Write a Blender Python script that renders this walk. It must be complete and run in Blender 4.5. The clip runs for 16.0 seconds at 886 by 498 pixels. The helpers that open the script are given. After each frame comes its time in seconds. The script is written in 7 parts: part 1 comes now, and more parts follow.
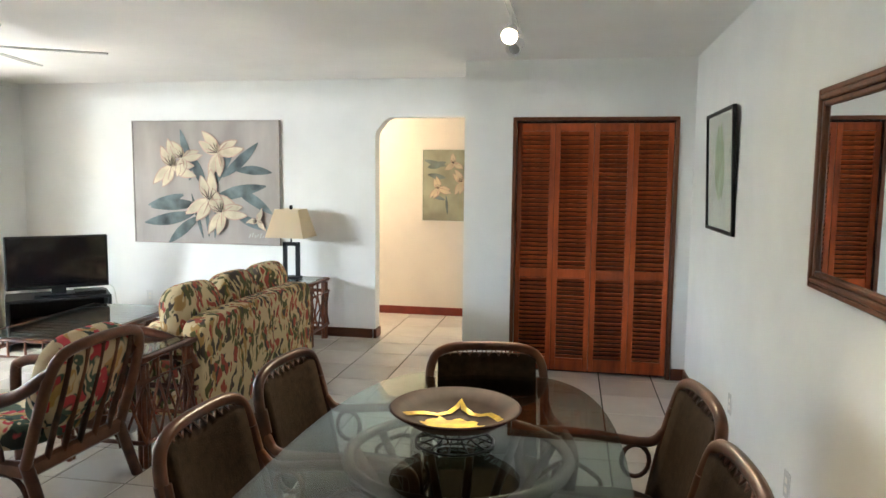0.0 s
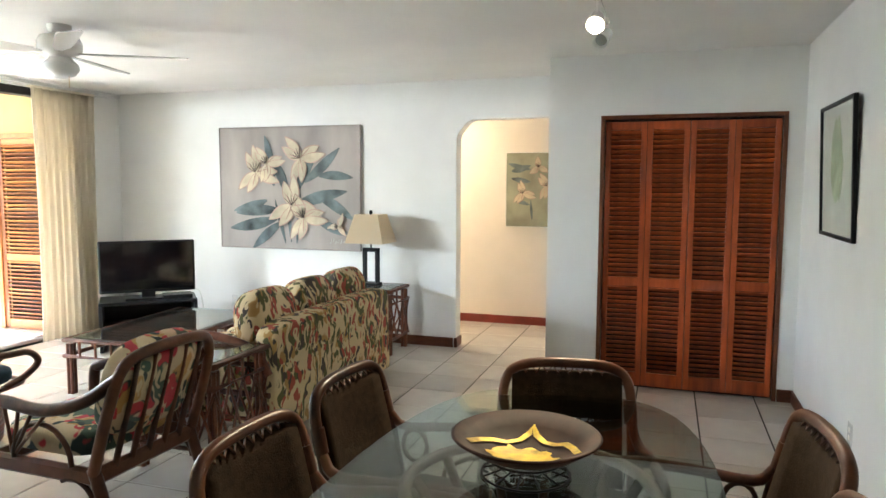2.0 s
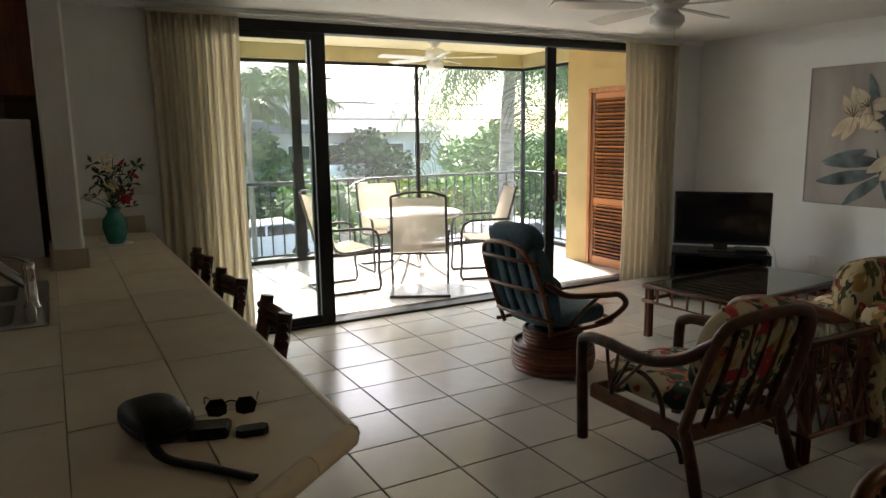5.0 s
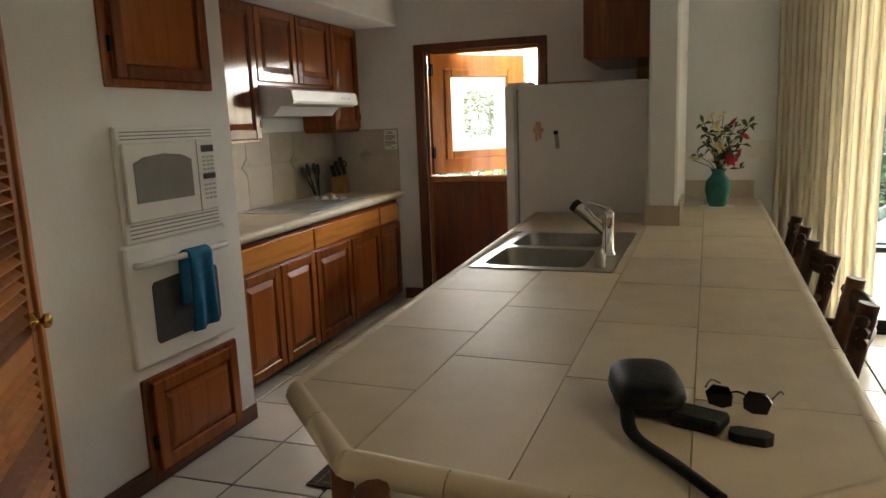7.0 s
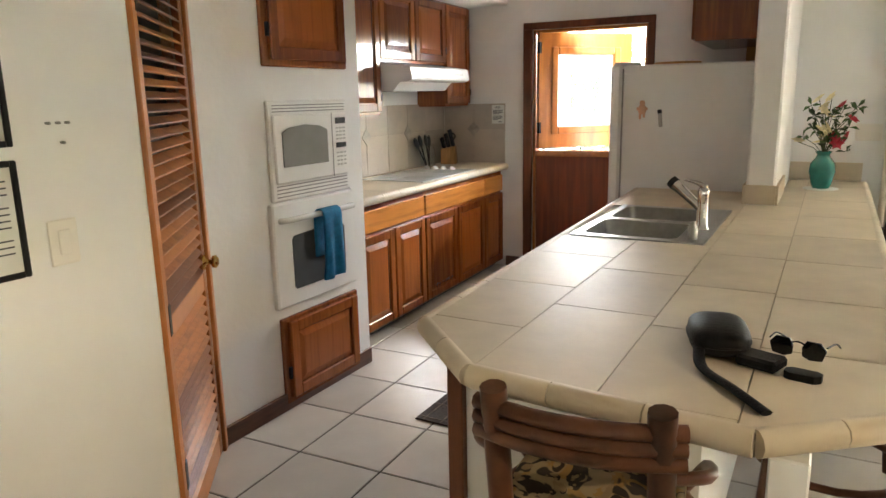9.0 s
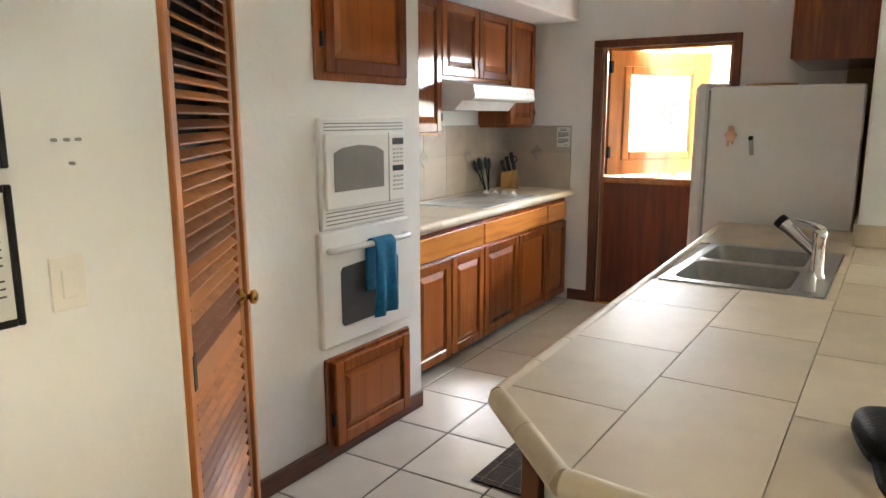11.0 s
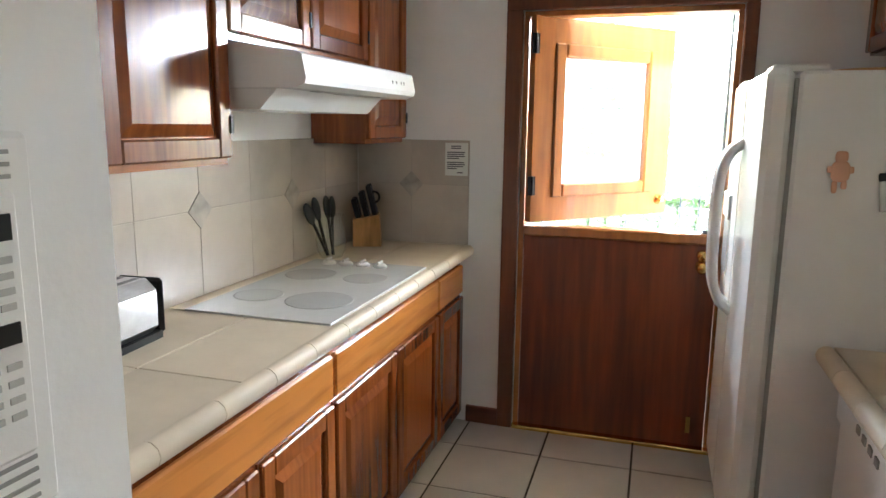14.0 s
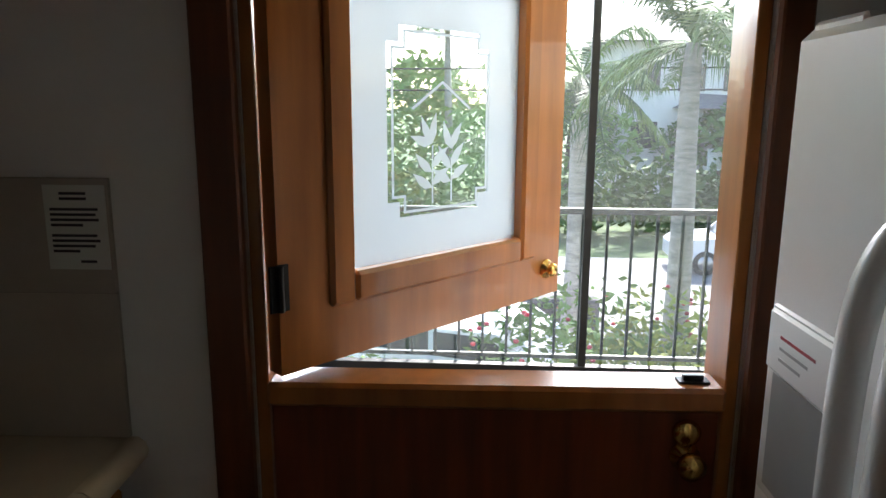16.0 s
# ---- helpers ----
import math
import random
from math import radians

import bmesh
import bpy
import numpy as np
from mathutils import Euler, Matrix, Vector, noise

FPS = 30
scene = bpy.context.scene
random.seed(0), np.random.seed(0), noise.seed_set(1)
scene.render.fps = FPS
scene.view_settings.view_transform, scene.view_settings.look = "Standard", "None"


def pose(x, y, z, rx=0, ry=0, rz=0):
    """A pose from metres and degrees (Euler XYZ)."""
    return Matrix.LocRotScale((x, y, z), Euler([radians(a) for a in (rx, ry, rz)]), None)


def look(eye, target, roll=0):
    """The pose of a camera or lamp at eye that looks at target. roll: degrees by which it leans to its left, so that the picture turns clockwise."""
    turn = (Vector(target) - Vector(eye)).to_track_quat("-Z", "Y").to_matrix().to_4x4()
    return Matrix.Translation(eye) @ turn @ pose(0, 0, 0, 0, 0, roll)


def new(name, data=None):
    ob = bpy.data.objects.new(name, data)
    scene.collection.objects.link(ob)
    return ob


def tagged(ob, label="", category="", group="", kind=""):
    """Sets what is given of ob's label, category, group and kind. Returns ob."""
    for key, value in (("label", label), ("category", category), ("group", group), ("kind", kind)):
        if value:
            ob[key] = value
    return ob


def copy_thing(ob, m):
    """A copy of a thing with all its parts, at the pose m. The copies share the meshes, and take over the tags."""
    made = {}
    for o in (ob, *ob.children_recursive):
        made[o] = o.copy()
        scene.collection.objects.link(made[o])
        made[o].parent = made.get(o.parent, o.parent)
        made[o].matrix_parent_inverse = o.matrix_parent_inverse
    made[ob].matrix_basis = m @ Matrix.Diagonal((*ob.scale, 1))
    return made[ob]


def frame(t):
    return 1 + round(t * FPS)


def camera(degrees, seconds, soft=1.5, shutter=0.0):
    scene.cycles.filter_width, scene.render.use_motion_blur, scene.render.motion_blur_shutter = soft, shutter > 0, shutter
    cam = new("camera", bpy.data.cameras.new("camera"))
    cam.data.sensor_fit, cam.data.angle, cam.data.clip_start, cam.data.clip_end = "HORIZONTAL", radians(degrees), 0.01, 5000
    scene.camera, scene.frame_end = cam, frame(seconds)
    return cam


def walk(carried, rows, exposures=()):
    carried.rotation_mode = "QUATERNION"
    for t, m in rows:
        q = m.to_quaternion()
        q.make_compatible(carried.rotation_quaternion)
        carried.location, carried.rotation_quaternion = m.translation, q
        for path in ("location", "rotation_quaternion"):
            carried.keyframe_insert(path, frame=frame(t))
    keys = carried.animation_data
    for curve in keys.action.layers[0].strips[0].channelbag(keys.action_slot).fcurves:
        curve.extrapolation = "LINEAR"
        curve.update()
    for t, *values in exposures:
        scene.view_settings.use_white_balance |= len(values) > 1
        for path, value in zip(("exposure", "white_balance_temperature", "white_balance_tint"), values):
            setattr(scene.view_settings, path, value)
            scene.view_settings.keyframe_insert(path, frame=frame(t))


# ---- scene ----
cam = camera(64.9, 16.0)
PATH = [
    (0, (0.287, 0.267, 1.546), (-0.074, 2.224, 1.345), 0.6),
    (0.5, (0.307, 0.389, 1.544), (-0.023, 2.354, 1.353), 0.6),
    (1, (0.305, 0.431, 1.540), (-0.004, 2.399, 1.367), 0.7),
    (1.5, (0.310, 0.474, 1.528), (-0.047, 2.435, 1.366), 0.5),
    (2, (0.294, 0.508, 1.520), (-0.313, 2.403, 1.337), 0.2),
    (2.5, (0.257, 0.505, 1.536), (-0.522, 2.332, 1.311), -0.0),
    (3, (0.197, 0.494, 1.524), (-0.813, 2.202, 1.271), -0.1),
    (3.2, (0.171, 0.498, 1.526), (-0.944, 2.136, 1.264), -0.3),
    (5.3, (-0.118, 0.532, 1.569), (-1.914, 1.347, 1.237), -1.0),
    (5.5, (-0.182, 0.538, 1.554), (-2.029, 1.231, 1.226), -1.2),
    (6, (-0.327, 0.594, 1.522), (-2.294, 0.775, 1.207), -1.7),
    (6.5, (-0.355, 0.704, 1.495), (-2.31, 0.435, 1.169), -2.1),
    (7, (-0.315, 0.788, 1.462), (-2.153, 0.084, 1.106), -2.2),
    (7.5, (-0.202, 0.828, 1.46), (-1.962, -0.036, 1.063), -1.9),
    (8, (-0.061, 0.865, 1.472), (-1.791, -0.046, 1.052), -1.7),
    (8.5, (-0.013, 0.887, 1.484), (-1.731, -0.043, 1.056), -1.5),
    (9, (0.009, 0.881, 1.493), (-1.7, -0.068, 1.068), -1.2),
    (9.5, (-0.029, 0.869, 1.492), (-1.711, -0.133, 1.083), -1.0),
    (9.7, (-0.07, 0.86, 1.487), (-1.736, -0.17, 1.085), -1.0),
    (11.8, (-0.588, 0.34, 1.496), (-2.238, -0.731, 1.132), 0.1),
    (12, (-0.715, 0.248, 1.477), (-2.417, -0.741, 1.122), 0.0),
    (12.5, (-1.095, 0.002, 1.508), (-2.845, -0.902, 1.158), -0.2),
    (13, (-1.466, -0.252, 1.502), (-3.243, -1.1, 1.149), 0.1),
    (13.5, (-1.873, -0.436, 1.492), (-3.711, -1.142, 1.141), 0.2),
    (14, (-2.374, -0.612, 1.509), (-4.235, -1.255, 1.156), 0.7),
    (14.5, (-2.86, -0.743, 1.517), (-4.739, -1.331, 1.165), -0.0),
    (15, (-3.394, -0.758, 1.52), (-5.299, -1.264, 1.182), -0.1),
    (15.5, (-3.918, -0.86, 1.527), (-5.848, -1.246, 1.172), -0.1),
    (16, (-4.391, -0.913, 1.561), (-6.348, -1.036, 1.164), 0.3),
]
EXPOSURES = [(0.0, 4.75, 6000, 10), (2.0, 4.7, 6000, 10), (3.2, 4.1, 5950, 10), (5.3, 2.3, 6900, 12), (6.2, 2.2, 6700, 12), (6.5, 2.45, 6800, 12), (7.0, 3.9, 7300, 12), (7.8, 5.1, 6700, 12), (9.7, 5.1, 6700, 12), (12.0, 5.35, 6200, 12), (14.0, 5.05, 6100, 10), (15.0, 3.6, 6200, 10), (15.6, 2.7, 6300, 10), (16.0, 2.3, 6300, 10)]
walk(cam, [(t, look(eye, target, roll)) for t, eye, target, roll in PATH], EXPOSURES)

# ---- world, sun and lamps ----
world = bpy.data.worlds.new("world")
scene.world = world
world.use_nodes = True
_nt = world.node_tree
_sky = _nt.nodes.new("ShaderNodeTexSky")
_sky.sky_type = "NISHITA"
_sky.sun_disc = False
_sky.sun_elevation = radians(40)
_sky.sun_rotation = radians(-78)
_sky.air_density, _sky.dust_density, _sky.ozone_density = 1.0, 1.2, 1.0
_nt.links.new(_sky.outputs[0], _nt.nodes["Background"].inputs[0])
_nt.nodes["Background"].inputs[1].default_value = 0.14
_sun = bpy.data.lights.new("sun", "SUN")
_sun.energy, _sun.angle, _sun.color = 4.0, radians(4), (1, 0.96, 0.9)
sun = new("sun", _sun)
sun.matrix_world = look((0, 0, 0), (0.75, -0.16, -0.64))

# added fill lamp under the lanai beam: extra sky light to brighten the kitchen
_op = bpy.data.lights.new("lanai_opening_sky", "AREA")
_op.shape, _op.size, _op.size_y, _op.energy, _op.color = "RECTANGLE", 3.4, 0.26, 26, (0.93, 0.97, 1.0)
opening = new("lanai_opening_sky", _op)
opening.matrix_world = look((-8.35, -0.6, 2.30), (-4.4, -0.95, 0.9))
# ---- materials ----
def mat(name, color, rough=0.5, metal=0.0, var=0.12, scale=6.0, bump=0.0, bscale=60.0, dark=None, stretch=None, spec=0.5, rand=0.0, coat=0.0):
    """A painted, wooden, stone or cloth surface with coarse and fine variation in its colour, relief and a little per-piece change."""
    m = bpy.data.materials.new(name)
    m.use_nodes = True
    nt = m.node_tree
    b = nt.nodes["Principled BSDF"]
    co = nt.nodes.new("ShaderNodeTexCoord")
    mp = nt.nodes.new("ShaderNodeMapping")
    nt.links.new(co.outputs["Object"], mp.inputs[0])
    if stretch:
        mp.inputs["Scale"].default_value = stretch
    n1 = nt.nodes.new("ShaderNodeTexNoise")
    n1.inputs["Scale"].default_value, n1.inputs["Detail"].default_value = scale, 6
    nt.links.new(mp.outputs[0], n1.inputs["Vector"])
    n2 = nt.nodes.new("ShaderNodeTexNoise")
    n2.inputs["Scale"].default_value, n2.inputs["Detail"].default_value = scale * 0.23, 3
    nt.links.new(mp.outputs[0], n2.inputs["Vector"])
    add = nt.nodes.new("ShaderNodeMath")
    add.operation = "MULTIPLY_ADD"
    nt.links.new(n1.outputs[0], add.inputs[0])
    add.inputs[1].default_value = 0.6
    half = nt.nodes.new("ShaderNodeMath")
    half.operation = "MULTIPLY"
    half.inputs[1].default_value = 0.4
    nt.links.new(n2.outputs[0], half.inputs[0])
    nt.links.new(half.outputs[0], add.inputs[2])
    last = add
    if rand:
        info = nt.nodes.new("ShaderNodeObjectInfo")
        ra = nt.nodes.new("ShaderNodeMath")
        ra.operation = "MULTIPLY_ADD"
        nt.links.new(info.outputs["Random"], ra.inputs[0])
        ra.inputs[1].default_value = rand
        sub = nt.nodes.new("ShaderNodeMath")
        sub.operation = "SUBTRACT"
        nt.links.new(add.outputs[0], sub.inputs[0])
        sub.inputs[1].default_value = rand / 2
        nt.links.new(sub.outputs[0], ra.inputs[2])
        last = ra
    ramp = nt.nodes.new("ShaderNodeValToRGB")
    lo = dark if dark else tuple(c * (1 - 2 * var) for c in color)
    hi = tuple(min(1, c * (1 + var)) for c in color)
    ramp.color_ramp.elements[0].position, ramp.color_ramp.elements[0].color = 0.3, (*lo, 1)
    ramp.color_ramp.elements[1].position, ramp.color_ramp.elements[1].color = 0.68, (*hi, 1)
    nt.links.new(last.outputs[0], ramp.inputs[0])
    nt.links.new(ramp.outputs[0], b.inputs["Base Color"])
    b.inputs["Roughness"].default_value, b.inputs["Metallic"].default_value = rough, metal
    b.inputs["Specular IOR Level"].default_value = spec
    b.inputs["Coat Weight"].default_value = coat
    if bump:
        n3 = nt.nodes.new("ShaderNodeTexNoise")
        n3.inputs["Scale"].default_value, n3.inputs["Detail"].default_value = bscale, 4
        nt.links.new(mp.outputs[0], n3.inputs["Vector"])
        bp = nt.nodes.new("ShaderNodeBump")
        bp.inputs["Strength"].default_value, bp.inputs["Distance"].default_value = bump, 0.004
        nt.links.new(n3.outputs[0], bp.inputs["Height"])
        nt.links.new(bp.outputs[0], b.inputs["Normal"])
    return m


def glass(name, color=(1, 1, 1), rough=0.0, alpha=0.045, edge=0.75):
    """Thin clear pane: mostly see-through, with a glossy reflection that grows at grazing angles."""
    m = bpy.data.materials.new(name)
    m.use_nodes = True
    nt = m.node_tree
    out = nt.nodes["Material Output"]
    nt.nodes.remove(nt.nodes["Principled BSDF"])
    tr, gl, mx, lw, pw, ma = (nt.nodes.new("ShaderNode" + k) for k in ("BsdfTransparent", "BsdfGlossy", "MixShader", "LayerWeight", "Math", "Math"))
    tr.inputs[0].default_value = (*color, 1)
    gl.inputs["Roughness"].default_value = rough
    pw.operation, ma.operation = "POWER", "MULTIPLY_ADD"
    pw.inputs[1].default_value = 3.5
    ma.inputs[1].default_value, ma.inputs[2].default_value = edge, alpha
    nt.links.new(lw.outputs["Facing"], pw.inputs[0])
    nt.links.new(pw.outputs[0], ma.inputs[0])
    nt.links.new(ma.outputs[0], mx.inputs[0])
    nt.links.new(tr.outputs[0], mx.inputs[1])
    nt.links.new(gl.outputs[0], mx.inputs[2])
    nt.links.new(mx.outputs[0], out.inputs[0])
    return m


def veil(name, color, alpha):
    """Fine insect screen or frosted sheet: part cloth-like diffuse, part see-through."""
    m = bpy.data.materials.new(name)
    m.use_nodes = True
    nt = m.node_tree
    out = nt.nodes["Material Output"]
    nt.nodes.remove(nt.nodes["Principled BSDF"])
    tr, df, tl, mx, ms = (nt.nodes.new("ShaderNode" + k) for k in ("BsdfTransparent", "BsdfDiffuse", "BsdfTranslucent", "MixShader", "MixShader"))
    df.inputs[0].default_value = tl.inputs[0].default_value = (*color, 1)
    ms.inputs[0].default_value = 0.6
    nt.links.new(df.outputs[0], ms.inputs[1])
    nt.links.new(tl.outputs[0], ms.inputs[2])
    mx.inputs[0].default_value = alpha
    nt.links.new(tr.outputs[0], mx.inputs[1])
    nt.links.new(ms.outputs[0], mx.inputs[2])
    nt.links.new(mx.outputs[0], out.inputs[0])
    return m


def glow(name, color, strength):
    m = bpy.data.materials.new(name)
    m.use_nodes = True
    b = m.node_tree.nodes["Principled BSDF"]
    b.inputs["Base Color"].default_value = (*color, 1)
    b.inputs["Emission Color"].default_value = (*color, 1)
    b.inputs["Emission Strength"].default_value = strength
    return m


def floral(name, ground, leaf, dark, red, scale):
    """Printed cloth: tall leaves and blossoms in warped cells on a pale ground."""
    m = bpy.data.materials.new(name)
    m.use_nodes = True
    nt = m.node_tree
    b = nt.nodes["Principled BSDF"]
    co = nt.nodes.new("ShaderNodeTexCoord")
    n0 = nt.nodes.new("ShaderNodeTexNoise")
    n0.inputs["Scale"].default_value, n0.inputs["Detail"].default_value = 5, 2
    nt.links.new(co.outputs["Object"], n0.inputs["Vector"])
    warp = nt.nodes.new("ShaderNodeVectorMath")
    warp.operation = "MULTIPLY_ADD"
    nt.links.new(n0.outputs["Color"], warp.inputs[0])
    warp.inputs[1].default_value = (0.28, 0.28, 0.28)
    nt.links.new(co.outputs["Object"], warp.inputs[2])
    col = None
    base = nt.nodes.new("ShaderNodeRGB")
    base.outputs[0].default_value = (*ground, 1)
    col = base.outputs[0]
    for i, (c, sc, th) in enumerate((((0.40, 0.24, 0.08), (0.8, 0.8, 0.3), 0.36), (leaf, (1.1, 1.1, 0.34), 0.40), (dark, (1.4, 1.4, 0.36), 0.34), (red, (1.2, 1.2, 0.36), 0.32), (ground, (2.0, 2.0, 0.6), 0.26))):
        mp = nt.nodes.new("ShaderNodeMapping")
        mp.inputs["Scale"].default_value = tuple(k * scale for k in sc)
        mp.inputs["Location"].default_value = (i * 3.7, i * 1.9, i * 5.1)
        mp.inputs["Rotation"].default_value = (0.35 * (i - 1), 0.3 * i, 0.2)
        nt.links.new(warp.outputs[0], mp.inputs[0])
        v = nt.nodes.new("ShaderNodeTexVoronoi")
        v.inputs["Scale"].default_value = 1.0
        nt.links.new(mp.outputs[0], v.inputs["Vector"])
        lt = nt.nodes.new("ShaderNodeMapRange")
        lt.inputs[1].default_value, lt.inputs[2].default_value = th + 0.05, th
        nt.links.new(v.outputs["Distance"], lt.inputs[0])
        mx = nt.nodes.new("ShaderNodeMix")
        mx.data_type = "RGBA"
        nt.links.new(lt.outputs[0], mx.inputs[0])
        nt.links.new(col, mx.inputs[6])
        mx.inputs[7].default_value = (*c, 1)
        col = mx.outputs[2]
    nt.links.new(col, b.inputs["Base Color"])
    b.inputs["Roughness"].default_value = 0.85
    w = nt.nodes.new("ShaderNodeTexNoise")
    w.inputs["Scale"].default_value = 30
    nt.links.new(co.outputs["Object"], w.inputs["Vector"])
    bp = nt.nodes.new("ShaderNodeBump")
    bp.inputs["Strength"].default_value, bp.inputs["Distance"].default_value = 0.35, 0.01
    nt.links.new(w.outputs[0], bp.inputs["Height"])
    nt.links.new(bp.outputs[0], b.inputs["Normal"])
    return m


M_WALL = mat("wall_plaster", (0.82, 0.82, 0.80), 0.7, var=0.03, scale=3, bump=0.25, bscale=40)
M_CEIL = mat("ceiling_plaster", (0.82, 0.81, 0.78), 0.8, var=0.03, scale=2, bump=0.4, bscale=90)
M_HALL = mat("hall_plaster", (0.80, 0.75, 0.68), 0.7, var=0.03, scale=3, bump=0.25, bscale=40)
M_YELLOW = mat("lanai_paint", (0.46, 0.33, 0.14), 0.7, var=0.06, scale=3, bump=0.3, bscale=60)
M_OLIVE = mat("lanai_beam_paint", (0.42, 0.37, 0.20), 0.65, var=0.08, scale=4, bump=0.2)
M_LCEIL = mat("lanai_ceiling_paint", (0.82, 0.74, 0.50), 0.7, var=0.05, scale=3, bump=0.2)
M_TILE = mat("floor_tile_glaze", (0.60, 0.565, 0.51), 0.2, var=0.06, scale=4, bump=0.05, bscale=14, rand=0.35)
M_GROUT = mat("grout", (0.045, 0.036, 0.03), 0.9, var=0.15, scale=30, bump=0.3)
M_CTILE = mat("counter_tile_glaze", (0.62, 0.53, 0.40), 0.52, var=0.07, scale=7, bump=0.12, bscale=25, rand=0.3, spec=0.14)
M_CGROUT = mat("counter_grout", (0.36, 0.29, 0.21), 0.9, var=0.1, scale=30)
M_BSTILE = mat("splash_tile_glaze", (0.47, 0.41, 0.34), 0.3, var=0.12, scale=6, bump=0.1, bscale=20, rand=0.3)
M_BSGROUT = mat("splash_grout", (0.42, 0.37, 0.31), 0.9, var=0.1, scale=30)
M_DIAM = mat("inset_tile_stone", (0.42, 0.38, 0.33), 0.35, var=0.2, scale=20)
M_WOOD = mat("cabinet_wood", (0.28, 0.082, 0.018), 0.22, var=0.3, scale=7, bump=0.05, bscale=40, dark=(0.165, 0.042, 0.010), stretch=(7, 7, 0.5), coat=0.15, rand=0.4)
M_WOODH = mat("cabinet_wood_across", (0.48, 0.185, 0.042), 0.22, var=0.4, scale=5, bump=0.05, bscale=40, dark=(0.22, 0.065, 0.015), stretch=(0.6, 7, 7), coat=0.4, rand=0.35)
M_CLOSET = mat("closet_wood", (0.38, 0.078, 0.02), 0.34, var=0.4, scale=5, dark=(0.2, 0.036, 0.010), stretch=(5, 5, 0.8), bump=0.05, rand=0.18)
M_PANTRY = mat("pantry_wood", (0.34, 0.125, 0.034), 0.36, var=0.35, scale=5, dark=(0.17, 0.052, 0.014), stretch=(5, 5, 0.8), bump=0.05, rand=0.5)
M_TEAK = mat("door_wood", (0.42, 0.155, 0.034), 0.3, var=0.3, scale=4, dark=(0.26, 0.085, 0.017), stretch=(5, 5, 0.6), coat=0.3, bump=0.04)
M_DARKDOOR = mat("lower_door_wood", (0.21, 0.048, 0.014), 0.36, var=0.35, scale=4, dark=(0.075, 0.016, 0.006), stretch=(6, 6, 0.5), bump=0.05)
M_FRAMEWOOD = mat("door_frame_wood", (0.15, 0.045, 0.014), 0.4, var=0.3, scale=5, dark=(0.07, 0.02, 0.007), stretch=(6, 6, 0.6), bump=0.05)
M_BASE = mat("baseboard_wood", (0.13, 0.04, 0.016), 0.4, var=0.3, scale=6, stretch=(1, 1, 6))
M_RATTAN = mat("rattan", (0.095, 0.036, 0.017), 0.34, var=0.45, scale=14, dark=(0.028, 0.011, 0.006), bump=0.12, bscale=50, rand=0.3, spec=0.35)
M_RATTANR = mat("red_rattan", (0.16, 0.052, 0.022), 0.36, var=0.45, scale=14, dark=(0.06, 0.018, 0.009), bump=0.12, bscale=50, rand=0.3)
M_CANE = mat("chair_cloth", (0.036, 0.021, 0.011), 0.9, var=0.25, scale=40, bump=0.5, bscale=180, spec=0.15)
M_FLORAL = floral("floral_cloth", (0.62, 0.50, 0.29), (0.10, 0.10, 0.035), (0.07, 0.055, 0.045), (0.36, 0.075, 0.045), 13.0)
M_FLORALD = floral("dark_floral_cloth", (0.50, 0.40, 0.25), (0.05, 0.085, 0.06), (0.02, 0.035, 0.035), (0.42, 0.035, 0.05), 10.0)
M_TEAL = mat("blue_cloth", (0.045, 0.095, 0.125), 0.85, var=0.2, scale=25, bump=0.4, bscale=120)

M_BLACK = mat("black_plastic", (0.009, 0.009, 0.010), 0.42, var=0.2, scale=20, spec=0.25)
M_SCREEN = mat("tv_glass", (0.006, 0.006, 0.008), 0.08, var=0.1)
M_LEATHER = mat("black_leather", (0.008, 0.008, 0.010), 0.5, var=0.3, scale=60, bump=0.4, bscale=140, spec=0.18)
M_ALU = mat("dark_aluminium", (0.012, 0.012, 0.012), 0.45, 0.3, var=0.2, scale=20)
M_RAIL = mat("green_rail_paint", (0.03, 0.045, 0.038), 0.45, var=0.2, scale=20)
M_WHITE = mat("white_enamel", (0.78, 0.78, 0.76), 0.25, var=0.02, scale=5)
M_APPL = mat("appliance_white", (0.83, 0.83, 0.81), 0.3, var=0.03, scale=6, bump=0.05, bscale=200)
M_OVGLASS = mat("oven_glass", (0.10, 0.105, 0.11), 0.12, var=0.1)
M_MWGLASS = mat("microwave_glass", (0.30, 0.30, 0.28), 0.15, var=0.08)
M_GREY = mat("grey_plastic", (0.30, 0.30, 0.29), 0.5, var=0.1)
M_STEEL = mat("steel", (0.40, 0.39, 0.375), 0.3, 1.0, var=0.08, scale=30, stretch=(1, 12, 1))
# the sink steel darkened, so its colour holds the bowls' shade and dark reflections
M_BOWLSHADED = mat("shaded_bowl_steel", (0.24, 0.235, 0.225), 0.36, 1.0, var=0.1, scale=30)
M_CHROME = mat("chrome", (0.62, 0.62, 0.62), 0.1, 1.0, var=0.03)
M_BRASS = mat("brass", (0.70, 0.45, 0.14), 0.2, 1.0, var=0.15, scale=30)
M_TOWEL = mat("towel_cloth", (0.003, 0.16, 0.34), 0.95, var=0.2, scale=40, bump=0.8, bscale=220)
M_MAT = mat("mat_weave", (0.055, 0.036, 0.026), 0.95, var=0.3, scale=60, bump=0.8, bscale=200)
M_MATL = mat("mat_weave_light", (0.16, 0.12, 0.085), 0.95, var=0.3, scale=60, bump=0.8, bscale=200)
M_VASE = mat("vase_glaze", (0.025, 0.24, 0.20), 0.18, var=0.25, scale=12, coat=0.4)
M_LEAF = mat("leaf_green", (0.05, 0.11, 0.03), 0.6, var=0.3, scale=20, rand=0.4)
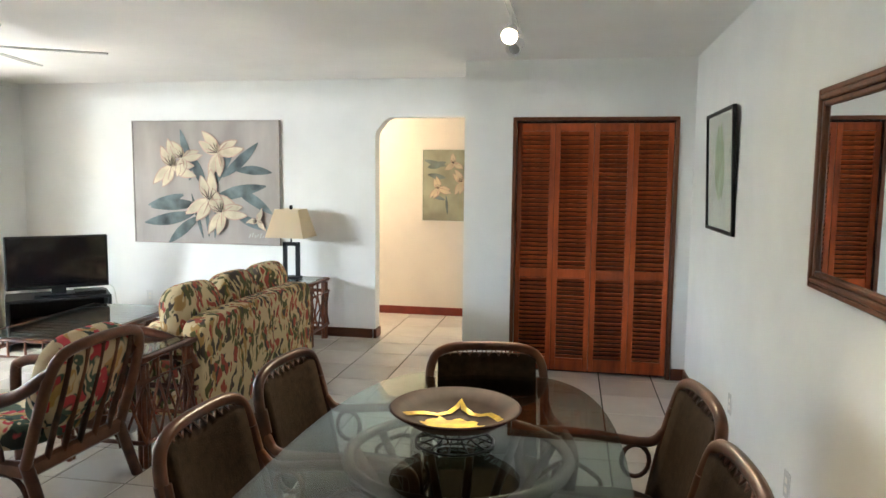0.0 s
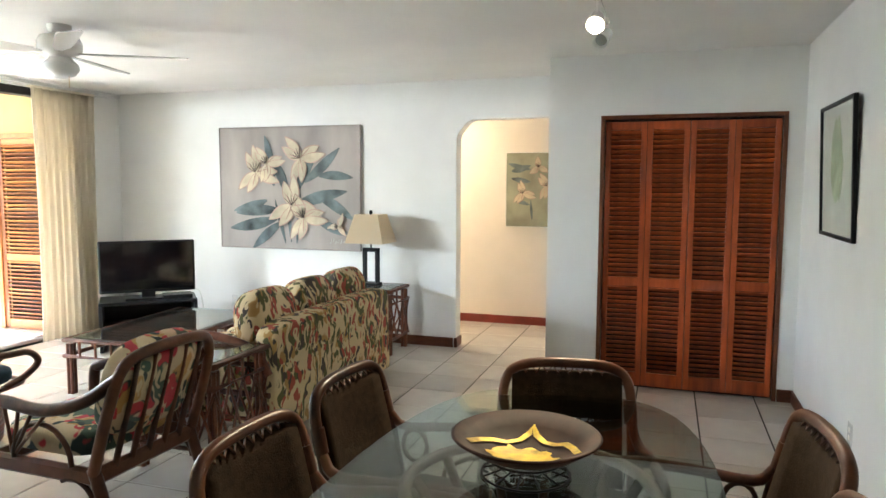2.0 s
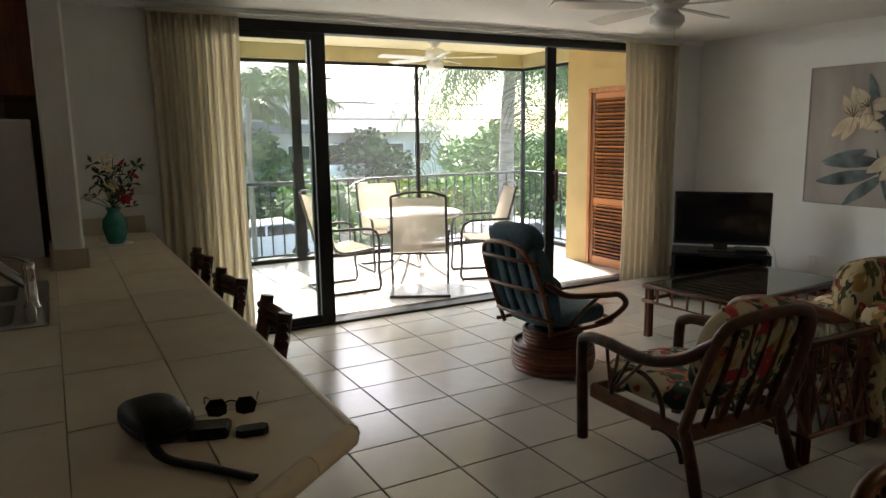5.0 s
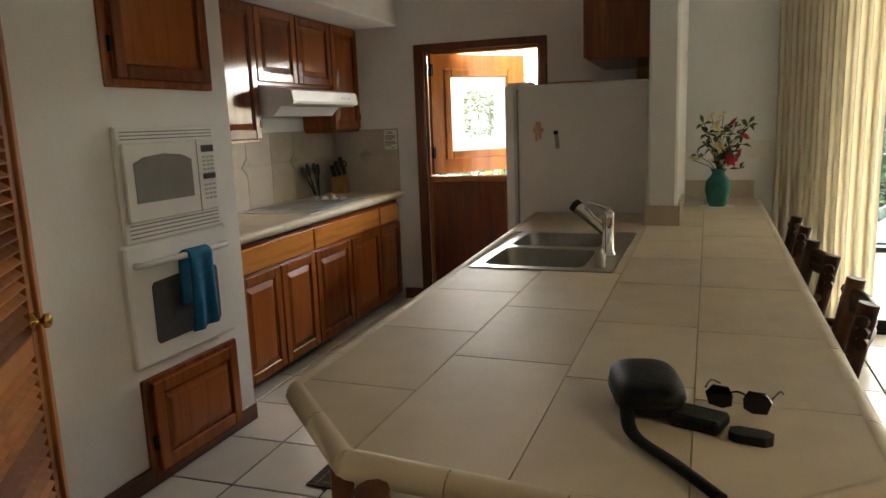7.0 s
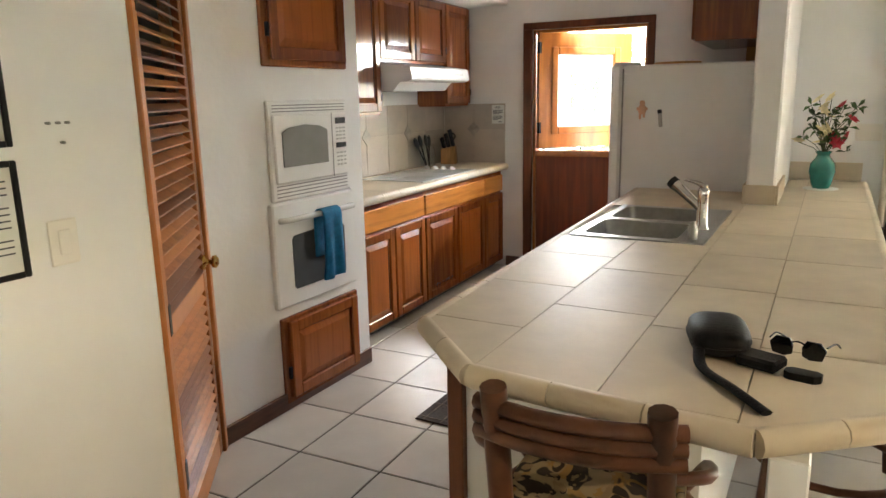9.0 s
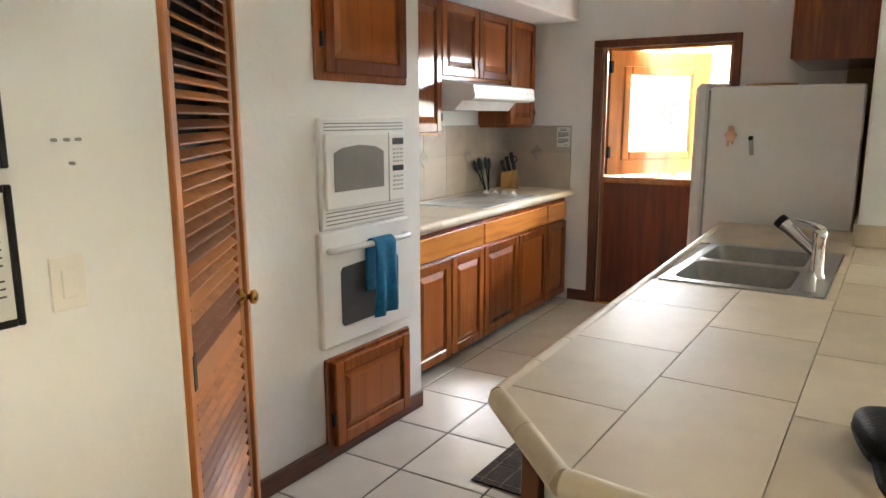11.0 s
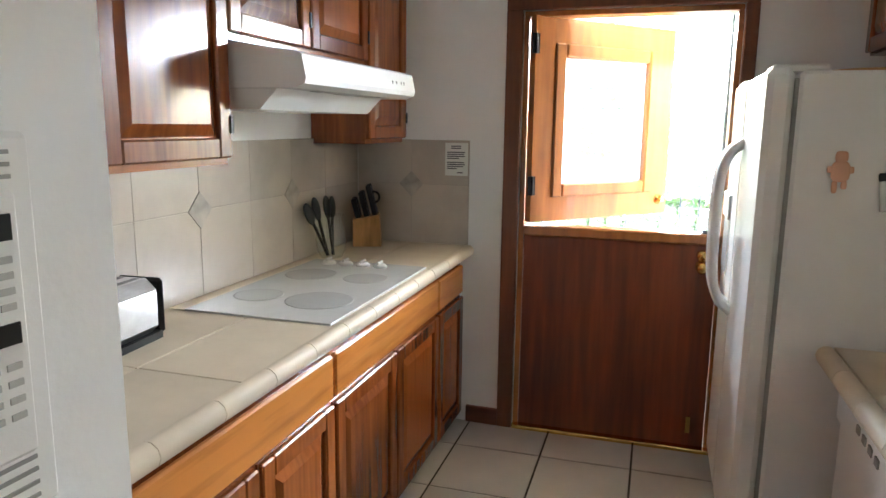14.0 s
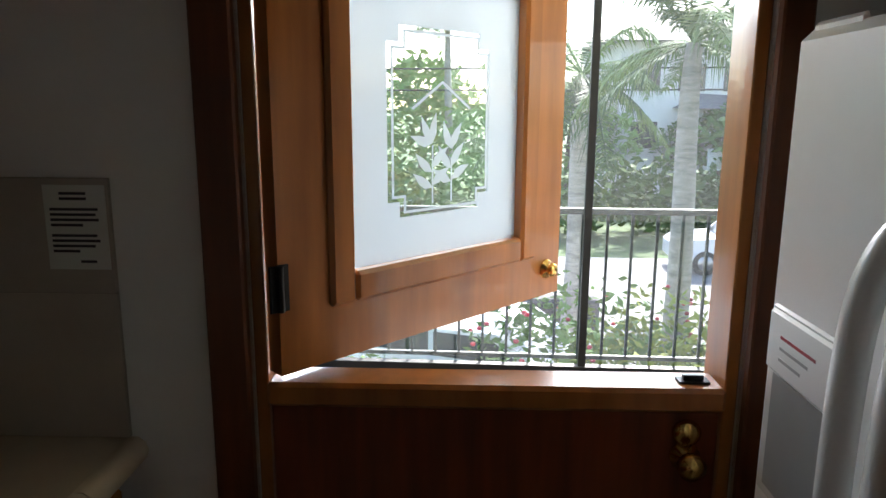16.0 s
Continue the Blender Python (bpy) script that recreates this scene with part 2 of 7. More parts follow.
M_PETALR = mat("red_petal", (0.45, 0.02, 0.04), 0.6, var=0.25, scale=20, rand=0.4)
M_PETALW = mat("cream_petal", (0.70, 0.62, 0.36), 0.6, var=0.15, scale=20, rand=0.3)
M_GLASS = glass("clear_glass", (0.93, 0.96, 0.94))
M_PICGLASS = glass("picture_glass", (0.97, 0.98, 0.97), 0.12, 0.02, 0.12)
M_TABGLASS = glass("table_glass", (0.70, 0.79, 0.76))
M_SUNGLASS = mat("sunglass_lens", (0.01, 0.01, 0.013), 0.05, var=0.1)
M_INSECT = veil("insect_screen", (0.30, 0.31, 0.32), 0.06)
M_FROST = veil("etched_glass", (0.60, 0.64, 0.67), 0.86)
M_SLING = veil("sling_mesh", (0.62, 0.55, 0.45), 0.5)
M_SHADE = veil("lamp_shade_cloth", (0.80, 0.70, 0.54), 1.0)
M_CURTAIN = veil("curtain_cloth", (0.82, 0.76, 0.64), 1.0)
M_BULB = glow("lit_bulb", (1.0, 0.82, 0.5), 14.0)
M_HALLLAMP = glow("hall_lamp_diffuser", (1.0, 0.74, 0.46), 4.0)
M_CANVAS = mat("canvas_paint", (0.40, 0.36, 0.335), 0.75, var=0.22, scale=2.2, bump=0.15, bscale=250, stretch=(1.6, 1, 0.5))
M_CANVAS2 = mat("hall_canvas_paint", (0.36, 0.37, 0.27), 0.6, var=0.25, scale=4)
M_PPINK = mat("lily_paint_pale", (0.55, 0.38, 0.31), 0.75, var=0.22, scale=5)
M_PYEL = mat("lily_paint_yellow", (0.66, 0.58, 0.42), 0.75, var=0.22, scale=6)
M_PTEAL = mat("leaf_paint_teal", (0.17, 0.215, 0.22), 0.75, var=0.5, scale=6)
M_PDARK = mat("line_paint_dark", (0.10, 0.075, 0.065), 0.75, var=0.3, scale=6)
M_PAPER = mat("paper", (0.72, 0.73, 0.68), 0.8, var=0.06, scale=5)
M_MAPC = mat("map_land_paint", (0.52, 0.60, 0.42), 0.8, var=0.15, scale=9)
M_INK = mat("ink", (0.05, 0.05, 0.06), 0.8, var=0.1)
M_MIRROR = mat("mirror_silver", (0.92, 0.93, 0.92), 0.01, 1.0, var=0.01)
M_BOWL = mat("bowl_lacquer", (0.050, 0.019, 0.013), 0.6, var=0.4, scale=10, spec=0.2)
M_GOLD = mat("gold_leaf", (0.78, 0.48, 0.02), 0.42, 0.3, var=0.4, scale=25, bump=0.3, bscale=60)
M_BLOCK = mat("knife_block_wood", (0.45, 0.24, 0.08), 0.5, var=0.25, scale=8, stretch=(6, 6, 1))
M_PINK = mat("pink_ceramic", (0.72, 0.42, 0.28), 0.5, var=0.1)
M_SWITCH = mat("ivory_plastic", (0.80, 0.77, 0.70), 0.4, var=0.03)
M_COOK = mat("cooktop_glass", (0.64, 0.64, 0.62), 0.1, var=0.05, scale=8)
M_COOKRING = mat("cooktop_ring", (0.52, 0.52, 0.50), 0.15, var=0.05)
M_CONC = mat("concrete", (0.34, 0.33, 0.31), 0.85, var=0.15, scale=3, bump=0.3)
M_ROAD = mat("asphalt", (0.22, 0.215, 0.21), 0.9, var=0.15, scale=2, bump=0.3)
M_GRASS = mat("grass", (0.07, 0.12, 0.03), 0.9, var=0.35, scale=2, bump=0.6)
M_FOL = mat("foliage", (0.12, 0.19, 0.05), 0.7, var=0.5, scale=1.5, rand=0.6, dark=(0.04, 0.085, 0.022), spec=0.15)
M_FOLY = mat("yellow_foliage", (0.17, 0.20, 0.035), 0.7, var=0.4, scale=1.5, rand=0.6, dark=(0.06, 0.10, 0.02), spec=0.15)
M_PALM = mat("palm_leaf", (0.13, 0.19, 0.06), 0.6, var=0.4, scale=2, rand=0.5, dark=(0.05, 0.09, 0.028), spec=0.2)
M_TRUNK = mat("palm_trunk", (0.33, 0.31, 0.28), 0.9, var=0.25, scale=5, stretch=(1, 1, 5), bump=0.5)
M_BARK = mat("bark", (0.10, 0.07, 0.05), 0.9, var=0.3, scale=6, bump=0.6)
M_ROOF = mat("roof_shingle", (0.15, 0.145, 0.145), 0.8, var=0.2, scale=4, bump=0.4)
M_STUCCO = mat("far_stucco", (0.55, 0.54, 0.51), 0.85, var=0.06, scale=2)
M_CARW = mat("car_white_paint", (0.70, 0.71, 0.72), 0.25, var=0.03, coat=0.5)
M_CARG = mat("car_glass", (0.03, 0.035, 0.04), 0.08, var=0.1)
M_TYRE = mat("rubber", (0.02, 0.02, 0.02), 0.85, var=0.2)
M_STONE = mat("lava_stone", (0.10, 0.095, 0.09), 0.9, var=0.4, scale=3, bump=0.7, bscale=20)


# ---- shape helpers ----
class Shape:
    """Collects boxes, tubes, turned and extruded solids into one mesh."""

    def __init__(self):
        self.v, self.f, self.s = [], [], []

    def raw(self, verts, faces, smooth=False):
        o = len(self.v)
        self.v += [tuple(p) for p in verts]
        self.f += [tuple(i + o for i in fc) for fc in faces]
        self.s += [smooth] * len(faces)
        return self

    def box(self, x0, x1, y0, y1, z0, z1, bev=0.0, m=None):
        x0, x1 = min(x0, x1), max(x0, x1)
        y0, y1 = min(y0, y1), max(y0, y1)
        z0, z1 = min(z0, z1), max(z0, z1)
        if bev <= 0:
            vs = [(x, y, z) for z in (z0, z1) for y in (y0, y1) for x in (x0, x1)]
            fs = [(0, 2, 3, 1), (4, 5, 7, 6), (0, 1, 5, 4), (2, 6, 7, 3), (0, 4, 6, 2), (1, 3, 7, 5)]
            if m is not None:
                vs = [tuple(m @ Vector(p)) for p in vs]
            return self.raw(vs, fs)
        b = min(bev, (x1 - x0) * 0.45, (y1 - y0) * 0.45, (z1 - z0) * 0.45)
        idx, vs = {}, []
        for ix in (0, 1):
            for iy in (0, 1):
                for iz in (0, 1):
                    cx, cy, cz = ((x0, x1)[ix], (y0, y1)[iy], (z0, z1)[iz])
                    sx, sy, sz = (b if ix == 0 else -b), (b if iy == 0 else -b), (b if iz == 0 else -b)
                    for ax, p in (("x", (cx, cy + sy, cz + sz)), ("y", (cx + sx, cy, cz + sz)), ("z", (cx + sx, cy + sy, cz))):
                        idx[ix, iy, iz, ax] = len(vs)
                        vs.append(p)
        fs = []
        for i in (0, 1):
            q = [(0, 0), (1, 0), (1, 1), (0, 1)]
            fs.append([idx[i, a, c, "x"] for a, c in (q if i else q[::-1])])
            fs.append([idx[a, i, c, "y"] for a, c in (q[::-1] if i else q)])
            fs.append([idx[a, c, i, "z"] for a, c in (q if i else q[::-1])])
        for a in (0, 1):
            for c in (0, 1):
                fs.append([idx[0, a, c, "y"], idx[1, a, c, "y"], idx[1, a, c, "z"], idx[0, a, c, "z"]])
                fs.append([idx[a, 0, c, "x"], idx[a, 1, c, "x"], idx[a, 1, c, "z"], idx[a, 0, c, "z"]])
                fs.append([idx[a, c, 0, "x"], idx[a, c, 1, "x"], idx[a, c, 1, "y"], idx[a, c, 0, "y"]])
                for e in (0, 1):
                    fs.append([idx[a, c, e, "x"], idx[a, c, e, "y"], idx[a, c, e, "z"]])
        if m is not None:
            vs = [tuple(m @ Vector(p)) for p in vs]
        return self.raw(vs, fs)

    def tube(self, pts, r, n=10, closed=False, cap=True, flat=1.0):
        pts = [Vector(p) for p in pts]
        k = len(pts)
        rs = r if isinstance(r, (list, tuple)) else [r] * k
        up = Vector((0, 0, 1))
        vs, prev = [], None
        for i, p in enumerate(pts):
            a = pts[(i - 1) % k] if closed or i > 0 else p
            b = pts[(i + 1) % k] if closed or i < k - 1 else p
            d = (b - a).normalized()
            if prev is None:
                side = d.cross(up if abs(d.z) < 0.95 else Vector((1, 0, 0))).normalized()
            else:
                side = (prev - d * prev.dot(d)).normalized()
            prev = side
            o = d.cross(side)
            for j in range(n):
                t = 2 * math.pi * j / n
                vs.append(p + side * (math.cos(t) * rs[i]) + o * (math.sin(t) * rs[i] * flat))
        fs = []
        for i in range(k if closed else k - 1):
            for j in range(n):
                i2 = (i + 1) % k
                fs.append((i * n + j, i * n + (j + 1) % n, i2 * n + (j + 1) % n, i2 * n + j))
        self.raw(vs, fs, True)
        if cap and not closed:
            self.raw(vs[:n], [tuple(range(n))[::-1]])
            self.raw(vs[-n:], [tuple(range(n))])
        return self

    def lathe(self, prof, n=24, c=(0, 0, 0), smooth=True, sq=0.0):
        vs, fs = [], []
        for r, z in prof:
            for j in range(n):
                t = 2 * math.pi * (j + 0.5) / n
                vs.append((c[0] + r * math.cos(t), c[1] + r * math.sin(t), c[2] + z))
        for i in range(len(prof) - 1):
            for j in range(n):
                fs.append((i * n + j, i * n + (j + 1) % n, (i + 1) * n + (j + 1) % n, (i + 1) * n + j))
        self.raw(vs, fs, smooth)
        if prof[0][0] > 0.002:
            self.raw(vs[:n], [tuple(range(n))[::-1]])
        if prof[-1][0] > 0.002:
            self.raw(vs[-n:], [tuple(range(n))])
        return self

    def prism(self, poly, z0, z1, m=None):
        n = len(poly)
        vs = [(x, y, z0) for x, y in poly] + [(x, y, z1) for x, y in poly]
        fs = [tuple(range(n))[::-1], tuple(range(n, 2 * n))] + [(i, (i + 1) % n, n + (i + 1) % n, n + i) for i in range(n)]
        if m is not None:
            vs = [tuple(m @ Vector(p)) for p in vs]
        return self.raw(vs, fs)

    def pillow(self, x0, x1, y0, y1, z0, z1, n=8, p=3.2, m=None):
        """A stuffed cushion: a rounded block with soft sides."""
        cx, cy, cz = (x0 + x1) / 2, (y0 + y1) / 2, (z0 + z1) / 2
        hx, hy, hz = abs(x1 - x0) / 2, abs(y1 - y0) / 2, abs(z1 - z0) / 2
        rows, cols = n * 2, n * 4
        vs, fs = [], []
        pw = lambda c: math.copysign(abs(c) ** (2 / p), c)
        for i in range(rows + 1):
            a = math.pi * (i / rows - 0.5)
            for j in range(cols):
                t = 2 * math.pi * j / cols
                q = Vector((cx + hx * pw(math.cos(a)) * pw(math.cos(t)), cy + hy * pw(math.cos(a)) * pw(math.sin(t)), cz + hz * pw(math.sin(a))))
                vs.append(tuple(m @ q) if m is not None else tuple(q))
        for i in range(rows):
            for j in range(cols):
                fs.append((i * cols + j, i * cols + (j + 1) % cols, (i + 1) * cols + (j + 1) % cols, (i + 1) * cols + j))
        return self.raw(vs, fs, True)

    def mesh(self, name, material):
        me = bpy.data.meshes.new(name)
        me.from_pydata(self.v, [], self.f)
        me.polygons.foreach_set("use_smooth", self.s)
        me.materials.append(material)
        bm = bmesh.new()
        bm.from_mesh(me)
        bmesh.ops.recalc_face_normals(bm, faces=bm.faces)
        bm.to_mesh(me)
        bm.free()
        return me


def part(name, sh, material, parent=None, label="", at=None):
    ob = new(name, sh.mesh(name, material) if isinstance(sh, Shape) else sh)
    if parent is not None:
        ob.parent = parent
    if at is not None:
        ob.matrix_basis = at
    if label:
        ob["label"] = label
    return ob


def thing(name, label, category, at=None, group="", kind=""):
    ob = new(name)
    ob.empty_display_size = 0.1
    if at is not None:
        ob.matrix_basis = at
    return tagged(ob, label, category, group, kind)


def struct(name, sh, material, label=""):
    return tagged(part(name, sh, material), label, "", "", "structure")


def solo(name, sh, material, label, category, at=None, group="", kind=""):
    return tagged(part(name, sh, material, at=at), label, category, group, kind)


def arc(c, r, a0, a1, n=8, plane="xz", ry=None):
    ry = r if ry is None else ry
    out = []
    for i in range(n + 1):
        t = radians(a0 + (a1 - a0) * i / n)
        u, w = r * math.cos(t), ry * math.sin(t)
        out.append((c[0] + u, c[1], c[2] + w) if plane == "xz" else (c[0] + u, c[1] + w, c[2]) if plane == "xy" else (c[0], c[1] + u, c[2] + w))
    return out


def smooth_path(pts, n=6):
    """A soft curve through the points."""
    p = [Vector(q) for q in pts]
    p = [2 * p[0] - p[1]] + p + [2 * p[-1] - p[-2]]
    out = []
    for i in range(1, len(p) - 2):
        for k in range(n):
            t = k / n
            a, b, c, d = p[i - 1], p[i], p[i + 1], p[i + 2]
            out.append(0.5 * ((2 * b) + (c - a) * t + (2 * a - 5 * b + 4 * c - d) * t * t + (3 * b - a - 3 * c + d) * t ** 3))
    return out + [p[-2]]


# ---- the shell ----
XE, XW, XK, YN, YC, YS, YB, ZC = 1.18, -5.36, -5.63, 6.68, 5.82, -1.36, -2.2, 2.47
T = 0.14


def wall_with_hole(name, axis, at, a0, a1, z1, holes, thick, material=None, label="white plaster wall"):
    """A wall along x or y with rectangular openings; at is its inner face and thick the way it goes outward."""
    sh = Shape()
    cuts = sorted({a0, a1, *[h[0] for h in holes], *[h[1] for h in holes]})
    for u0, u1 in zip(cuts, cuts[1:]):
        mid, spans = (u0 + u1) / 2, [(0.0, z1)]
        for h0, h1, zb, zt in holes:
            if h0 < mid < h1:
                spans = [(0.0, zb), (zt, z1)]
        for za, zb in spans:
            if zb - za > 1e-4:
                if axis == "x":
                    sh.box(u0, u1, at, at + thick, za, zb)
                else:
                    sh.box(at, at + thick, u0, u1, za, zb)
    return struct(name, sh, material or M_WALL, label)


wall_with_hole("wall_east", "y", XE, -0.853, YC + 0.14, ZC, [], T)
wall_with_hole("wall_closet", "x", YC, -0.57, XE, ZC, [(-0.155, 1.04, 0.0, 2.0)], 0.12)
struct("wall_closet_inside", Shape().box(-0.45, -0.33, YC + 0.12, YN, 0, ZC).box(-0.45, XE + T, YN, YN + 0.12, 0, ZC), M_WALL, "plaster walls inside the closet")
struct("wall_jog", Shape().box(-0.57, -0.45, YC + 0.12, 7.95, 0, ZC), M_WALL, "white plaster wall beside the arch")
arch = [(-1.556, 0), (-1.556, 1.94), (-1.545, 1.985), (-1.465, 2.085), (-1.41, 2.112)] + [(-0.57, 2.12), (-0.57, ZC), (XW - 0.3, ZC), (XW - 0.3, 0)]
struct("wall_north", Shape().prism(arch, 0, 0.15, Matrix(((1, 0, 0, 0), (0, 0, 1, YN), (0, 1, 0, 0), (0, 0, 0, 1)))), M_WALL, "white plaster wall with an arched opening")
struct("wall_hall", Shape().box(-3.4, -0.45, 7.95, 8.07, 0, ZC).box(-3.4, -3.28, YN + 0.15, 7.95, 0, ZC), M_HALL, "warm white hallway wall")
wall_with_hole("wall_west", "y", XW, 0.645, YN, ZC, [(1.40, 5.98, 0.0, 2.41)], -0.2)
wall_with_hole("wall_kitchen_west", "y", XK, YB - 0.14, 0.50, ZC, [(-1.36, -0.42, 0.0, 2.025)], -0.14)
struct("wall_stub", Shape().box(XK - 0.24, -4.06, 0.50, 0.645, 0, ZC, 0.012), M_WALL, "short white wall beside the refrigerator")
struct("wall_kitchen_south", Shape().box(XK, -3.13, YB - 0.14, YB, 0, ZC), M_WALL, "white kitchen wall behind the cabinets")
wall_with_hole("wall_oven", "x", YS, -3.13, -1.995, ZC, [], -0.10)
struct("wall_oven_side", Shape().box(-3.13, -3.03, YB, YS - 0.1, 0, ZC), M_WALL, "white wall end beside the kitchen counter")
DA, DB = Vector((-1.995, -1.36, 0)), Vector((-1.338, -0.853, 0))
DANG = math.degrees(math.atan2(DB.y - DA.y, DB.x - DA.x))
DLEN = (DB - DA).length
DM = pose(DA.x, DA.y, 0, 0, 0, DANG)
dw = Shape()
for a, b, z0, z1 in ((0, 0.05, 0, ZC), (0.77, DLEN, 0, ZC), (0.05, 0.77, 2.05, ZC)):
    dw.box(a, b, -0.12, 0, z0, z1, m=DM)
struct("wall_pantry", dw, M_WALL, "white angled wall round the pantry door")
struct("wall_pantry_inside", Shape().box(-2.2, -2.1, -2.3, -1.46, 0, ZC).box(-2.2, -0.6, -2.4, -2.3, 0, ZC).box(-0.7, -0.6, -2.3, -0.973, 0, ZC), M_WALL, "plaster inside the pantry")
struct("wall_south", Shape().box(-1.338, XE + T, -0.973, -0.853, 0, ZC), M_WALL, "white plaster wall with a light switch")
struct("ceiling", Shape().box(XK - 0.14, XE + T, YB - 0.14, 8.1, ZC, ZC + 0.15), M_CEIL, "white textured plaster ceiling")
struct("soffit", Shape().box(XK, -3.13, YB, -1.575, 2.235, ZC - 0.002, 0.01), M_WALL, "white soffit above the kitchen cabinets")
struct("lintel_cove", Shape().box(XW, XW + 0.03, 0.645, YN, 2.425, ZC - 0.002), M_WALL, "white band above the sliding door")

bb = Shape().box(XW, -1.58, YN - 0.015, YN, 0, 0.09, 0.004).box(-0.57, -0.19, YC - 0.015, YC, 0, 0.09, 0.004).box(1.075, XE, YC - 0.015, YC, 0, 0.09, 0.004)
bb.box(-1.571, -1.541, YN - 0.015, YN + 0.15, 0, 0.09, 0.004).box(XE - 0.015, XE, -0.853, YC - 0.015, 0, 0.09, 0.004).box(-3.13, -1.995, YS, YS + 0.015, 0, 0.09, 0.004)
bb.box(XK, XK + 0.015, -1.6, -1.435, 0, 0.09, 0.004).box(XW, XW + 0.015, 6.0, YN - 0.015, 0, 0.09, 0.004).box(-1.33, XE - 0.015, -0.853, -0.838, 0, 0.09, 0.004)
bb.box(-0.585, -0.57, YC, 7.9, 0, 0.09, 0.004)
struct("baseboard", bb, M_BASE, "dark stained wooden baseboard")
struct("baseboard_hall", Shape().box(-3.28, -0.57, 7.935, 7.95, 0, 0.09, 0.004), mat("red_baseboard_wood", (0.24, 0.035, 0.02), 0.45, var=0.2, scale=6), "red-brown wooden hallway baseboard")
for nm, (x0, x1, y0, y1), lab in (("floor", (XW - 0.3, XE + 0.02, 0.55, 8.0), "living room tile floor bed"), ("floor_kitchen", (XK - 0.15, XE + 0.02, YB, 0.55), "kitchen tile floor bed"), ("floor_lanai", (-8.55, XW - 0.3, -3.2, 6.75), "lanai tile floor bed")):
    struct(nm, Shape().box(x0, x1, y0, y1, -0.12, -0.004), M_GROUT, lab)
FLOORS = {o.name: o for o in scene.collection.objects if o.name.startswith("floor")}

# ---- kitchen ----
def raised_door(parent, name, x0, x1, z0, z1, y, out, material=None, pull=False, label=""):
    """A raised-panel cabinet front in the x-z plane; out is +1 when it faces +y."""
    material = material or M_WOOD
    o = out
    x0, x1 = min(x0, x1), max(x0, x1)
    d = part(name, Shape().box(x0, x1, y, y + o * 0.006, z0, z1), material, parent, label)
    w = min(0.058, (x1 - x0) * 0.2)
    f = Shape()
    f.box(x0, x0 + w, y + o * 0.006, y + o * 0.023, z0, z1, 0.005).box(x1 - w, x1, y + o * 0.006, y + o * 0.023, z0, z1, 0.005)
    f.box(x0 + w, x1 - w, y + o * 0.006, y + o * 0.0225, z0, z0 + w, 0.005).box(x0 + w, x1 - w, y + o * 0.006, y + o * 0.0225, z1 - w, z1, 0.005)
    part("door_frame", f, material, d)
    # a field with wide sloping edges, set in the frame's groove
    g, k = w + 0.004, min(0.034, (x1 - x0) * 0.12)
    lo, hi = y + o * 0.008, y + o * 0.021
    vs = [(x0 + g, lo, z0 + g), (x1 - g, lo, z0 + g), (x1 - g, lo, z1 - g), (x0 + g, lo, z1 - g), (x0 + g + k, hi, z0 + g + k), (x1 - g - k, hi, z0 + g + k), (x1 - g - k, hi, z1 - g - k), (x0 + g + k, hi, z1 - g - k)]
    vs += [(p[0], y + o * 0.005, p[2]) for p in vs[:4]]
    part("raised_panel", Shape().raw(vs, [(0, 1, 5, 4), (1, 2, 6, 5), (2, 3, 7, 6), (3, 0, 4, 7), (4, 5, 6, 7), (8, 9, 1, 0), (9, 10, 2, 1), (10, 11, 3, 2), (11, 8, 0, 3), (11, 10, 9, 8)]), material, d)
    return d


def base_unit(x0, x1, splits, label):
    t = thing("base_cabinet", label, "cabinet", group="kitchen base cabinets")
    part("carcass", Shape().box(x0, x1, YB, -1.64, 0.05, 0.865), M_WOOD, t)
    part("toe_kick", Shape().box(x0, x1, YB, -1.70, 0, 0.05), M_BLACK, t)
    part("drawer_front", Shape().box(x0 + 0.008, x1 - 0.008, -1.64, -1.62, 0.685, 0.825, 0.006), M_WOODH, t, "plain drawer front")
    xs = [x0, *splits, x1]
    for a, b in zip(xs, xs[1:]):
        raised_door(t, "door", a + 0.008, b - 0.008, 0.06, 0.668, -1.64, 1)
    return t


base_unit(-4.16, -3.13, [-3.74, -3.32], "glossy red-brown wooden base cabinet with raised-panel doors")
base_unit(-5.21, -4.162, [-4.69], "glossy red-brown wooden base cabinet under the cooktop")
base_unit(-5.61, -5.212, [], "narrow red-brown wooden base cabinet in the corner")


def upper_unit(x0, x1, z0, splits, label):
    t = thing("wall_cabinet", label, "cabinet", group="kitchen wall cabinets")
    part("carcass", Shape().box(x0, x1, YB, -1.942, z0, 2.235), M_WOOD, t)
    xs = [x0, *splits, x1]
    for a, b in zip(xs, xs[1:]):
        d = raised_door(t, "door", a + 0.006, b - 0.006, z0 + 0.02, 2.225, -1.942, 1)
        part("hinge", Shape().box(a + 0.004, a + 0.016, -1.922, -1.914, z0 + 0.09, z0 + 0.14), M_BLACK, d)
    return t


upper_unit(-4.13, -3.14, 1.385, [-3.62], "glossy red-brown wooden wall cabinet beside the hood")
upper_unit(-5.14, -4.132, 1.745, [-4.63], "short red-brown wooden wall cabinet above the hood")
upper_unit(-5.60, -5.142, 1.42, [], "narrow red-brown wooden wall cabinet in the corner")

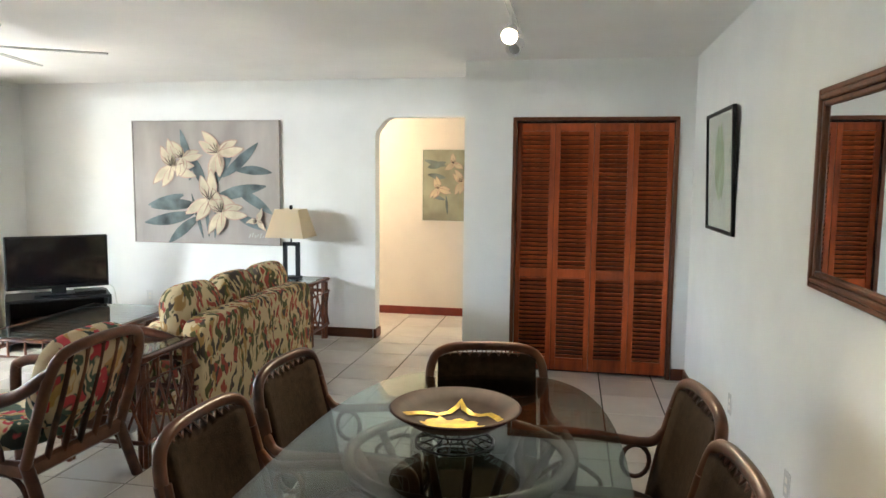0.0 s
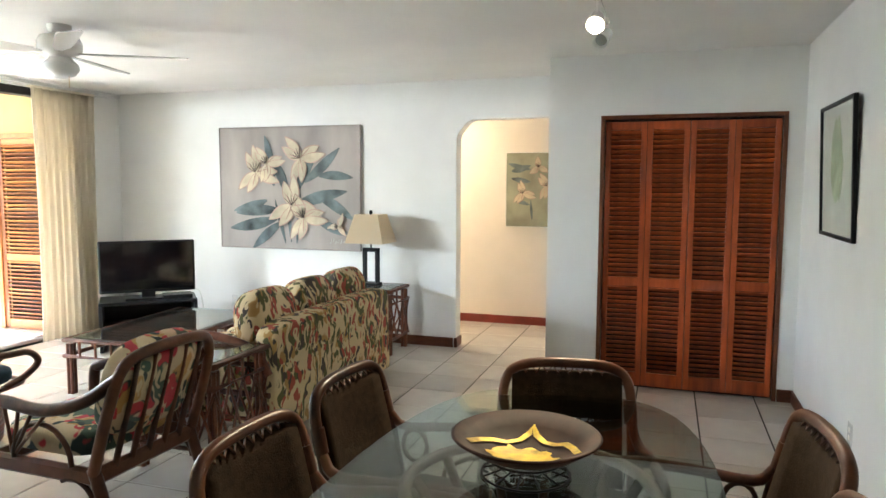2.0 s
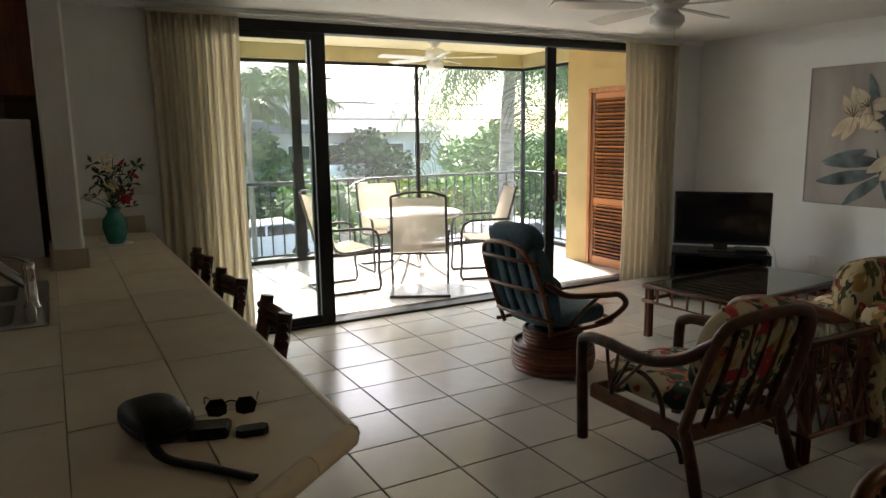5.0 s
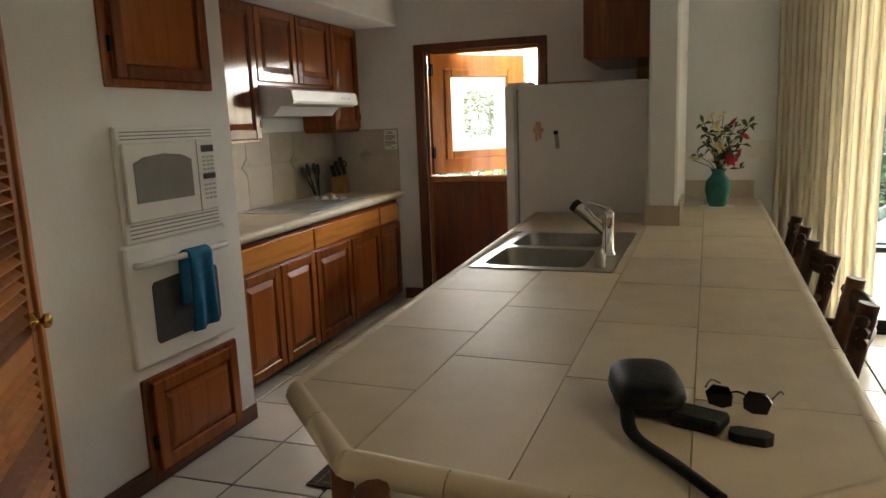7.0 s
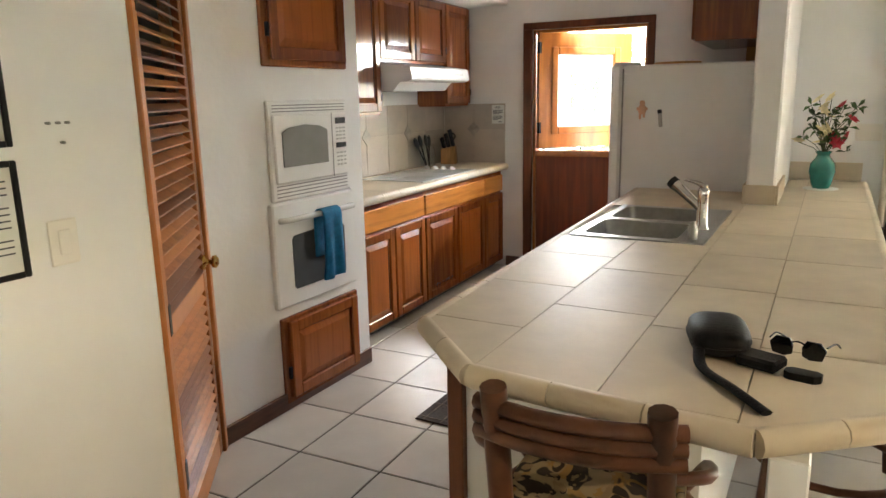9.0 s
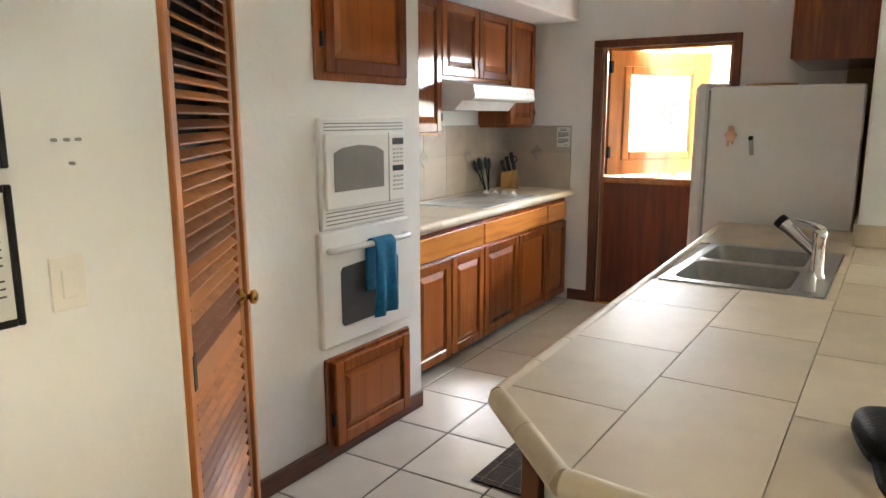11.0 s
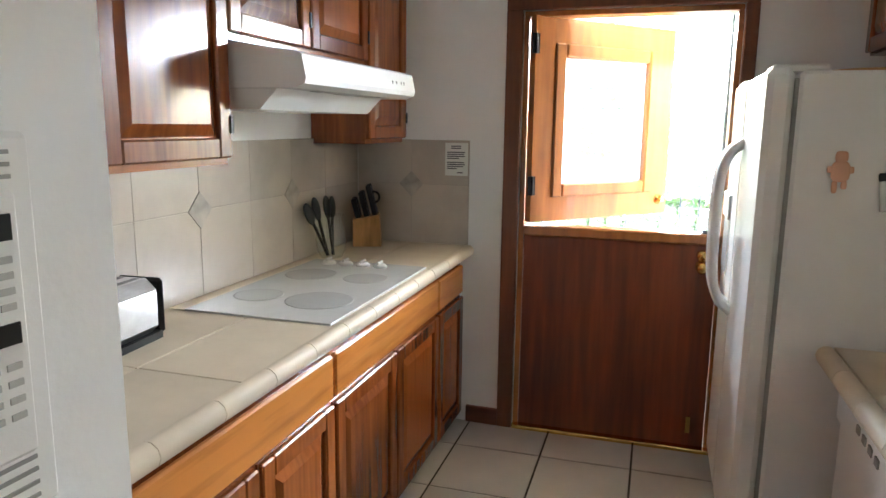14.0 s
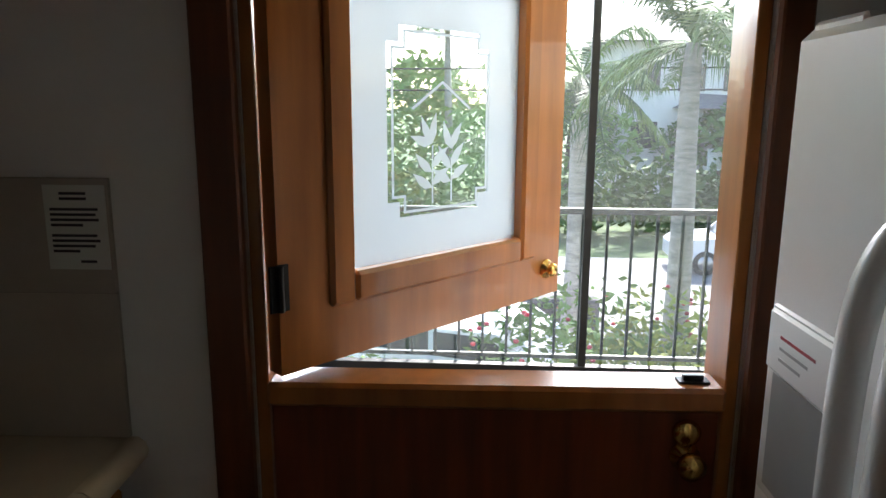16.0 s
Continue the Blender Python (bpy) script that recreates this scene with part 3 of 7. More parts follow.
# tiled counters
def tiled_counter(name, label, poly, edge_lines, ztop, x_lines, y_lines, trim):
    """A counter slab with separate glazed tiles and rounded edge trim pieces."""
    t = thing(name, label, "counter")
    part("slab", Shape().prism(poly, ztop - 0.055, ztop - 0.008), M_CGROUT, t)
    from_poly = [Vector((x, y)) for x, y in poly]

    def clip(rect):
        pts = [Vector(p) for p in rect]
        n = len(from_poly)
        area = sum(from_poly[i].x * from_poly[(i + 1) % n].y - from_poly[(i + 1) % n].x * from_poly[i].y for i in range(n))
        sgn = 1 if area > 0 else -1
        return pts, sgn
    for x0, x1 in zip(x_lines, x_lines[1:]):
        for y0, y1 in zip(y_lines, y_lines[1:]):
            cut = clip_convex([(x0, y0), (x1, y0), (x1, y1), (x0, y1)], edge_lines)
            if len(cut) >= 3 and abs(poly_area(cut)) > 0.002:
                part("tile", Shape().prism(shrink(cut, 0.0022), ztop - 0.012, ztop), M_CTILE, t)
    for (ax, ay), (bx, by) in trim:
        d = Vector((bx - ax, by - ay, 0))
        n = max(1, round(d.length / 0.21))
        for i in range(n):
            p = Vector((ax, ay, ztop - 0.024)) + d * (i / n) + d.normalized() * 0.002
            q = Vector((ax, ay, ztop - 0.024)) + d * ((i + 1) / n) - d.normalized() * 0.002
            part("edge_trim", Shape().tube([p, q], 0.028, 10), M_CTILE, t)
    return t


def poly_area(p):
    return 0.5 * sum(p[i][0] * p[(i + 1) % len(p)][1] - p[(i + 1) % len(p)][0] * p[i][1] for i in range(len(p)))


def shrink(p, d):
    cx, cy = sum(q[0] for q in p) / len(p), sum(q[1] for q in p) / len(p)
    out = []
    for x, y in p:
        L = math.hypot(x - cx, y - cy)
        k = max(0, 1 - 1.41 * d / L) if L else 1
        out.append((cx + (x - cx) * k, cy + (y - cy) * k))
    return out


def clip_convex(p, lines):
    """Keeps what lies to the left of every line (a, b)."""
    for (ax, ay), (bx, by) in lines:
        side = lambda q: (bx - ax) * (q[1] - ay) - (by - ay) * (q[0] - ax)
        out = []
        for i in range(len(p)):
            a, b = p[i], p[(i + 1) % len(p)]
            sa, sb = side(a), side(b)
            if sa >= 0:
                out.append(a)
            if sa * sb < 0:
                k = sa / (sa - sb)
                out.append((a[0] + (b[0] - a[0]) * k, a[1] + (b[1] - a[1]) * k))
        p = out
        if len(p) < 3:
            return []
    return p


KA, KB, KC, KD = (-1.599, -0.071), (-1.332, 0.201), (-1.275, 0.807), (-1.494, 1.079)
PZ = Matrix.Translation((0, 0, -0.025))
pl = [((-4.55, -0.178), (-1.599, -0.054)), (KA, KB), (KB, KC), (KC, KD), (KD, (-5.34, 1.098))]
SX0, SX1, SY0, SY1 = -3.78, -2.87, -0.085, 0.47
pen = thing("peninsula_counter", "cream tiled peninsula counter with rounded tile edges and cut corners", "counter", PZ)


def slab_minus_sink(z0, z1):
    sh = Shape()
    ed = lambda x: -0.071 + 0.042 * (x + 1.599)
    sh.prism([(-4.55, ed(-4.55)), (SX0, ed(SX0)), (SX0, 0.495), (-4.55, 0.495)], z0, z1).prism([(SX1, ed(SX1)), (-1.7, ed(-1.7)), (-1.7, 0.495), (SX1, 0.495)], z0, z1)
    sh.prism([(SX0, ed(SX0)), (SX1, ed(SX1)), (SX1, SY0), (SX0, SY0)], z0, z1).box(SX0, SX1, SY1, 0.495, z0, z1)
    sh.prism([(-1.7, ed(-1.7)), KA, KB, KC, KD, (-1.7, 1.08)], z0, z1)
    sh.prism([(-4.05, 0.495), (-1.7, 0.495), (-1.7, 1.08), (-5.34, 1.098), (-5.34, 0.65), (-4.05, 0.65)], z0, z1)
    return sh


part("slab", slab_minus_sink(0.865, 0.912), M_CGROUT, pen)
rowdefs = [(-0.26, 0.211, [-4.55, -4.18, SX0, -3.33, SX1, -2.52, -2.06, -1.625, -1.0]), (0.211, 0.504, [-4.55, -4.15, SX0, -3.33, SX1, -2.345, -1.865, -1.306, -1.0]), (0.504, 0.776, [-4.045, -3.6, -3.18, -2.73, -2.24, -1.79, -1.30, -1.0]), (0.776, 1.084, [-5.34, -4.96, -4.33, -3.76, -3.23, -2.72, -2.205, -1.73, -1.0]), (0.655, 0.775, [-5.34, -4.9, -4.4, -4.047])]
for y0, y1, xs in rowdefs:
    for x0, x1 in zip(xs, xs[1:]):
        if y1 <= 0.516 and x0 >= SX0 - 0.001 and x1 <= SX1 + 0.001:
            if y1 > 0.49:
                part("tile", Shape().prism(shrink([(x0, 0.473), (x1, 0.473), (x1, y1), (x0, y1)], 0.002), 0.908, 0.92), M_CTILE, pen)
            continue
        cut = clip_convex([(x0, y0), (x1, y0), (x1, y1), (x0, y1)], pl)
        if len(cut) >= 3 and abs(poly_area(cut)) > 0.001:
            part("tile", Shape().prism(shrink(cut, 0.002), 0.908, 0.92), M_CTILE, pen)
for (ax, ay), (bx, by) in (((-4.55, -0.195), KA), (KA, KB), (KB, KC), (KC, KD), (KD, (-5.34, 1.098))):
    d = Vector((bx - ax, by - ay, 0))
    n = max(1, round(d.length / 0.21))
    for i in range(n):
        p = Vector((ax, ay, 0.893)) + d * (i / n) + d.normalized() * 0.0015
        q = Vector((ax, ay, 0.893)) + d * ((i + 1) / n) - d.normalized() * 0.0015
        part("edge_trim", Shape().tube([p, q], 0.0285, 10), M_CTILE, pen)
for q, a in enumerate(((-4.05, -1.72, -0.055, 0.66, 0.09, 0.725), (-4.05, SX0, -0.055, 0.66, 0.7255, 0.864), (SX1, -1.72, -0.055, 0.66, 0.7255, 0.864), (SX0 + 0.001, SX1 - 0.001, 0.40, 0.66, 0.7255, 0.864), (SX0 + 0.001, SX1 - 0.001, -0.055, -0.049, 0.7255, 0.864))):
    part("base_wall" if q == 0 else "base_panel", Shape().box(*a), M_WALL, pen, "white plastered counter base" if q == 0 else "")
part("plinth", Shape().box(-4.05, -1.73, 0.10, 0.65, 0, 0.09), M_BASE, pen)
part("corner_post", Shape().box(-1.74, -1.69, -0.06, -0.01, 0, 0.864, 0.004), M_FRAMEWOOD, pen, "dark wooden corner post")
part("support_leg", Shape().box(-1.36, -1.29, 0.83, 0.90, 0, 0.864, 0.004), M_WHITE, pen, "white square support leg")
part("cabinet_side", Shape().box(-4.53, -4.505, -0.13, 0.48, 0.03, 0.864), M_WOOD, pen)
for a, b in ((-3.89, -3.36), (-3.36, -2.83), (-2.83, -2.30), (-2.30, -1.76)):
    raised_door(pen, "cabinet_door", b - 0.008, a + 0.008, 0.11, 0.80, -0.055, -1)
splash = thing("counter_backsplash", "tiled upstand behind the flower vase on the counter", "backsplash", PZ)
for i in range(2):
    part("tile", Shape().box(XW, XW + 0.014, 0.65 + i * 0.217, 0.863 + i * 0.217, 0.921, 1.04, 0.002), M_CTILE, splash)
trim = thing("wall_end_trim", "tile trim round the foot of the short wall", "trim", PZ)
part("tile", Shape().box(-4.06, -4.046, 0.497, 0.648, 0.921, 1.025, 0.002), M_CTILE, trim)
part("tile", Shape().box(-4.45, -4.0465, 0.484, 0.4965, 0.921, 1.025, 0.002), M_CTILE, trim)
part("tile", Shape().box(-4.6, -4.0465, 0.6485, 0.662, 0.921, 1.025, 0.002), M_CTILE, trim)

dish = thing("dishwasher", "white dishwasher under the tiled counter", "dishwasher", PZ)
part("body", Shape().box(-4.50, -3.90, -0.15, -0.057, 0.1, 0.86, 0.006), M_APPL, dish)
part("control_panel", Shape().box(-4.50, -3.90, -0.162, -0.148, 0.73, 0.86, 0.004), M_APPL, dish)
for i in range(4):
    part("button", Shape().box(-4.08 - i * 0.06, -4.05 - i * 0.06, -0.166, -0.161, 0.79, 0.81), M_GREY, dish)

# sink
sink = thing("kitchen_sink", "double-bowl stainless steel sink set in the tiled counter", "sink", PZ)
rim = Shape()
bx = [(-3.735, -3.36), (-3.305, -2.92)]
by = (-0.045, 0.355)
for a in ((SX0, SX1, SY0, by[0]), (SX0, SX1, by[1], SY1), (SX0, bx[0][0], *by), (bx[0][1], bx[1][0], *by), (bx[1][1], SX1, *by)):
    rim.box(*a, 0.915, 0.926, 0.002)
part("rim", rim, M_STEEL, sink)
for x0, x1 in bx:
    b = Shape()
    rr, ring = 0.05, []
    for lev, ins in ((0.922, 0.0), (0.90, 0.006), (0.76, 0.02), (0.742, 0.05)):
        loop = []
        for cx, cy, a0 in ((x1 - rr, by[1] - rr, 0), (x0 + rr, by[1] - rr, 90), (x0 + rr, by[0] + rr, 180), (x1 - rr, by[0] + rr, 270)):
            for k in range(5):
                t = radians(a0 + 22.5 * k)
                loop.append((cx + (rr - ins * 0.5) * math.cos(t) - math.copysign(ins * 0.5, cx - (x0 + x1) / 2), cy + (rr - ins * 0.5) * math.sin(t) - math.copysign(ins * 0.5, cy - (by[0] + by[1]) / 2), lev))
        ring.append(loop)
    n = len(ring[0])
    vs = [p for l in ring for p in l]
    fs = [(i * n + j, i * n + (j + 1) % n, (i + 1) * n + (j + 1) % n, (i + 1) * n + j) for i in range(3) for j in range(n)] + [tuple(3 * n + j for j in range(n))]
    b.raw(vs, fs, True)
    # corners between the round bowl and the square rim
    bowl = part("bowl", b, M_BOWLSHADED, sink)
    part("drain", Shape().lathe([(0.04, 0), (0.045, 0.004), (0.02, 0.002)], 16, ((x0 + x1) / 2, 0.155, 0.743)), M_CHROME, bowl)
    for cx, cy, sx, sy in ((x1, by[1], -1, -1), (x0, by[1], 1, -1), (x0, by[0], 1, 1), (x1, by[0], -1, 1)):
        pts = [(cx, cy)] + [(cx + sx * (rr - rr * math.cos(radians(a))), cy + sy * (rr - rr * math.sin(radians(a)))) for a in (0, 22.5, 45, 67.5, 90)]
        part("rim_corner", Shape().prism(pts, 0.918, 0.925), M_STEEL, bowl)
fa = thing("faucet", "chrome pull-out kitchen faucet behind the sink", "faucet", pose(-3.18, 0.415, 0.900))
part("base", Shape().lathe([(0.032, 0), (0.032, 0.01), (0.024, 0.02), (0.023, 0.15), (0.025, 0.17), (0.02, 0.185), (0.001, 0.19)], 20), M_CHROME, fa)
part("lever", Shape().tube(smooth_path([(0.0, 0.01, 0.186), (-0.01, -0.03, 0.205), (-0.03, -0.085, 0.215)], 4), [0.02, 0.019, 0.018, 0.016, 0.014, 0.012, 0.011, 0.010, 0.008], 12, flat=0.6), M_CHROME, fa)
part("spout", Shape().tube(smooth_path([(0, 0, 0.085), (-0.015, -0.045, 0.125), (-0.032, -0.10, 0.17), (-0.042, -0.13, 0.192)], 5), [0.018 + 0.0006 * i for i in range(16)], 14), M_CHROME, fa)
part("spray_head", Shape().tube([(-0.041, -0.127, 0.190), (-0.048, -0.147, 0.205)], [0.028, 0.027], 16), M_BLACK, fa, "black-tipped spray head")
solo("soap_dispenser", Shape().lathe([(0.02, 0), (0.02, 0.05), (0.014, 0.055), (0.012, 0.07), (0.001, 0.072)], 16), M_STEEL, "small steel dispenser on the sink rim", "dispenser", pose(-2.95, 0.415, 0.901))

# stove side counter
kc = thing("kitchen_counter", "cream tiled kitchen counter with a rounded tile edge", "counter")
part("slab", Shape().box(XK, -3.13, YB, -1.60, 0.865, 0.912), M_CGROUT, kc)
CX0, CX1, CY0, CY1 = -5.03, -4.14, -2.13, -1.622
for x0, x1 in ((-5.63, -5.03), (-4.14, -3.66), (-3.66, -3.13)):
    for y0, y1 in ((-2.2, -1.9), (-1.9, -1.6)):
        part("tile", Shape().box(x0 + 0.002, x1 - 0.002, y0 + 0.002, y1 - 0.002, 0.908, 0.92, 0.0015), M_CTILE, kc)
part("tile", Shape().box(-5.028, -4.142, -2.198, -2.132, 0.908, 0.92, 0.0015), M_CTILE, kc)
part("tile", Shape().box(-5.028, -4.142, -1.620, -1.602, 0.908, 0.92, 0.0015), M_CTILE, kc)
for i in range(12):
    x0 = XK + i * 2.5 / 12
    part("edge_trim", Shape().tube([(x0 + 0.0015, -1.602, 0.893), (x0 + 2.5 / 12 - 0.0015, -1.602, 0.893)], 0.0285, 10), M_CTILE, kc)
ck = thing("cooktop", "white glass cooktop with four round knobs in the counter", "cooktop")
part("glass_plate", Shape().box(CX0, CX1, CY0, CY1, 0.909, 0.925, 0.002), M_COOK, ck)
for x, y, r in ((-4.38, -1.78, 0.115), (-4.38, -2.01, 0.085), (-4.74, -2.0, 0.1), (-4.74, -1.77, 0.085)):
    part("burner_mark", Shape().lathe([(r, 0), (r, 0.0008), (r - 0.004, 0.001)], 32, (x, y, 0.925)), M_COOKRING, ck)
for i in range(4):
    kb = part("knob", Shape().lathe([(0.030, 0), (0.031, 0.006), (0.020, 0.016), (0.006, 0.018), (0.001, 0.018)], 18), M_WHITE, ck, at=pose(-4.955, -2.03 + i * 0.077, 0.925))
    part("grip", Shape().box(-0.026, 0.026, -0.005, 0.005, 0.014, 0.026, 0.003), M_WHITE, kb)

bs = thing("backsplash", "beige stone-look wall tiles with small diamond insets", "backsplash")
n = 0
part("grout_bed", Shape().box(-5.615, -3.14, YB, YB + 0.0105, 0.922, 1.44).box(XK, XK + 0.0105, -2.188, -1.606, 0.922, 1.432), M_BSGROUT, bs)
XT = [-5.615, -5.25, -4.94, -4.63, -4.32, -4.01, -3.70, -3.39, -3.14]
for x0, x1 in zip(XT, XT[1:]):
    for z0, z1 in ((0.922, 1.215), (1.215, 1.44)):
        part("tile", Shape().box(x0 + 0.001, x1 - 0.001, YB, YB + 0.012, z0 + 0.001, z1 - 0.001, 0.001), M_BSTILE, bs)
for y0, y1 in ((-2.188, -1.9), (-1.9, -1.605)):
    for z0, z1 in ((0.922, 1.215), (1.215, 1.432)):
        part("tile", Shape().box(XK, XK + 0.012, y0 + 0.001, y1 - 0.001, z0 + 0.001, z1 - 0.001, 0.001), M_BSTILE, bs)
dm = Shape().box(-0.045, 0.045, 0, 0.004, -0.045, 0.045, 0.001, m=pose(0, 0, 0, 0, 45, 0)).mesh("inset", M_DIAM)
for x in (-4.32, -4.94, -3.70):
    part("inset", dm, None, bs, at=pose(x, YB + 0.012, 1.215))
part("inset", dm, None, bs, at=pose(XK + 0.012, -1.9, 1.215, 0, 0, -90))
nt_ = thing("notice", "white paper notice taped to the splash tiles", "notice")
part("sheet", Shape().box(XK + 0.0125, XK + 0.0145, -1.725, -1.61, 1.262, 1.42), M_PAPER, nt_)
for i, w in enumerate((0.05, 0.05, 0, 0.09, 0.085, 0.09, 0.06, 0, 0.085, 0.09, 0.08, 0.05, 0, 0.03)):
    if w:
        part("text_line", Shape().box(XK + 0.0145, XK + 0.015, -1.715 + (0.02 if i < 2 else 0.05 if i == 13 else 0), -1.715 + (0.02 if i < 2 else 0.05 if i == 13 else 0) + w, 1.402 - i * 0.0098, 1.407 - i * 0.0098), M_INK, nt_)

hood = thing("range_hood", "white enamel range hood under the wall cabinet", "range hood")
hp = [(-2.2, 1.742), (-1.95, 1.742), (-1.725, 1.708), (-1.708, 1.70), (-1.695, 1.635), (-1.70, 1.618), (-1.735, 1.606), (-2.2, 1.606)]
part("canopy", Shape().prism(hp, 0, 0.925, Matrix(((0, 0, 1, -5.085), (1, 0, 0, 0), (0, 1, 0, 0), (0, 0, 0, 1)))), M_WHITE, hood)
part("underside", Shape().prism([(-2.19, 1.606), (-1.80, 1.606), (-1.86, 1.545), (-2.19, 1.545)], 0, 0.80, Matrix(((0, 0, 1, -4.98), (1, 0, 0, 0), (0, 1, 0, 0), (0, 0, 0, 1)))), M_WHITE, hood)
part("slot", Shape().box(-4.86, -4.36, -1.79, -1.755, 1.603, 1.6062), M_GREY, hood)
for x in (-4.97, -4.94, -4.89, -4.85):
    part("switch", Shape().box(x, x + 0.007, -1.7045, -1.698, 1.655, 1.667), M_GREY, hood)

# wall oven and microwave
OX = Matrix.Translation((-0.130, 0, 0)) @ Matrix.Diagonal((0.945, 1, 1, 1))
mw = thing("microwave_oven", "white built-in microwave with vent grilles", "microwave", OX)
part("trim_frame", Shape().box(-3.035, -2.40, YS - 0.05, YS + 0.018, 1.03, 1.495, 0.008), M_APPL, mw)
part("body", Shape().box(-2.995, -2.42, YS + 0.018, YS + 0.035, 1.115, 1.43, 0.006), M_APPL, mw)
win = [(-2.82, 1.19), (-2.47, 1.19), (-2.47, 1.35), (-2.53, 1.372), (-2.645, 1.382), (-2.76, 1.372), (-2.82, 1.35)]
part("window", Shape().prism(win, 0, 0.004, Matrix(((1, 0, 0, 0), (0, 0, 1, YS + 0.035), (0, 1, 0, 0), (0, 0, 0, 1)))), M_MWGLASS, mw, "grey microwave window")
part("door_gap", Shape().box(-2.868, -2.862, YS + 0.035, YS + 0.0365, 1.115, 1.43), M_GREY, mw)
part("display", Shape().box(-2.98, -2.895, YS + 0.035, YS + 0.038, 1.375, 1.405), M_BLACK, mw)
part("display", Shape().box(-2.98, -2.895, YS + 0.035, YS + 0.038, 1.255, 1.28), M_BLACK, mw)
for i in range(4):
    for j in range(3):
        part("button", Shape().box(-2.978 + j * 0.03, -2.958 + j * 0.03, YS + 0.035, YS + 0.037, 1.295 + i * 0.018, 1.303 + i * 0.018), M_COOKRING, mw)
        part("button", Shape().box(-2.978 + j * 0.03, -2.958 + j * 0.03, YS + 0.035, YS + 0.037, 1.165 + i * 0.02, 1.173 + i * 0.02), M_COOKRING, mw)
for z0 in (1.442, 1.456, 1.470):
    part("vent_slot", Shape().box(-3.0, -2.43, YS + 0.0185, YS + 0.021, z0, z0 + 0.005), M_GREY, mw)
for z0 in (1.05, 1.067, 1.084, 1.1):
    part("vent_slot", Shape().box(-3.0, -2.43, YS + 0.0185, YS + 0.021, z0, z0 + 0.005), M_GREY, mw)
ov = thing("wall_oven", "white built-in oven with a dark window and a bar handle", "oven", OX)
part("body", Shape().box(-3.035, -2.375, YS - 0.05, YS + 0.03, 0.52, 1.026, 0.008), M_APPL, ov)
part("window", Shape().prism([(-2.93, 0.615), (-2.915, 0.60), (-2.515, 0.60), (-2.50, 0.615), (-2.50, 0.845), (-2.515, 0.862), (-2.715, 0.872), (-2.915, 0.862), (-2.93, 0.845)], 0, 0.004, Matrix(((1, 0, 0, 0), (0, 0, 1, YS + 0.03), (0, 1, 0, 0), (0, 0, 0, 1)))), M_OVGLASS, ov, "dark oven window")
part("handle", Shape().tube(smooth_path([(-2.98, YS + 0.028, 0.945), (-2.96, YS + 0.07, 0.95), (-2.72, YS + 0.075, 0.95), (-2.44, YS + 0.07, 0.95), (-2.42, YS + 0.028, 0.945)], 5), 0.014, 10), M_WHITE, ov, "white bar handle")
tw, tn = Shape(), 14
prof = [(0.052, 0.73), (0.050, 0.80), (0.048, 0.90), (0.050, 0.955), (0.062, 0.972), (0.078, 0.974), (0.092, 0.965), (0.098, 0.94), (0.100, 0.88), (0.104, 0.80), (0.106, 0.72), (0.104, 0.63)]
tv, tf = [], []
for side in (0, 1):
    for j, (dy, z) in enumerate(prof):
        q, k = min(j + 1, len(prof) - 1), max(j - 1, 0)
        ty, tz = prof[q][0] - prof[k][0], prof[q][1] - prof[k][1]
        ln_ = math.hypot(ty, tz)
        low = max(0, 0.95 - z) / 0.3
        for i in range(tn + 1):
            u = i / tn
            wv = 0.012 * low * math.sin(u * 9.5 + 0.8 * low) * (1 if j > 5 else 0.3)
            pinch = 1 - 0.10 * low * math.sin(math.pi * min(1, low))
            x = -2.74 + (u - 0.5) * 0.15 * pinch + 0.012 * low
            tv.append((x, YS + dy + wv - side * 0.009 * tz / ln_ * -1 * -1, z + side * 0.009 * ty / ln_ * -1 - 0.012 * low * u * (1 if j > 8 else 0)))
m_ = (tn + 1) * len(prof)
for j in range(len(prof) - 1):
    for i in range(tn):
        a = j * (tn + 1) + i
        tf += [(a, a + 1, a + tn + 2, a + tn + 1), (m_ + a, m_ + a + tn + 1, m_ + a + tn + 2, m_ + a + 1)]
    a, b = j * (tn + 1), (j + 1) * (tn + 1)
    tf += [(a, b, m_ + b, m_ + a), (a + tn, m_ + a + tn, m_ + b + tn, b + tn)]
for i in range(tn):
    a = (len(prof) - 1) * (tn + 1) + i
    tf += [(i, m_ + i, m_ + i + 1, i + 1), (a, a + 1, m_ + a + 1, m_ + a)]
tw.raw(tv, tf, True)
solo("dish_towel", tw, M_TOWEL, "blue cotton dish towel hanging over the oven handle", "towel", OX)
for nm, z0, z1, lab in (("oven_base_panel", 0.03, 0.467, "red-brown raised wooden panel below the oven"), ("oven_top_cabinet", 1.645, 2.2, "red-brown wooden cabinet door above the microwave")):
    t = thing(nm, lab, "cabinet", OX)
    part("surround", Shape().box(-3.05, -2.40, YS - 0.04, YS + 0.016, z0, z1, 0.006), M_WOOD, t)
    raised_door(t, "door", -3.02, -2.44, z0 + 0.03, z1 - 0.02, YS + 0.016, 1)
    part("hinge", Shape().box(-2.445, -2.425, YS + 0.016, YS + 0.03, z0 + 0.13, z0 + 0.19), M_BLACK, t)

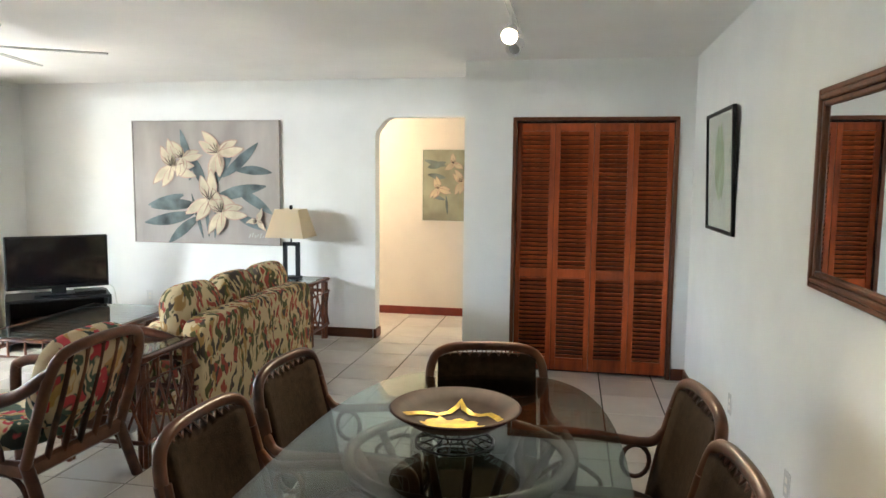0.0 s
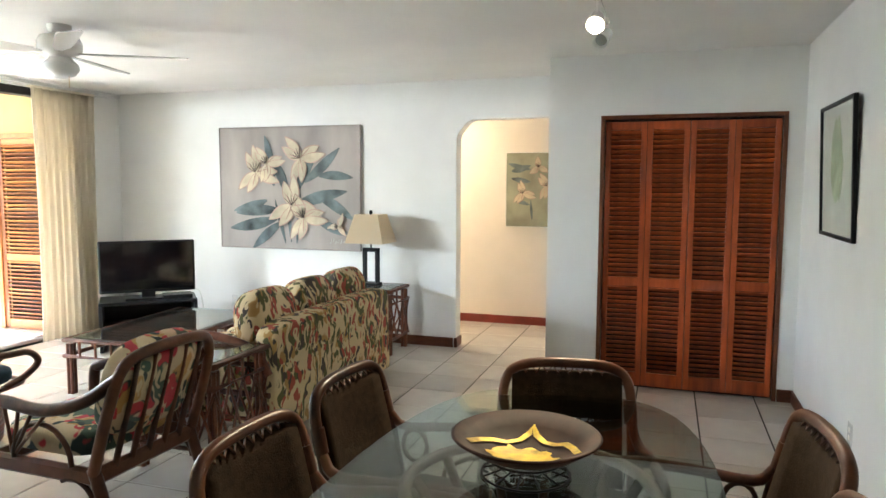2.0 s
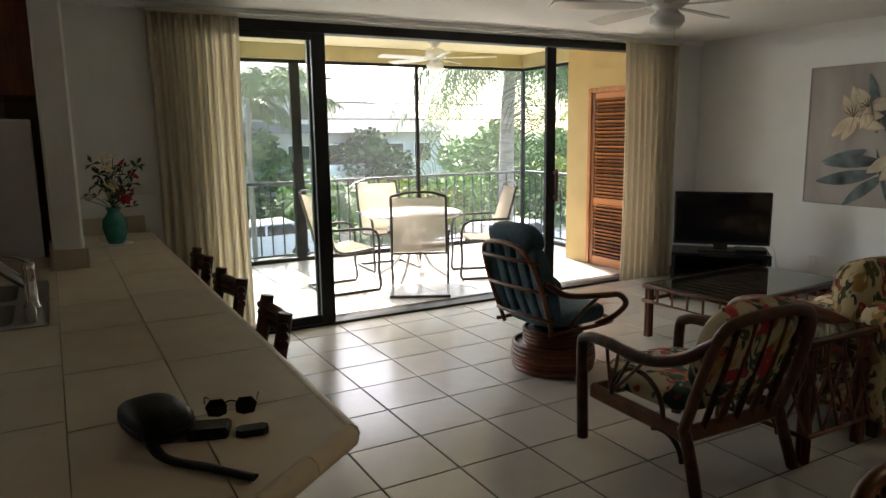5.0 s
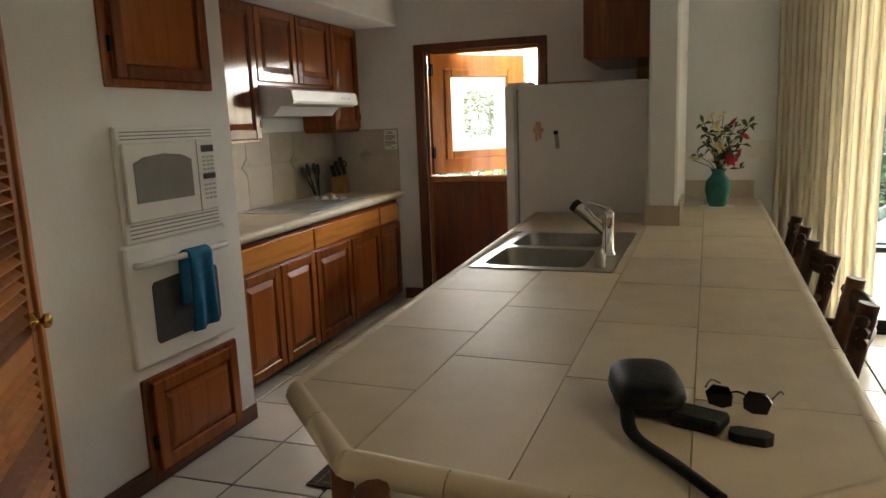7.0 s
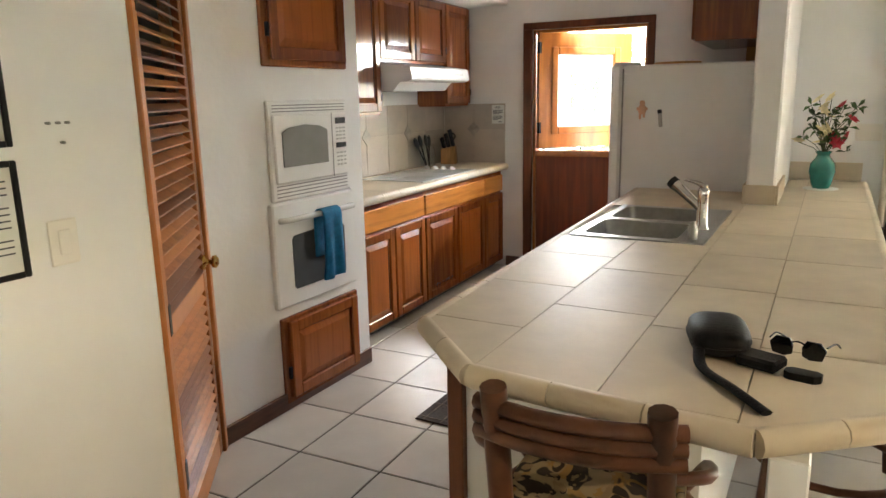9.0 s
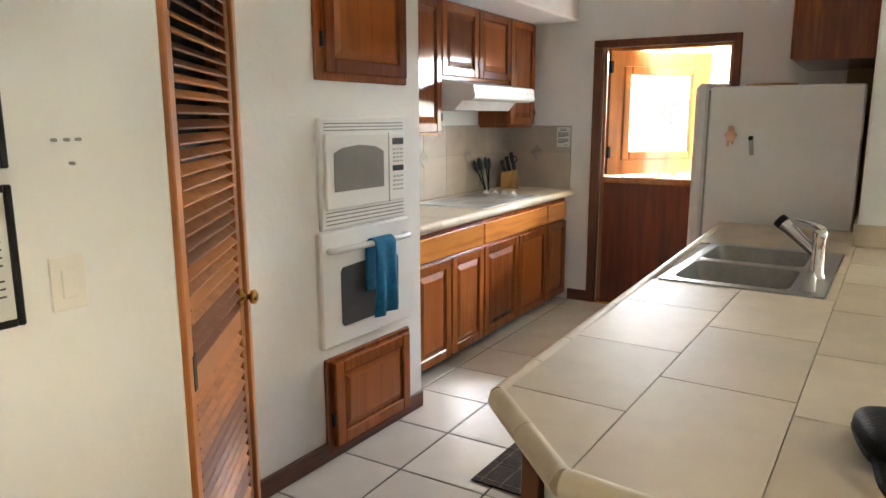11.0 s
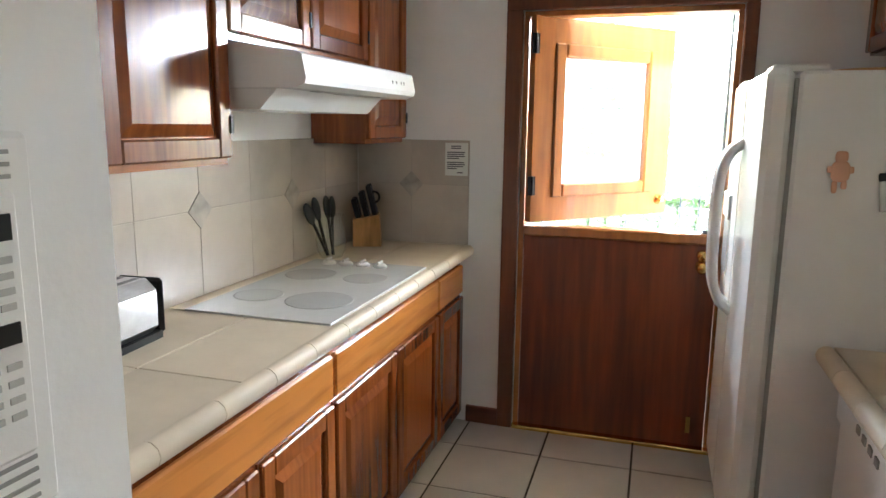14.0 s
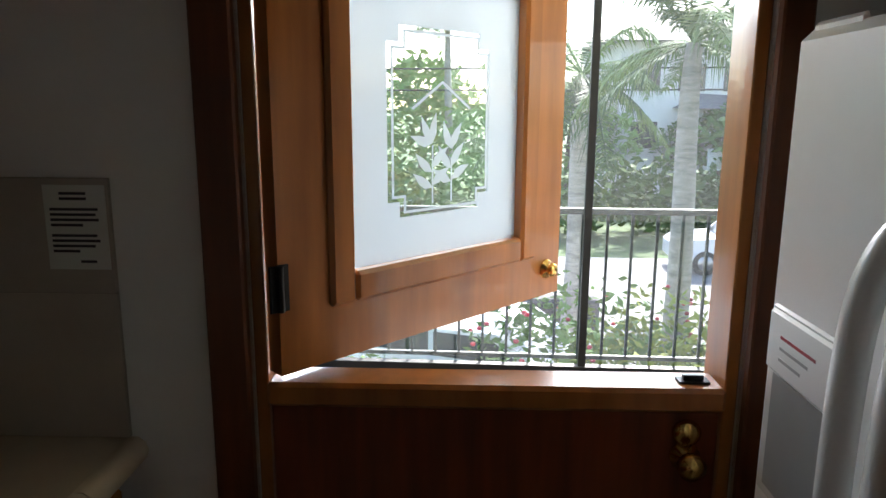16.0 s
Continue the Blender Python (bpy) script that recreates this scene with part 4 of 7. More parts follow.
# refrigerator
FX0, FX1 = -5.50, -4.57
fr = thing("refrigerator", "tall white side-by-side refrigerator with bowed handles", "refrigerator")
part("body", Shape().box(FX0, FX1, -0.36, 0.42, 0.03, 1.67, 0.01), M_APPL, fr)
part("gasket", Shape().box(FX0 + 0.01, FX1 - 0.01, -0.372, -0.359, 0.1, 1.65), M_GREY, fr)
d1 = part("freezer_door", Shape().box(FX0, -5.087, -0.445, -0.372, 0.1, 1.68, 0.018), M_APPL, fr)
d2 = part("fridge_door", Shape().box(-5.079, FX1, -0.445, -0.372, 0.1, 1.68, 0.018), M_APPL, fr)
part("kick_plate", Shape().box(FX0 + 0.01, FX1 - 0.01, -0.42, -0.36, 0.0, 0.095), M_GREY, fr)
for d, x in ((d1, -5.128), (d2, -5.038)):
    part("handle", Shape().tube(smooth_path([(x, -0.44, 0.84), (x, -0.488, 0.885), (x, -0.512, 0.97), (x, -0.518, 1.15), (x, -0.512, 1.33), (x, -0.488, 1.415), (x, -0.44, 1.46)], 5), 0.025, 10, flat=0.75), M_WHITE, d, "bowed white handle")
disp = part("dispenser", Shape().box(-5.475, -5.25, -0.449, -0.44, 0.93, 1.255, 0.006).box(-5.465, -5.26, -0.458, -0.448, 1.15, 1.25, 0.006), M_WHITE, d1)
for i_ in range(3):
    part("text_line", Shape().box(-5.42, -5.35 + 0.02 * i_, -0.4586, -0.458, 1.175 + i_ * 0.018, 1.18 + i_ * 0.018), M_PETALR if i_ == 2 else M_GREY, d1)
part("recess", Shape().box(-5.45, -5.275, -0.4505, -0.446, 0.95, 1.145), M_GREY, d1, "grey dispenser recess")
part("hinge_cover", Shape().box(FX1 - 0.16, FX1 - 0.02, -0.43, -0.28, 1.67, 1.69, 0.006), M_WHITE, fr)
part("hinge_cover", Shape().box(FX0 + 0.02, FX0 + 0.16, -0.43, -0.28, 1.67, 1.69, 0.006), M_WHITE, fr)
solo("cutting_board", Shape().lathe([(0.15, 0), (0.15, 0.02), (0.001, 0.02)], 28), M_BLOCK, "round wooden board lying on the refrigerator", "board", pose(-4.9, -0.08, 1.671))
pg = Shape().pillow(0, 0.012, -0.025, 0.025, -0.03, 0.03, 4).pillow(0, 0.012, -0.017, 0.017, 0.025, 0.058, 4).pillow(0, 0.01, -0.035, -0.018, -0.005, 0.015, 3).pillow(0, 0.01, 0.018, 0.035, -0.005, 0.015, 3).pillow(0, 0.01, -0.02, -0.004, -0.062, -0.025, 3).pillow(0, 0.01, 0.004, 0.02, -0.05, -0.025, 3)
solo("fridge_magnet", pg, M_PINK, "pink animal-shaped magnet on the refrigerator side", "magnet", pose(FX1, -0.235, 1.39))
bo = thing("bottle_opener", "small steel bottle opener hung on the refrigerator side", "bottle opener", pose(FX1, -0.12, 1.33, 6))
part("handle", Shape().box(0, 0.01, -0.012, 0.012, -0.05, 0.05, 0.004), M_STEEL, bo)
part("end", Shape().box(0, 0.012, -0.013, 0.013, 0.035, 0.06, 0.004), M_BLACK, bo)
uc = thing("fridge_cabinet", "dark red-brown wooden cabinet above the refrigerator", "cabinet")
part("carcass", Shape().box(XK, -4.6, 0.06, 0.5, 1.80, ZC), M_WOOD, uc)
raised_door(uc, "door", -5.1, -4.606, 1.81, ZC - 0.02, 0.06, -1)
raised_door(uc, "door", -5.62, -5.104, 1.81, ZC - 0.02, 0.06, -1)

# kitchen half door
LEAF_ANGLE = 47.5
kd = tagged(thing("door_1", "wooden half door to the lanai, upper leaf swung open", "door", kind="structure"), kind="structure")
fm = Shape()
for y0, y1 in ((-1.435, -1.36), (-0.42, -0.365)):
    fm.box(XK - 0.02, XK + 0.022, y0, y1, 0, 2.025, 0.004)
fm.box(XK - 0.02, XK + 0.022, -1.435, -0.365, 2.025, 2.08, 0.004)
part("door_frame", fm, M_FRAMEWOOD, kd)
part("door_jamb", Shape().box(XK - 0.14, XK - 0.021, -1.36, -1.335, 0, 2.0, 0.003).box(XK - 0.14, XK - 0.021, -0.445, -0.42, 0, 2.0, 0.003).box(XK - 0.14, XK - 0.021, -1.36, -0.42, 2.0, 2.024, 0.003), M_TEAK, kd)
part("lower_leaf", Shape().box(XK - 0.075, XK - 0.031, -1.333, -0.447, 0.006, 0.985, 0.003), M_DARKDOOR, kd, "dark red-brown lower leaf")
part("ledge", Shape().box(XK - 0.10, XK - 0.002, -1.335, -0.445, 0.985, 1.035, 0.008), M_TEAK, kd, "orange-brown ledge")
part("threshold", Shape().box(XK - 0.03, XK + 0.02, -1.36, -0.42, -0.003, 0.018, 0.004), M_BRASS, kd, "brass threshold strip")
kn = part("door_knob", Shape().lathe([(0.03, 0), (0.03, 0.006), (0.012, 0.012), (0.012, 0.03), (0.026, 0.038), (0.027, 0.055), (0.012, 0.064), (0.001, 0.065)], 18), M_BRASS, kd, at=pose(XK - 0.03, -0.51, 0.885, 0, 90, 0))
part("deadbolt", Shape().lathe([(0.028, 0), (0.028, 0.008), (0.018, 0.016), (0.001, 0.017)], 18), M_BRASS, kd, at=pose(XK - 0.03, -0.51, 0.935, 0, 90, 0))
part("bolt_plate", Shape().box(XK - 0.06, XK - 0.03, -0.53, -0.47, 1.035, 1.04).box(XK - 0.05, XK - 0.04, -0.52, -0.48, 1.04, 1.05), M_BLACK, kd)
part("floor_bolt", Shape().box(XK - 0.03, XK - 0.022, -0.53, -0.51, 0.08, 0.16), M_BRASS, kd)
LEAF = pose(XK - 0.002, -1.302, 1.05, 0, 0, 90 + LEAF_ANGLE)
LW, LH, LT = 0.915, 0.955, 0.042
lf = part("upper_leaf", Shape().box(0, 0.13, 0, LT, 0, LH).box(LW - 0.13, LW, 0, LT, 0, LH).box(0.13, LW - 0.13, 0, LT, 0, 0.13).box(0.13, LW - 0.13, 0, LT, LH - 0.13, LH), M_TEAK, kd, "orange-brown upper leaf", at=LEAF)
mo = Shape()
for a in ((0.118, 0.182, 0.115, LH - 0.115), (LW - 0.182, LW - 0.118, 0.115, LH - 0.115), (0.182, LW - 0.182, 0.115, 0.179), (0.182, LW - 0.182, LH - 0.179, LH - 0.115)):
    mo.box(a[0], a[1], -0.012, LT + 0.012, a[2], a[3], 0.008)
part("moulding", mo, M_TEAK, lf)
GX0, GX1, GZ0, GZ1 = 0.182, LW - 0.182, 0.179, LH - 0.179
cx, cz = (GX0 + GX1) / 2, (GZ0 + GZ1) / 2
# etched pane with a clear stepped window in the middle
W2, H2, ST = 0.165, 0.205, 0.035
et = Shape()
et.box(GX0, cx - W2, LT / 2 - 0.003, LT / 2 + 0.003, GZ0, GZ1).box(cx + W2, GX1, LT / 2 - 0.003, LT / 2 + 0.003, GZ0, GZ1)
et.box(cx - W2, cx + W2, LT / 2 - 0.003, LT / 2 + 0.003, GZ0, cz - H2).box(cx - W2, cx + W2, LT / 2 - 0.003, LT / 2 + 0.003, cz + H2, GZ1)
for sx in (-1, 1):
    for sz in (-1, 1):
        et.box(cx + sx * W2, cx + sx * (W2 - ST), LT / 2 - 0.003, LT / 2 + 0.003, cz + sz * H2, cz + sz * (H2 - ST))
pane = part("pane", et, M_FROST, lf, "white etched glass border")
cl = Shape().box(cx - W2, cx + W2, LT / 2 - 0.001, LT / 2 + 0.001, cz - H2 + ST, cz + H2 - ST)
cl.box(cx - W2 + ST, cx + W2 - ST, LT / 2 - 0.001, LT / 2 + 0.001, cz - H2, cz - H2 + ST).box(cx - W2 + ST, cx + W2 - ST, LT / 2 - 0.001, LT / 2 + 0.001, cz + H2 - ST, cz + H2)
clear = part("pane", cl, M_GLASS, lf, "clear stepped glass")
clear.visible_shadow = False
pane.visible_shadow = False
ln = Shape()
yb = LT / 2 - 0.007
st = lambda w, h, s: [(cx - w, cz - h + s), (cx - w, cz + h - s), (cx - w + s, cz + h - s), (cx - w + s, cz + h), (cx + w - s, cz + h), (cx + w - s, cz + h - s), (cx + w, cz + h - s), (cx + w, cz - h + s), (cx + w - s, cz - h + s), (cx + w - s, cz - h), (cx - w + s, cz - h), (cx - w + s, cz - h + s)]
for w, h in ((W2 - 0.012, H2 - 0.012),):
    P = st(w, h, ST)
    for i in range(len(P)):
        a, b = P[i], P[(i + 1) % len(P)]
        ln.box(min(a[0], b[0]) - 0.003, max(a[0], b[0]) + 0.003, yb, yb + 0.001, min(a[1], b[1]) - 0.003, max(a[1], b[1]) + 0.003)
ln.box(-0.11, 0.0, yb, yb + 0.001, -0.003, 0.003, m=pose(cx, 0, cz + 0.09, 0, -32, 0)).box(0.0, 0.11, yb, yb + 0.001, -0.003, 0.003, m=pose(cx, 0, cz + 0.09, 0, 32, 0))


def leaf_shape(sh, x, z, ang, L, w):
    pts = [(0, 0), (L * 0.3, w), (L * 0.6, w * 0.9), (L, 0), (L * 0.6, -w * 0.5), (L * 0.3, -w * 0.6)]
    a = radians(ang)
    vs = [(x + u * math.cos(a) - v * math.sin(a), yb + 0.001, z + u * math.sin(a) + v * math.cos(a)) for u, v in pts]
    sh.raw(vs, [tuple(range(6))])


for bx_, tall, leaves in ((cx - 0.032, 0.13, ((-0.145, 150), (-0.14, 35), (-0.11, 140), (-0.10, 42), (-0.045, 165), (-0.045, 120), (-0.045, 80))), (cx + 0.03, 0.10, ((-0.135, 152), (-0.13, 28), (-0.105, 128), (-0.10, 52), (-0.06, 112), (-0.06, 60)))):
    ln.box(bx_ - 0.002, bx_ + 0.002, yb, yb + 0.001, cz - 0.18, cz - 0.18 + tall)
    for dz, an in leaves:
        leaf_shape(ln, bx_, cz + dz, an, 0.07, 0.014)
part("etched_flower", ln, M_FROST, lf, "white etched flowers and border lines").visible_shadow = False
part("knob", Shape().lathe([(0.027, 0), (0.027, 0.006), (0.012, 0.012), (0.02, 0.025), (0.012, 0.034), (0.001, 0.035)], 16), M_BRASS, lf, at=pose(LW - 0.06, 0, 0.075, 90, 0, 0))
for z in (0.13, LH - 0.17):
    part("hinge", Shape().box(-0.02, 0.02, -0.006, 0.0, z, z + 0.09).tube([(0, -0.008, z), (0, -0.008, z + 0.09)], 0.007, 8), M_BLACK, lf)

solo("kitchen_mat", Shape().box(-4.48, -2.60, -0.74, -0.30, 0.0, 0.008, 0.003), M_MAT, "dark brown checked woven mat on the kitchen floor", "mat")


# ---- louvred doors ----
def louvre_panel(parent, w, h, material, at, mid=0.42, pitch=0.034, label=""):
    """A louvred leaf in its own x-z plane: stiles, three rails and single slanted slats."""
    ST_ = 0.04 if w < 0.4 else 0.05
    p = part("panel", Shape().box(0, ST_, -0.014, 0.014, 0, h, 0.003).box(w - ST_, w, -0.014, 0.014, 0, h, 0.003), material, parent, label, at)
    zm = h * mid
    part("rail", Shape().box(ST_, w - ST_, -0.013, 0.013, 0, 0.10, 0.002).box(ST_, w - ST_, -0.013, 0.013, zm - 0.035, zm + 0.035, 0.002).box(ST_, w - ST_, -0.013, 0.013, h - 0.06, h, 0.002), material, p)
    me = Shape().box(ST_ - 0.002, w - ST_ + 0.002, -0.021, 0.021, -0.0035, 0.0035, 0.002).mesh("slat", material)
    for z0, z1 in ((0.10, zm - 0.035), (zm + 0.035, h - 0.06)):
        n = int((z1 - z0) / pitch)
        for i in range(n):
            part("slat", me, None, p, at=pose(0, 0, z0 + (i + 0.5) * (z1 - z0) / n, -36, 0, 0))
    return p


cd = tagged(thing("door_2", "closed four-panel louvred bifold closet door of red-brown wood", "door"), kind="structure")
part("door_frame", Shape().box(-0.185, -0.155, YC - 0.012, YC + 0.1, 0, 2.0, 0.003).box(1.04, 1.07, YC - 0.012, YC + 0.1, 0, 2.0, 0.003).box(-0.185, 1.07, YC - 0.012, YC + 0.1, 2.0, 2.03, 0.003), M_FRAMEWOOD, cd)
cw = (1.195 - 0.006) / 4
for i in range(4):
    a = 2.5 if i % 2 == 0 else -2.5
    x = -0.152 + i * (cw + 0.001)
    y = YC + 0.03 + (0 if i % 2 == 0 else cw * math.sin(radians(2.5)))
    louvre_panel(cd, cw - 0.003, 1.965, M_CLOSET, pose(x, y, 0.02, 0, 0, a), mid=0.40)
# black sheet standing in for the closet's darkness between the slats
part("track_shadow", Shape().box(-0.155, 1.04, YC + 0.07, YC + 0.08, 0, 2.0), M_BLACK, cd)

pd = tagged(thing("door_3", "closed louvred pantry door of reddish wood with a brass knob", "door", DM), kind="structure")
part("door_frame", Shape().box(0.0, 0.05, -0.1, 0.016, 0, 2.05, 0.004).box(0.77, 0.82, -0.1, 0.016, 0, 2.05, 0.004).box(0, 0.82, -0.1, 0.016, 2.05, 2.1, 0.004), M_PANTRY, pd)
louvre_panel(pd, 0.714, 2.03, M_PANTRY, pose(0.053, -0.014, 0.01), mid=0.38, pitch=0.04)
part("knob", Shape().lathe([(0.03, 0), (0.03, 0.006), (0.011, 0.012), (0.011, 0.03), (0.024, 0.036), (0.027, 0.05), (0.015, 0.06), (0.001, 0.061)], 18), M_BRASS, pd, at=pose(0.085, 0.0, 0.86, -90, 0, 0))
for z in (0.25, 0.78, 1.75):
    part("hinge", Shape().box(0.755, 0.785, 0.0, 0.018, z, z + 0.1, 0.002), M_BLACK, pd)
# added black sheet paints the pantry's shade behind the louvres
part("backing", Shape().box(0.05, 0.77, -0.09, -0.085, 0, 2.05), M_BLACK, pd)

sw = thing("light_switch", "ivory rocker light switch on the wall", "light switch", pose(-1.072, -0.853, 1.145))
part("plate", Shape().box(-0.04, 0.04, 0, 0.006, -0.06, 0.06, 0.003), M_SWITCH, sw)
part("rocker", Shape().box(-0.017, 0.017, 0.006, 0.011, -0.033, 0.033, 0.002), M_SWITCH, sw)
for z0, z1, lab in ((1.078, 1.366, "black-framed printed notice"), (1.398, 1.687, "black-framed printed certificate")):
    f = thing("framed_notice", lab + " hung on the wall", "picture frame")
    part("frame", Shape().box(-0.972, -0.957, -0.853, -0.835, z0, z1, 0.003).box(-0.719, -0.704, -0.853, -0.835, z0, z1, 0.003).box(-0.957, -0.719, -0.853, -0.835, z0, z0 + 0.015, 0.003).box(-0.957, -0.719, -0.853, -0.835, z1 - 0.015, z1, 0.003), M_BLACK, f)
    part("sheet", Shape().box(-0.957, -0.719, -0.851, -0.843, z0 + 0.015, z1 - 0.015), M_PAPER, f)
    for i in range(12):
        if i not in (3, 8):
            part("text_line", Shape().box(-0.942, -0.942 + 0.12 + 0.07 * ((i * 7) % 3) / 2, -0.843, -0.8425, z1 - 0.05 - i * 0.016, z1 - 0.046 - i * 0.016), M_INK, f)
for x, z in ((-1.071, 1.45), (-1.098, 1.45), (-1.123, 1.45), (-1.105, 1.40)):
    solo("wall_nail", Shape().lathe([(0.004, 0), (0.004, 0.012), (0.001, 0.013)], 8).box(-0.005, 0.005, -0.003, 0.003, 0, 0.004), M_GREY, "small grey nail stuck in the white wall", "nail", pose(x, -0.853, z, -90, 0, 0), "nails in the wall")

# ---- bar stools ----
def bar_stool(at):
    t = thing("bar_stool", "dark wooden bar stool with a curved back and patterned seat", "stool", at, "bar stools")
    part("seat_cushion", Shape().pillow(-0.19, 0.19, -0.18, 0.18, 0.60, 0.66, 6), M_SEAT, t, "palm-patterned seat cushion")
    part("seat_frame", Shape().tube(arc((0, 0, 0.60), 0.2, 0, 345, 20, "xy", 0.19), 0.018, 8, closed=True), M_RATTAN, t)
    for x, y in ((-0.16, 0.15), (0.16, 0.15)):
        part("leg", Shape().tube([(x * 1.25, y * 1.25, 0), (x, y, 0.6)], 0.02, 8), M_RATTAN, t)
    for s in (-1, 1):
        part("leg", Shape().tube([(s * 0.2, -0.22, 0), (s * 0.16, -0.18, 0.6), (s * 0.158, -0.245, 0.945)], [0.022, 0.026, 0.027], 10), M_RATTAN, t)
    part("foot_ring", Shape().tube(arc((0, 0, 0.24), 0.235, 0, 345, 20, "xy", 0.235), 0.014, 8, closed=True), M_RATTAN, t)
    for z in (0.872,):
        pts = [(x, -0.235 - 0.03 * (1 - (x / 0.17) ** 2), z) for x in (-0.2, -0.1, 0, 0.1, 0.2)]
        sh = Shape()
        for dz in (-0.03, 0, 0.03):
            sh.tube(smooth_path([(x, y, zz + dz) for x, y, zz in pts], 3), 0.0175, 8)
        part("back_rail", sh, M_RATTAN, t)
    for s in (-1, 1):
        part("brace", Shape().tube(smooth_path([(s * 0.157, -0.22, 0.80), (s * 0.235, -0.12, 0.77), (s * 0.225, 0.05, 0.70), (s * 0.18, 0.10, 0.61)], 4), 0.014, 8), M_RATTAN, t)
    return t


M_SEAT = floral("palm_seat_cloth", (0.40, 0.30, 0.17), (0.04, 0.028, 0.02), (0.03, 0.02, 0.015), (0.32, 0.22, 0.12), 22.0)
st0 = bar_stool(pose(-1.395, 0.485, 0, 0, 0, 95))
for x, y, a in ((-2.57, 0.97, 176), (-3.22, 0.96, 184), (-3.92, 0.96, 180)):
    copy_thing(st0, pose(x, y, 0, 0, 0, a))

# ---- things on the counters ----
case = thing("belt_pouch", "black leather zip pouch with a wrist strap lying on the counter", "pouch", pose(-1.685, 0.685, 0.896, 0, 0, 14))
part("body", Shape().pillow(-0.105, 0.105, -0.068, 0.068, 0, 0.07, 10, 3.2), M_LEATHER, case)
part("zip", Shape().tube([(0.106 * math.cos(t) * (abs(math.cos(t)) ** -0.25 if abs(math.cos(t)) > .02 else 1), 0.069 * math.sin(t) * (abs(math.sin(t)) ** -0.25 if abs(math.sin(t)) > .02 else 1), 0.033) for t in [2 * math.pi * i / 28 for i in range(28)]], 0.003, 6, closed=True), M_BLACK, case)
part("strap", Shape().tube(smooth_path([(0.08, -0.05, 0.03), (0.17, -0.05, 0.012), (0.27, 0.0, 0.009), (0.375, 0.045, 0.009)], 5), 0.013, 8, flat=0.45), M_LEATHER, case)
part("emblem", Shape().box(0.03, 0.05, 0.01, 0.03, 0.063, 0.0668), M_GREY, case)
wl = solo("wallet", Shape().box(-0.045, 0.045, -0.033, 0.033, 0, 0.026, 0.006), M_LEATHER, "black leather wallet beside the pouch", "wallet", pose(-1.603, 0.787, 0.896, 0, 0, 70))
solo("key_case", Shape().prism([(-0.045, -0.012), (-0.03, -0.024), (0.03, -0.024), (0.045, -0.008), (0.045, 0.012), (0.03, 0.024), (-0.03, 0.024), (-0.045, 0.012)], 0, 0.018), M_BLACK, "small black plastic case on the counter", "case", pose(-1.56, 0.872, 0.896, 0, 0, 80) @ Matrix.Diagonal((0.8, 0.8, 0.9, 1)))
gl = thing("sunglasses", "dark sunglasses with thin temples on the counter", "sunglasses", pose(-1.69, 0.855, 0.896, 0, 0, 75) @ Matrix.Diagonal((0.92, 0.92, 0.92, 1)))
for s in (-1, 1):
    part("lens", Shape().prism([(s * 0.012, 0.008), (s * 0.03, 0.0), (s * 0.058, 0.004), (s * 0.066, 0.03), (s * 0.052, 0.048), (s * 0.02, 0.048), (s * 0.01, 0.03)], -0.002, 0.002, Matrix(((1, 0, 0, 0), (0, 0, -1, 0), (0, 1, 0, 0), (0, 0, 0, 1)))), M_SUNGLASS, gl)
    part("temple", Shape().tube(smooth_path([(s * 0.066, 0, 0.04), (s * 0.07, 0.06, 0.035), (s * 0.066, 0.12, 0.008)], 4), 0.0022, 6), M_BLACK, gl)
part("bridge", Shape().tube(smooth_path([(-0.014, 0, 0.038), (0, -0.003, 0.043), (0.014, 0, 0.038)], 4), 0.0022, 6), M_BLACK, gl)

VX, VY = -4.855, 0.85
solo("doily", Shape().lathe([(0.1, 0), (0.1, 0.004), (0.001, 0.005)], 28), M_PAPER, "round white crocheted doily under the vase", "doily", pose(VX, VY, 0.896))
solo("vase", Shape().lathe([(0.045, 0), (0.055, 0.02), (0.075, 0.10), (0.07, 0.15), (0.04, 0.19), (0.035, 0.205), (0.048, 0.225), (0.042, 0.225), (0.03, 0.205)], 28), M_VASE, "turquoise glazed ceramic vase on a doily", "vase", pose(VX, VY, 0.901))
fl = thing("flower_bunch", "red, white and green artificial flowers in the vase", "flowers", pose(VX, VY, 1.095))
rng = random.Random(5)
stems = Shape()
heads = []
for i in range(26):
    a, r, h = rng.uniform(0, 6.28), rng.uniform(0.02, 0.17), rng.uniform(0.08, 0.36)
    tip = (r * math.cos(a), r * math.sin(a), h)
    stems.tube([(0, 0, 0), (tip[0] * 0.4, tip[1] * 0.4, h * 0.6), tip], 0.0022, 5)
    heads.append(tip)
part("stems", stems, M_LEAF, fl)


def blossom(n, L, w):
    sh = Shape()
    for k in range(n):
        t = 2 * math.pi * k / n
        c, s = math.cos(t), math.sin(t)
        pts = [(0, 0, 0), (L * 0.5, w, L * 0.35), (L, 0, L * 0.3), (L * 0.5, -w, L * 0.35)]
        sh.raw([(x * c - y * s, x * s + y * c, z) for x, y, z in pts], [(0, 1, 2, 3)])
    return sh


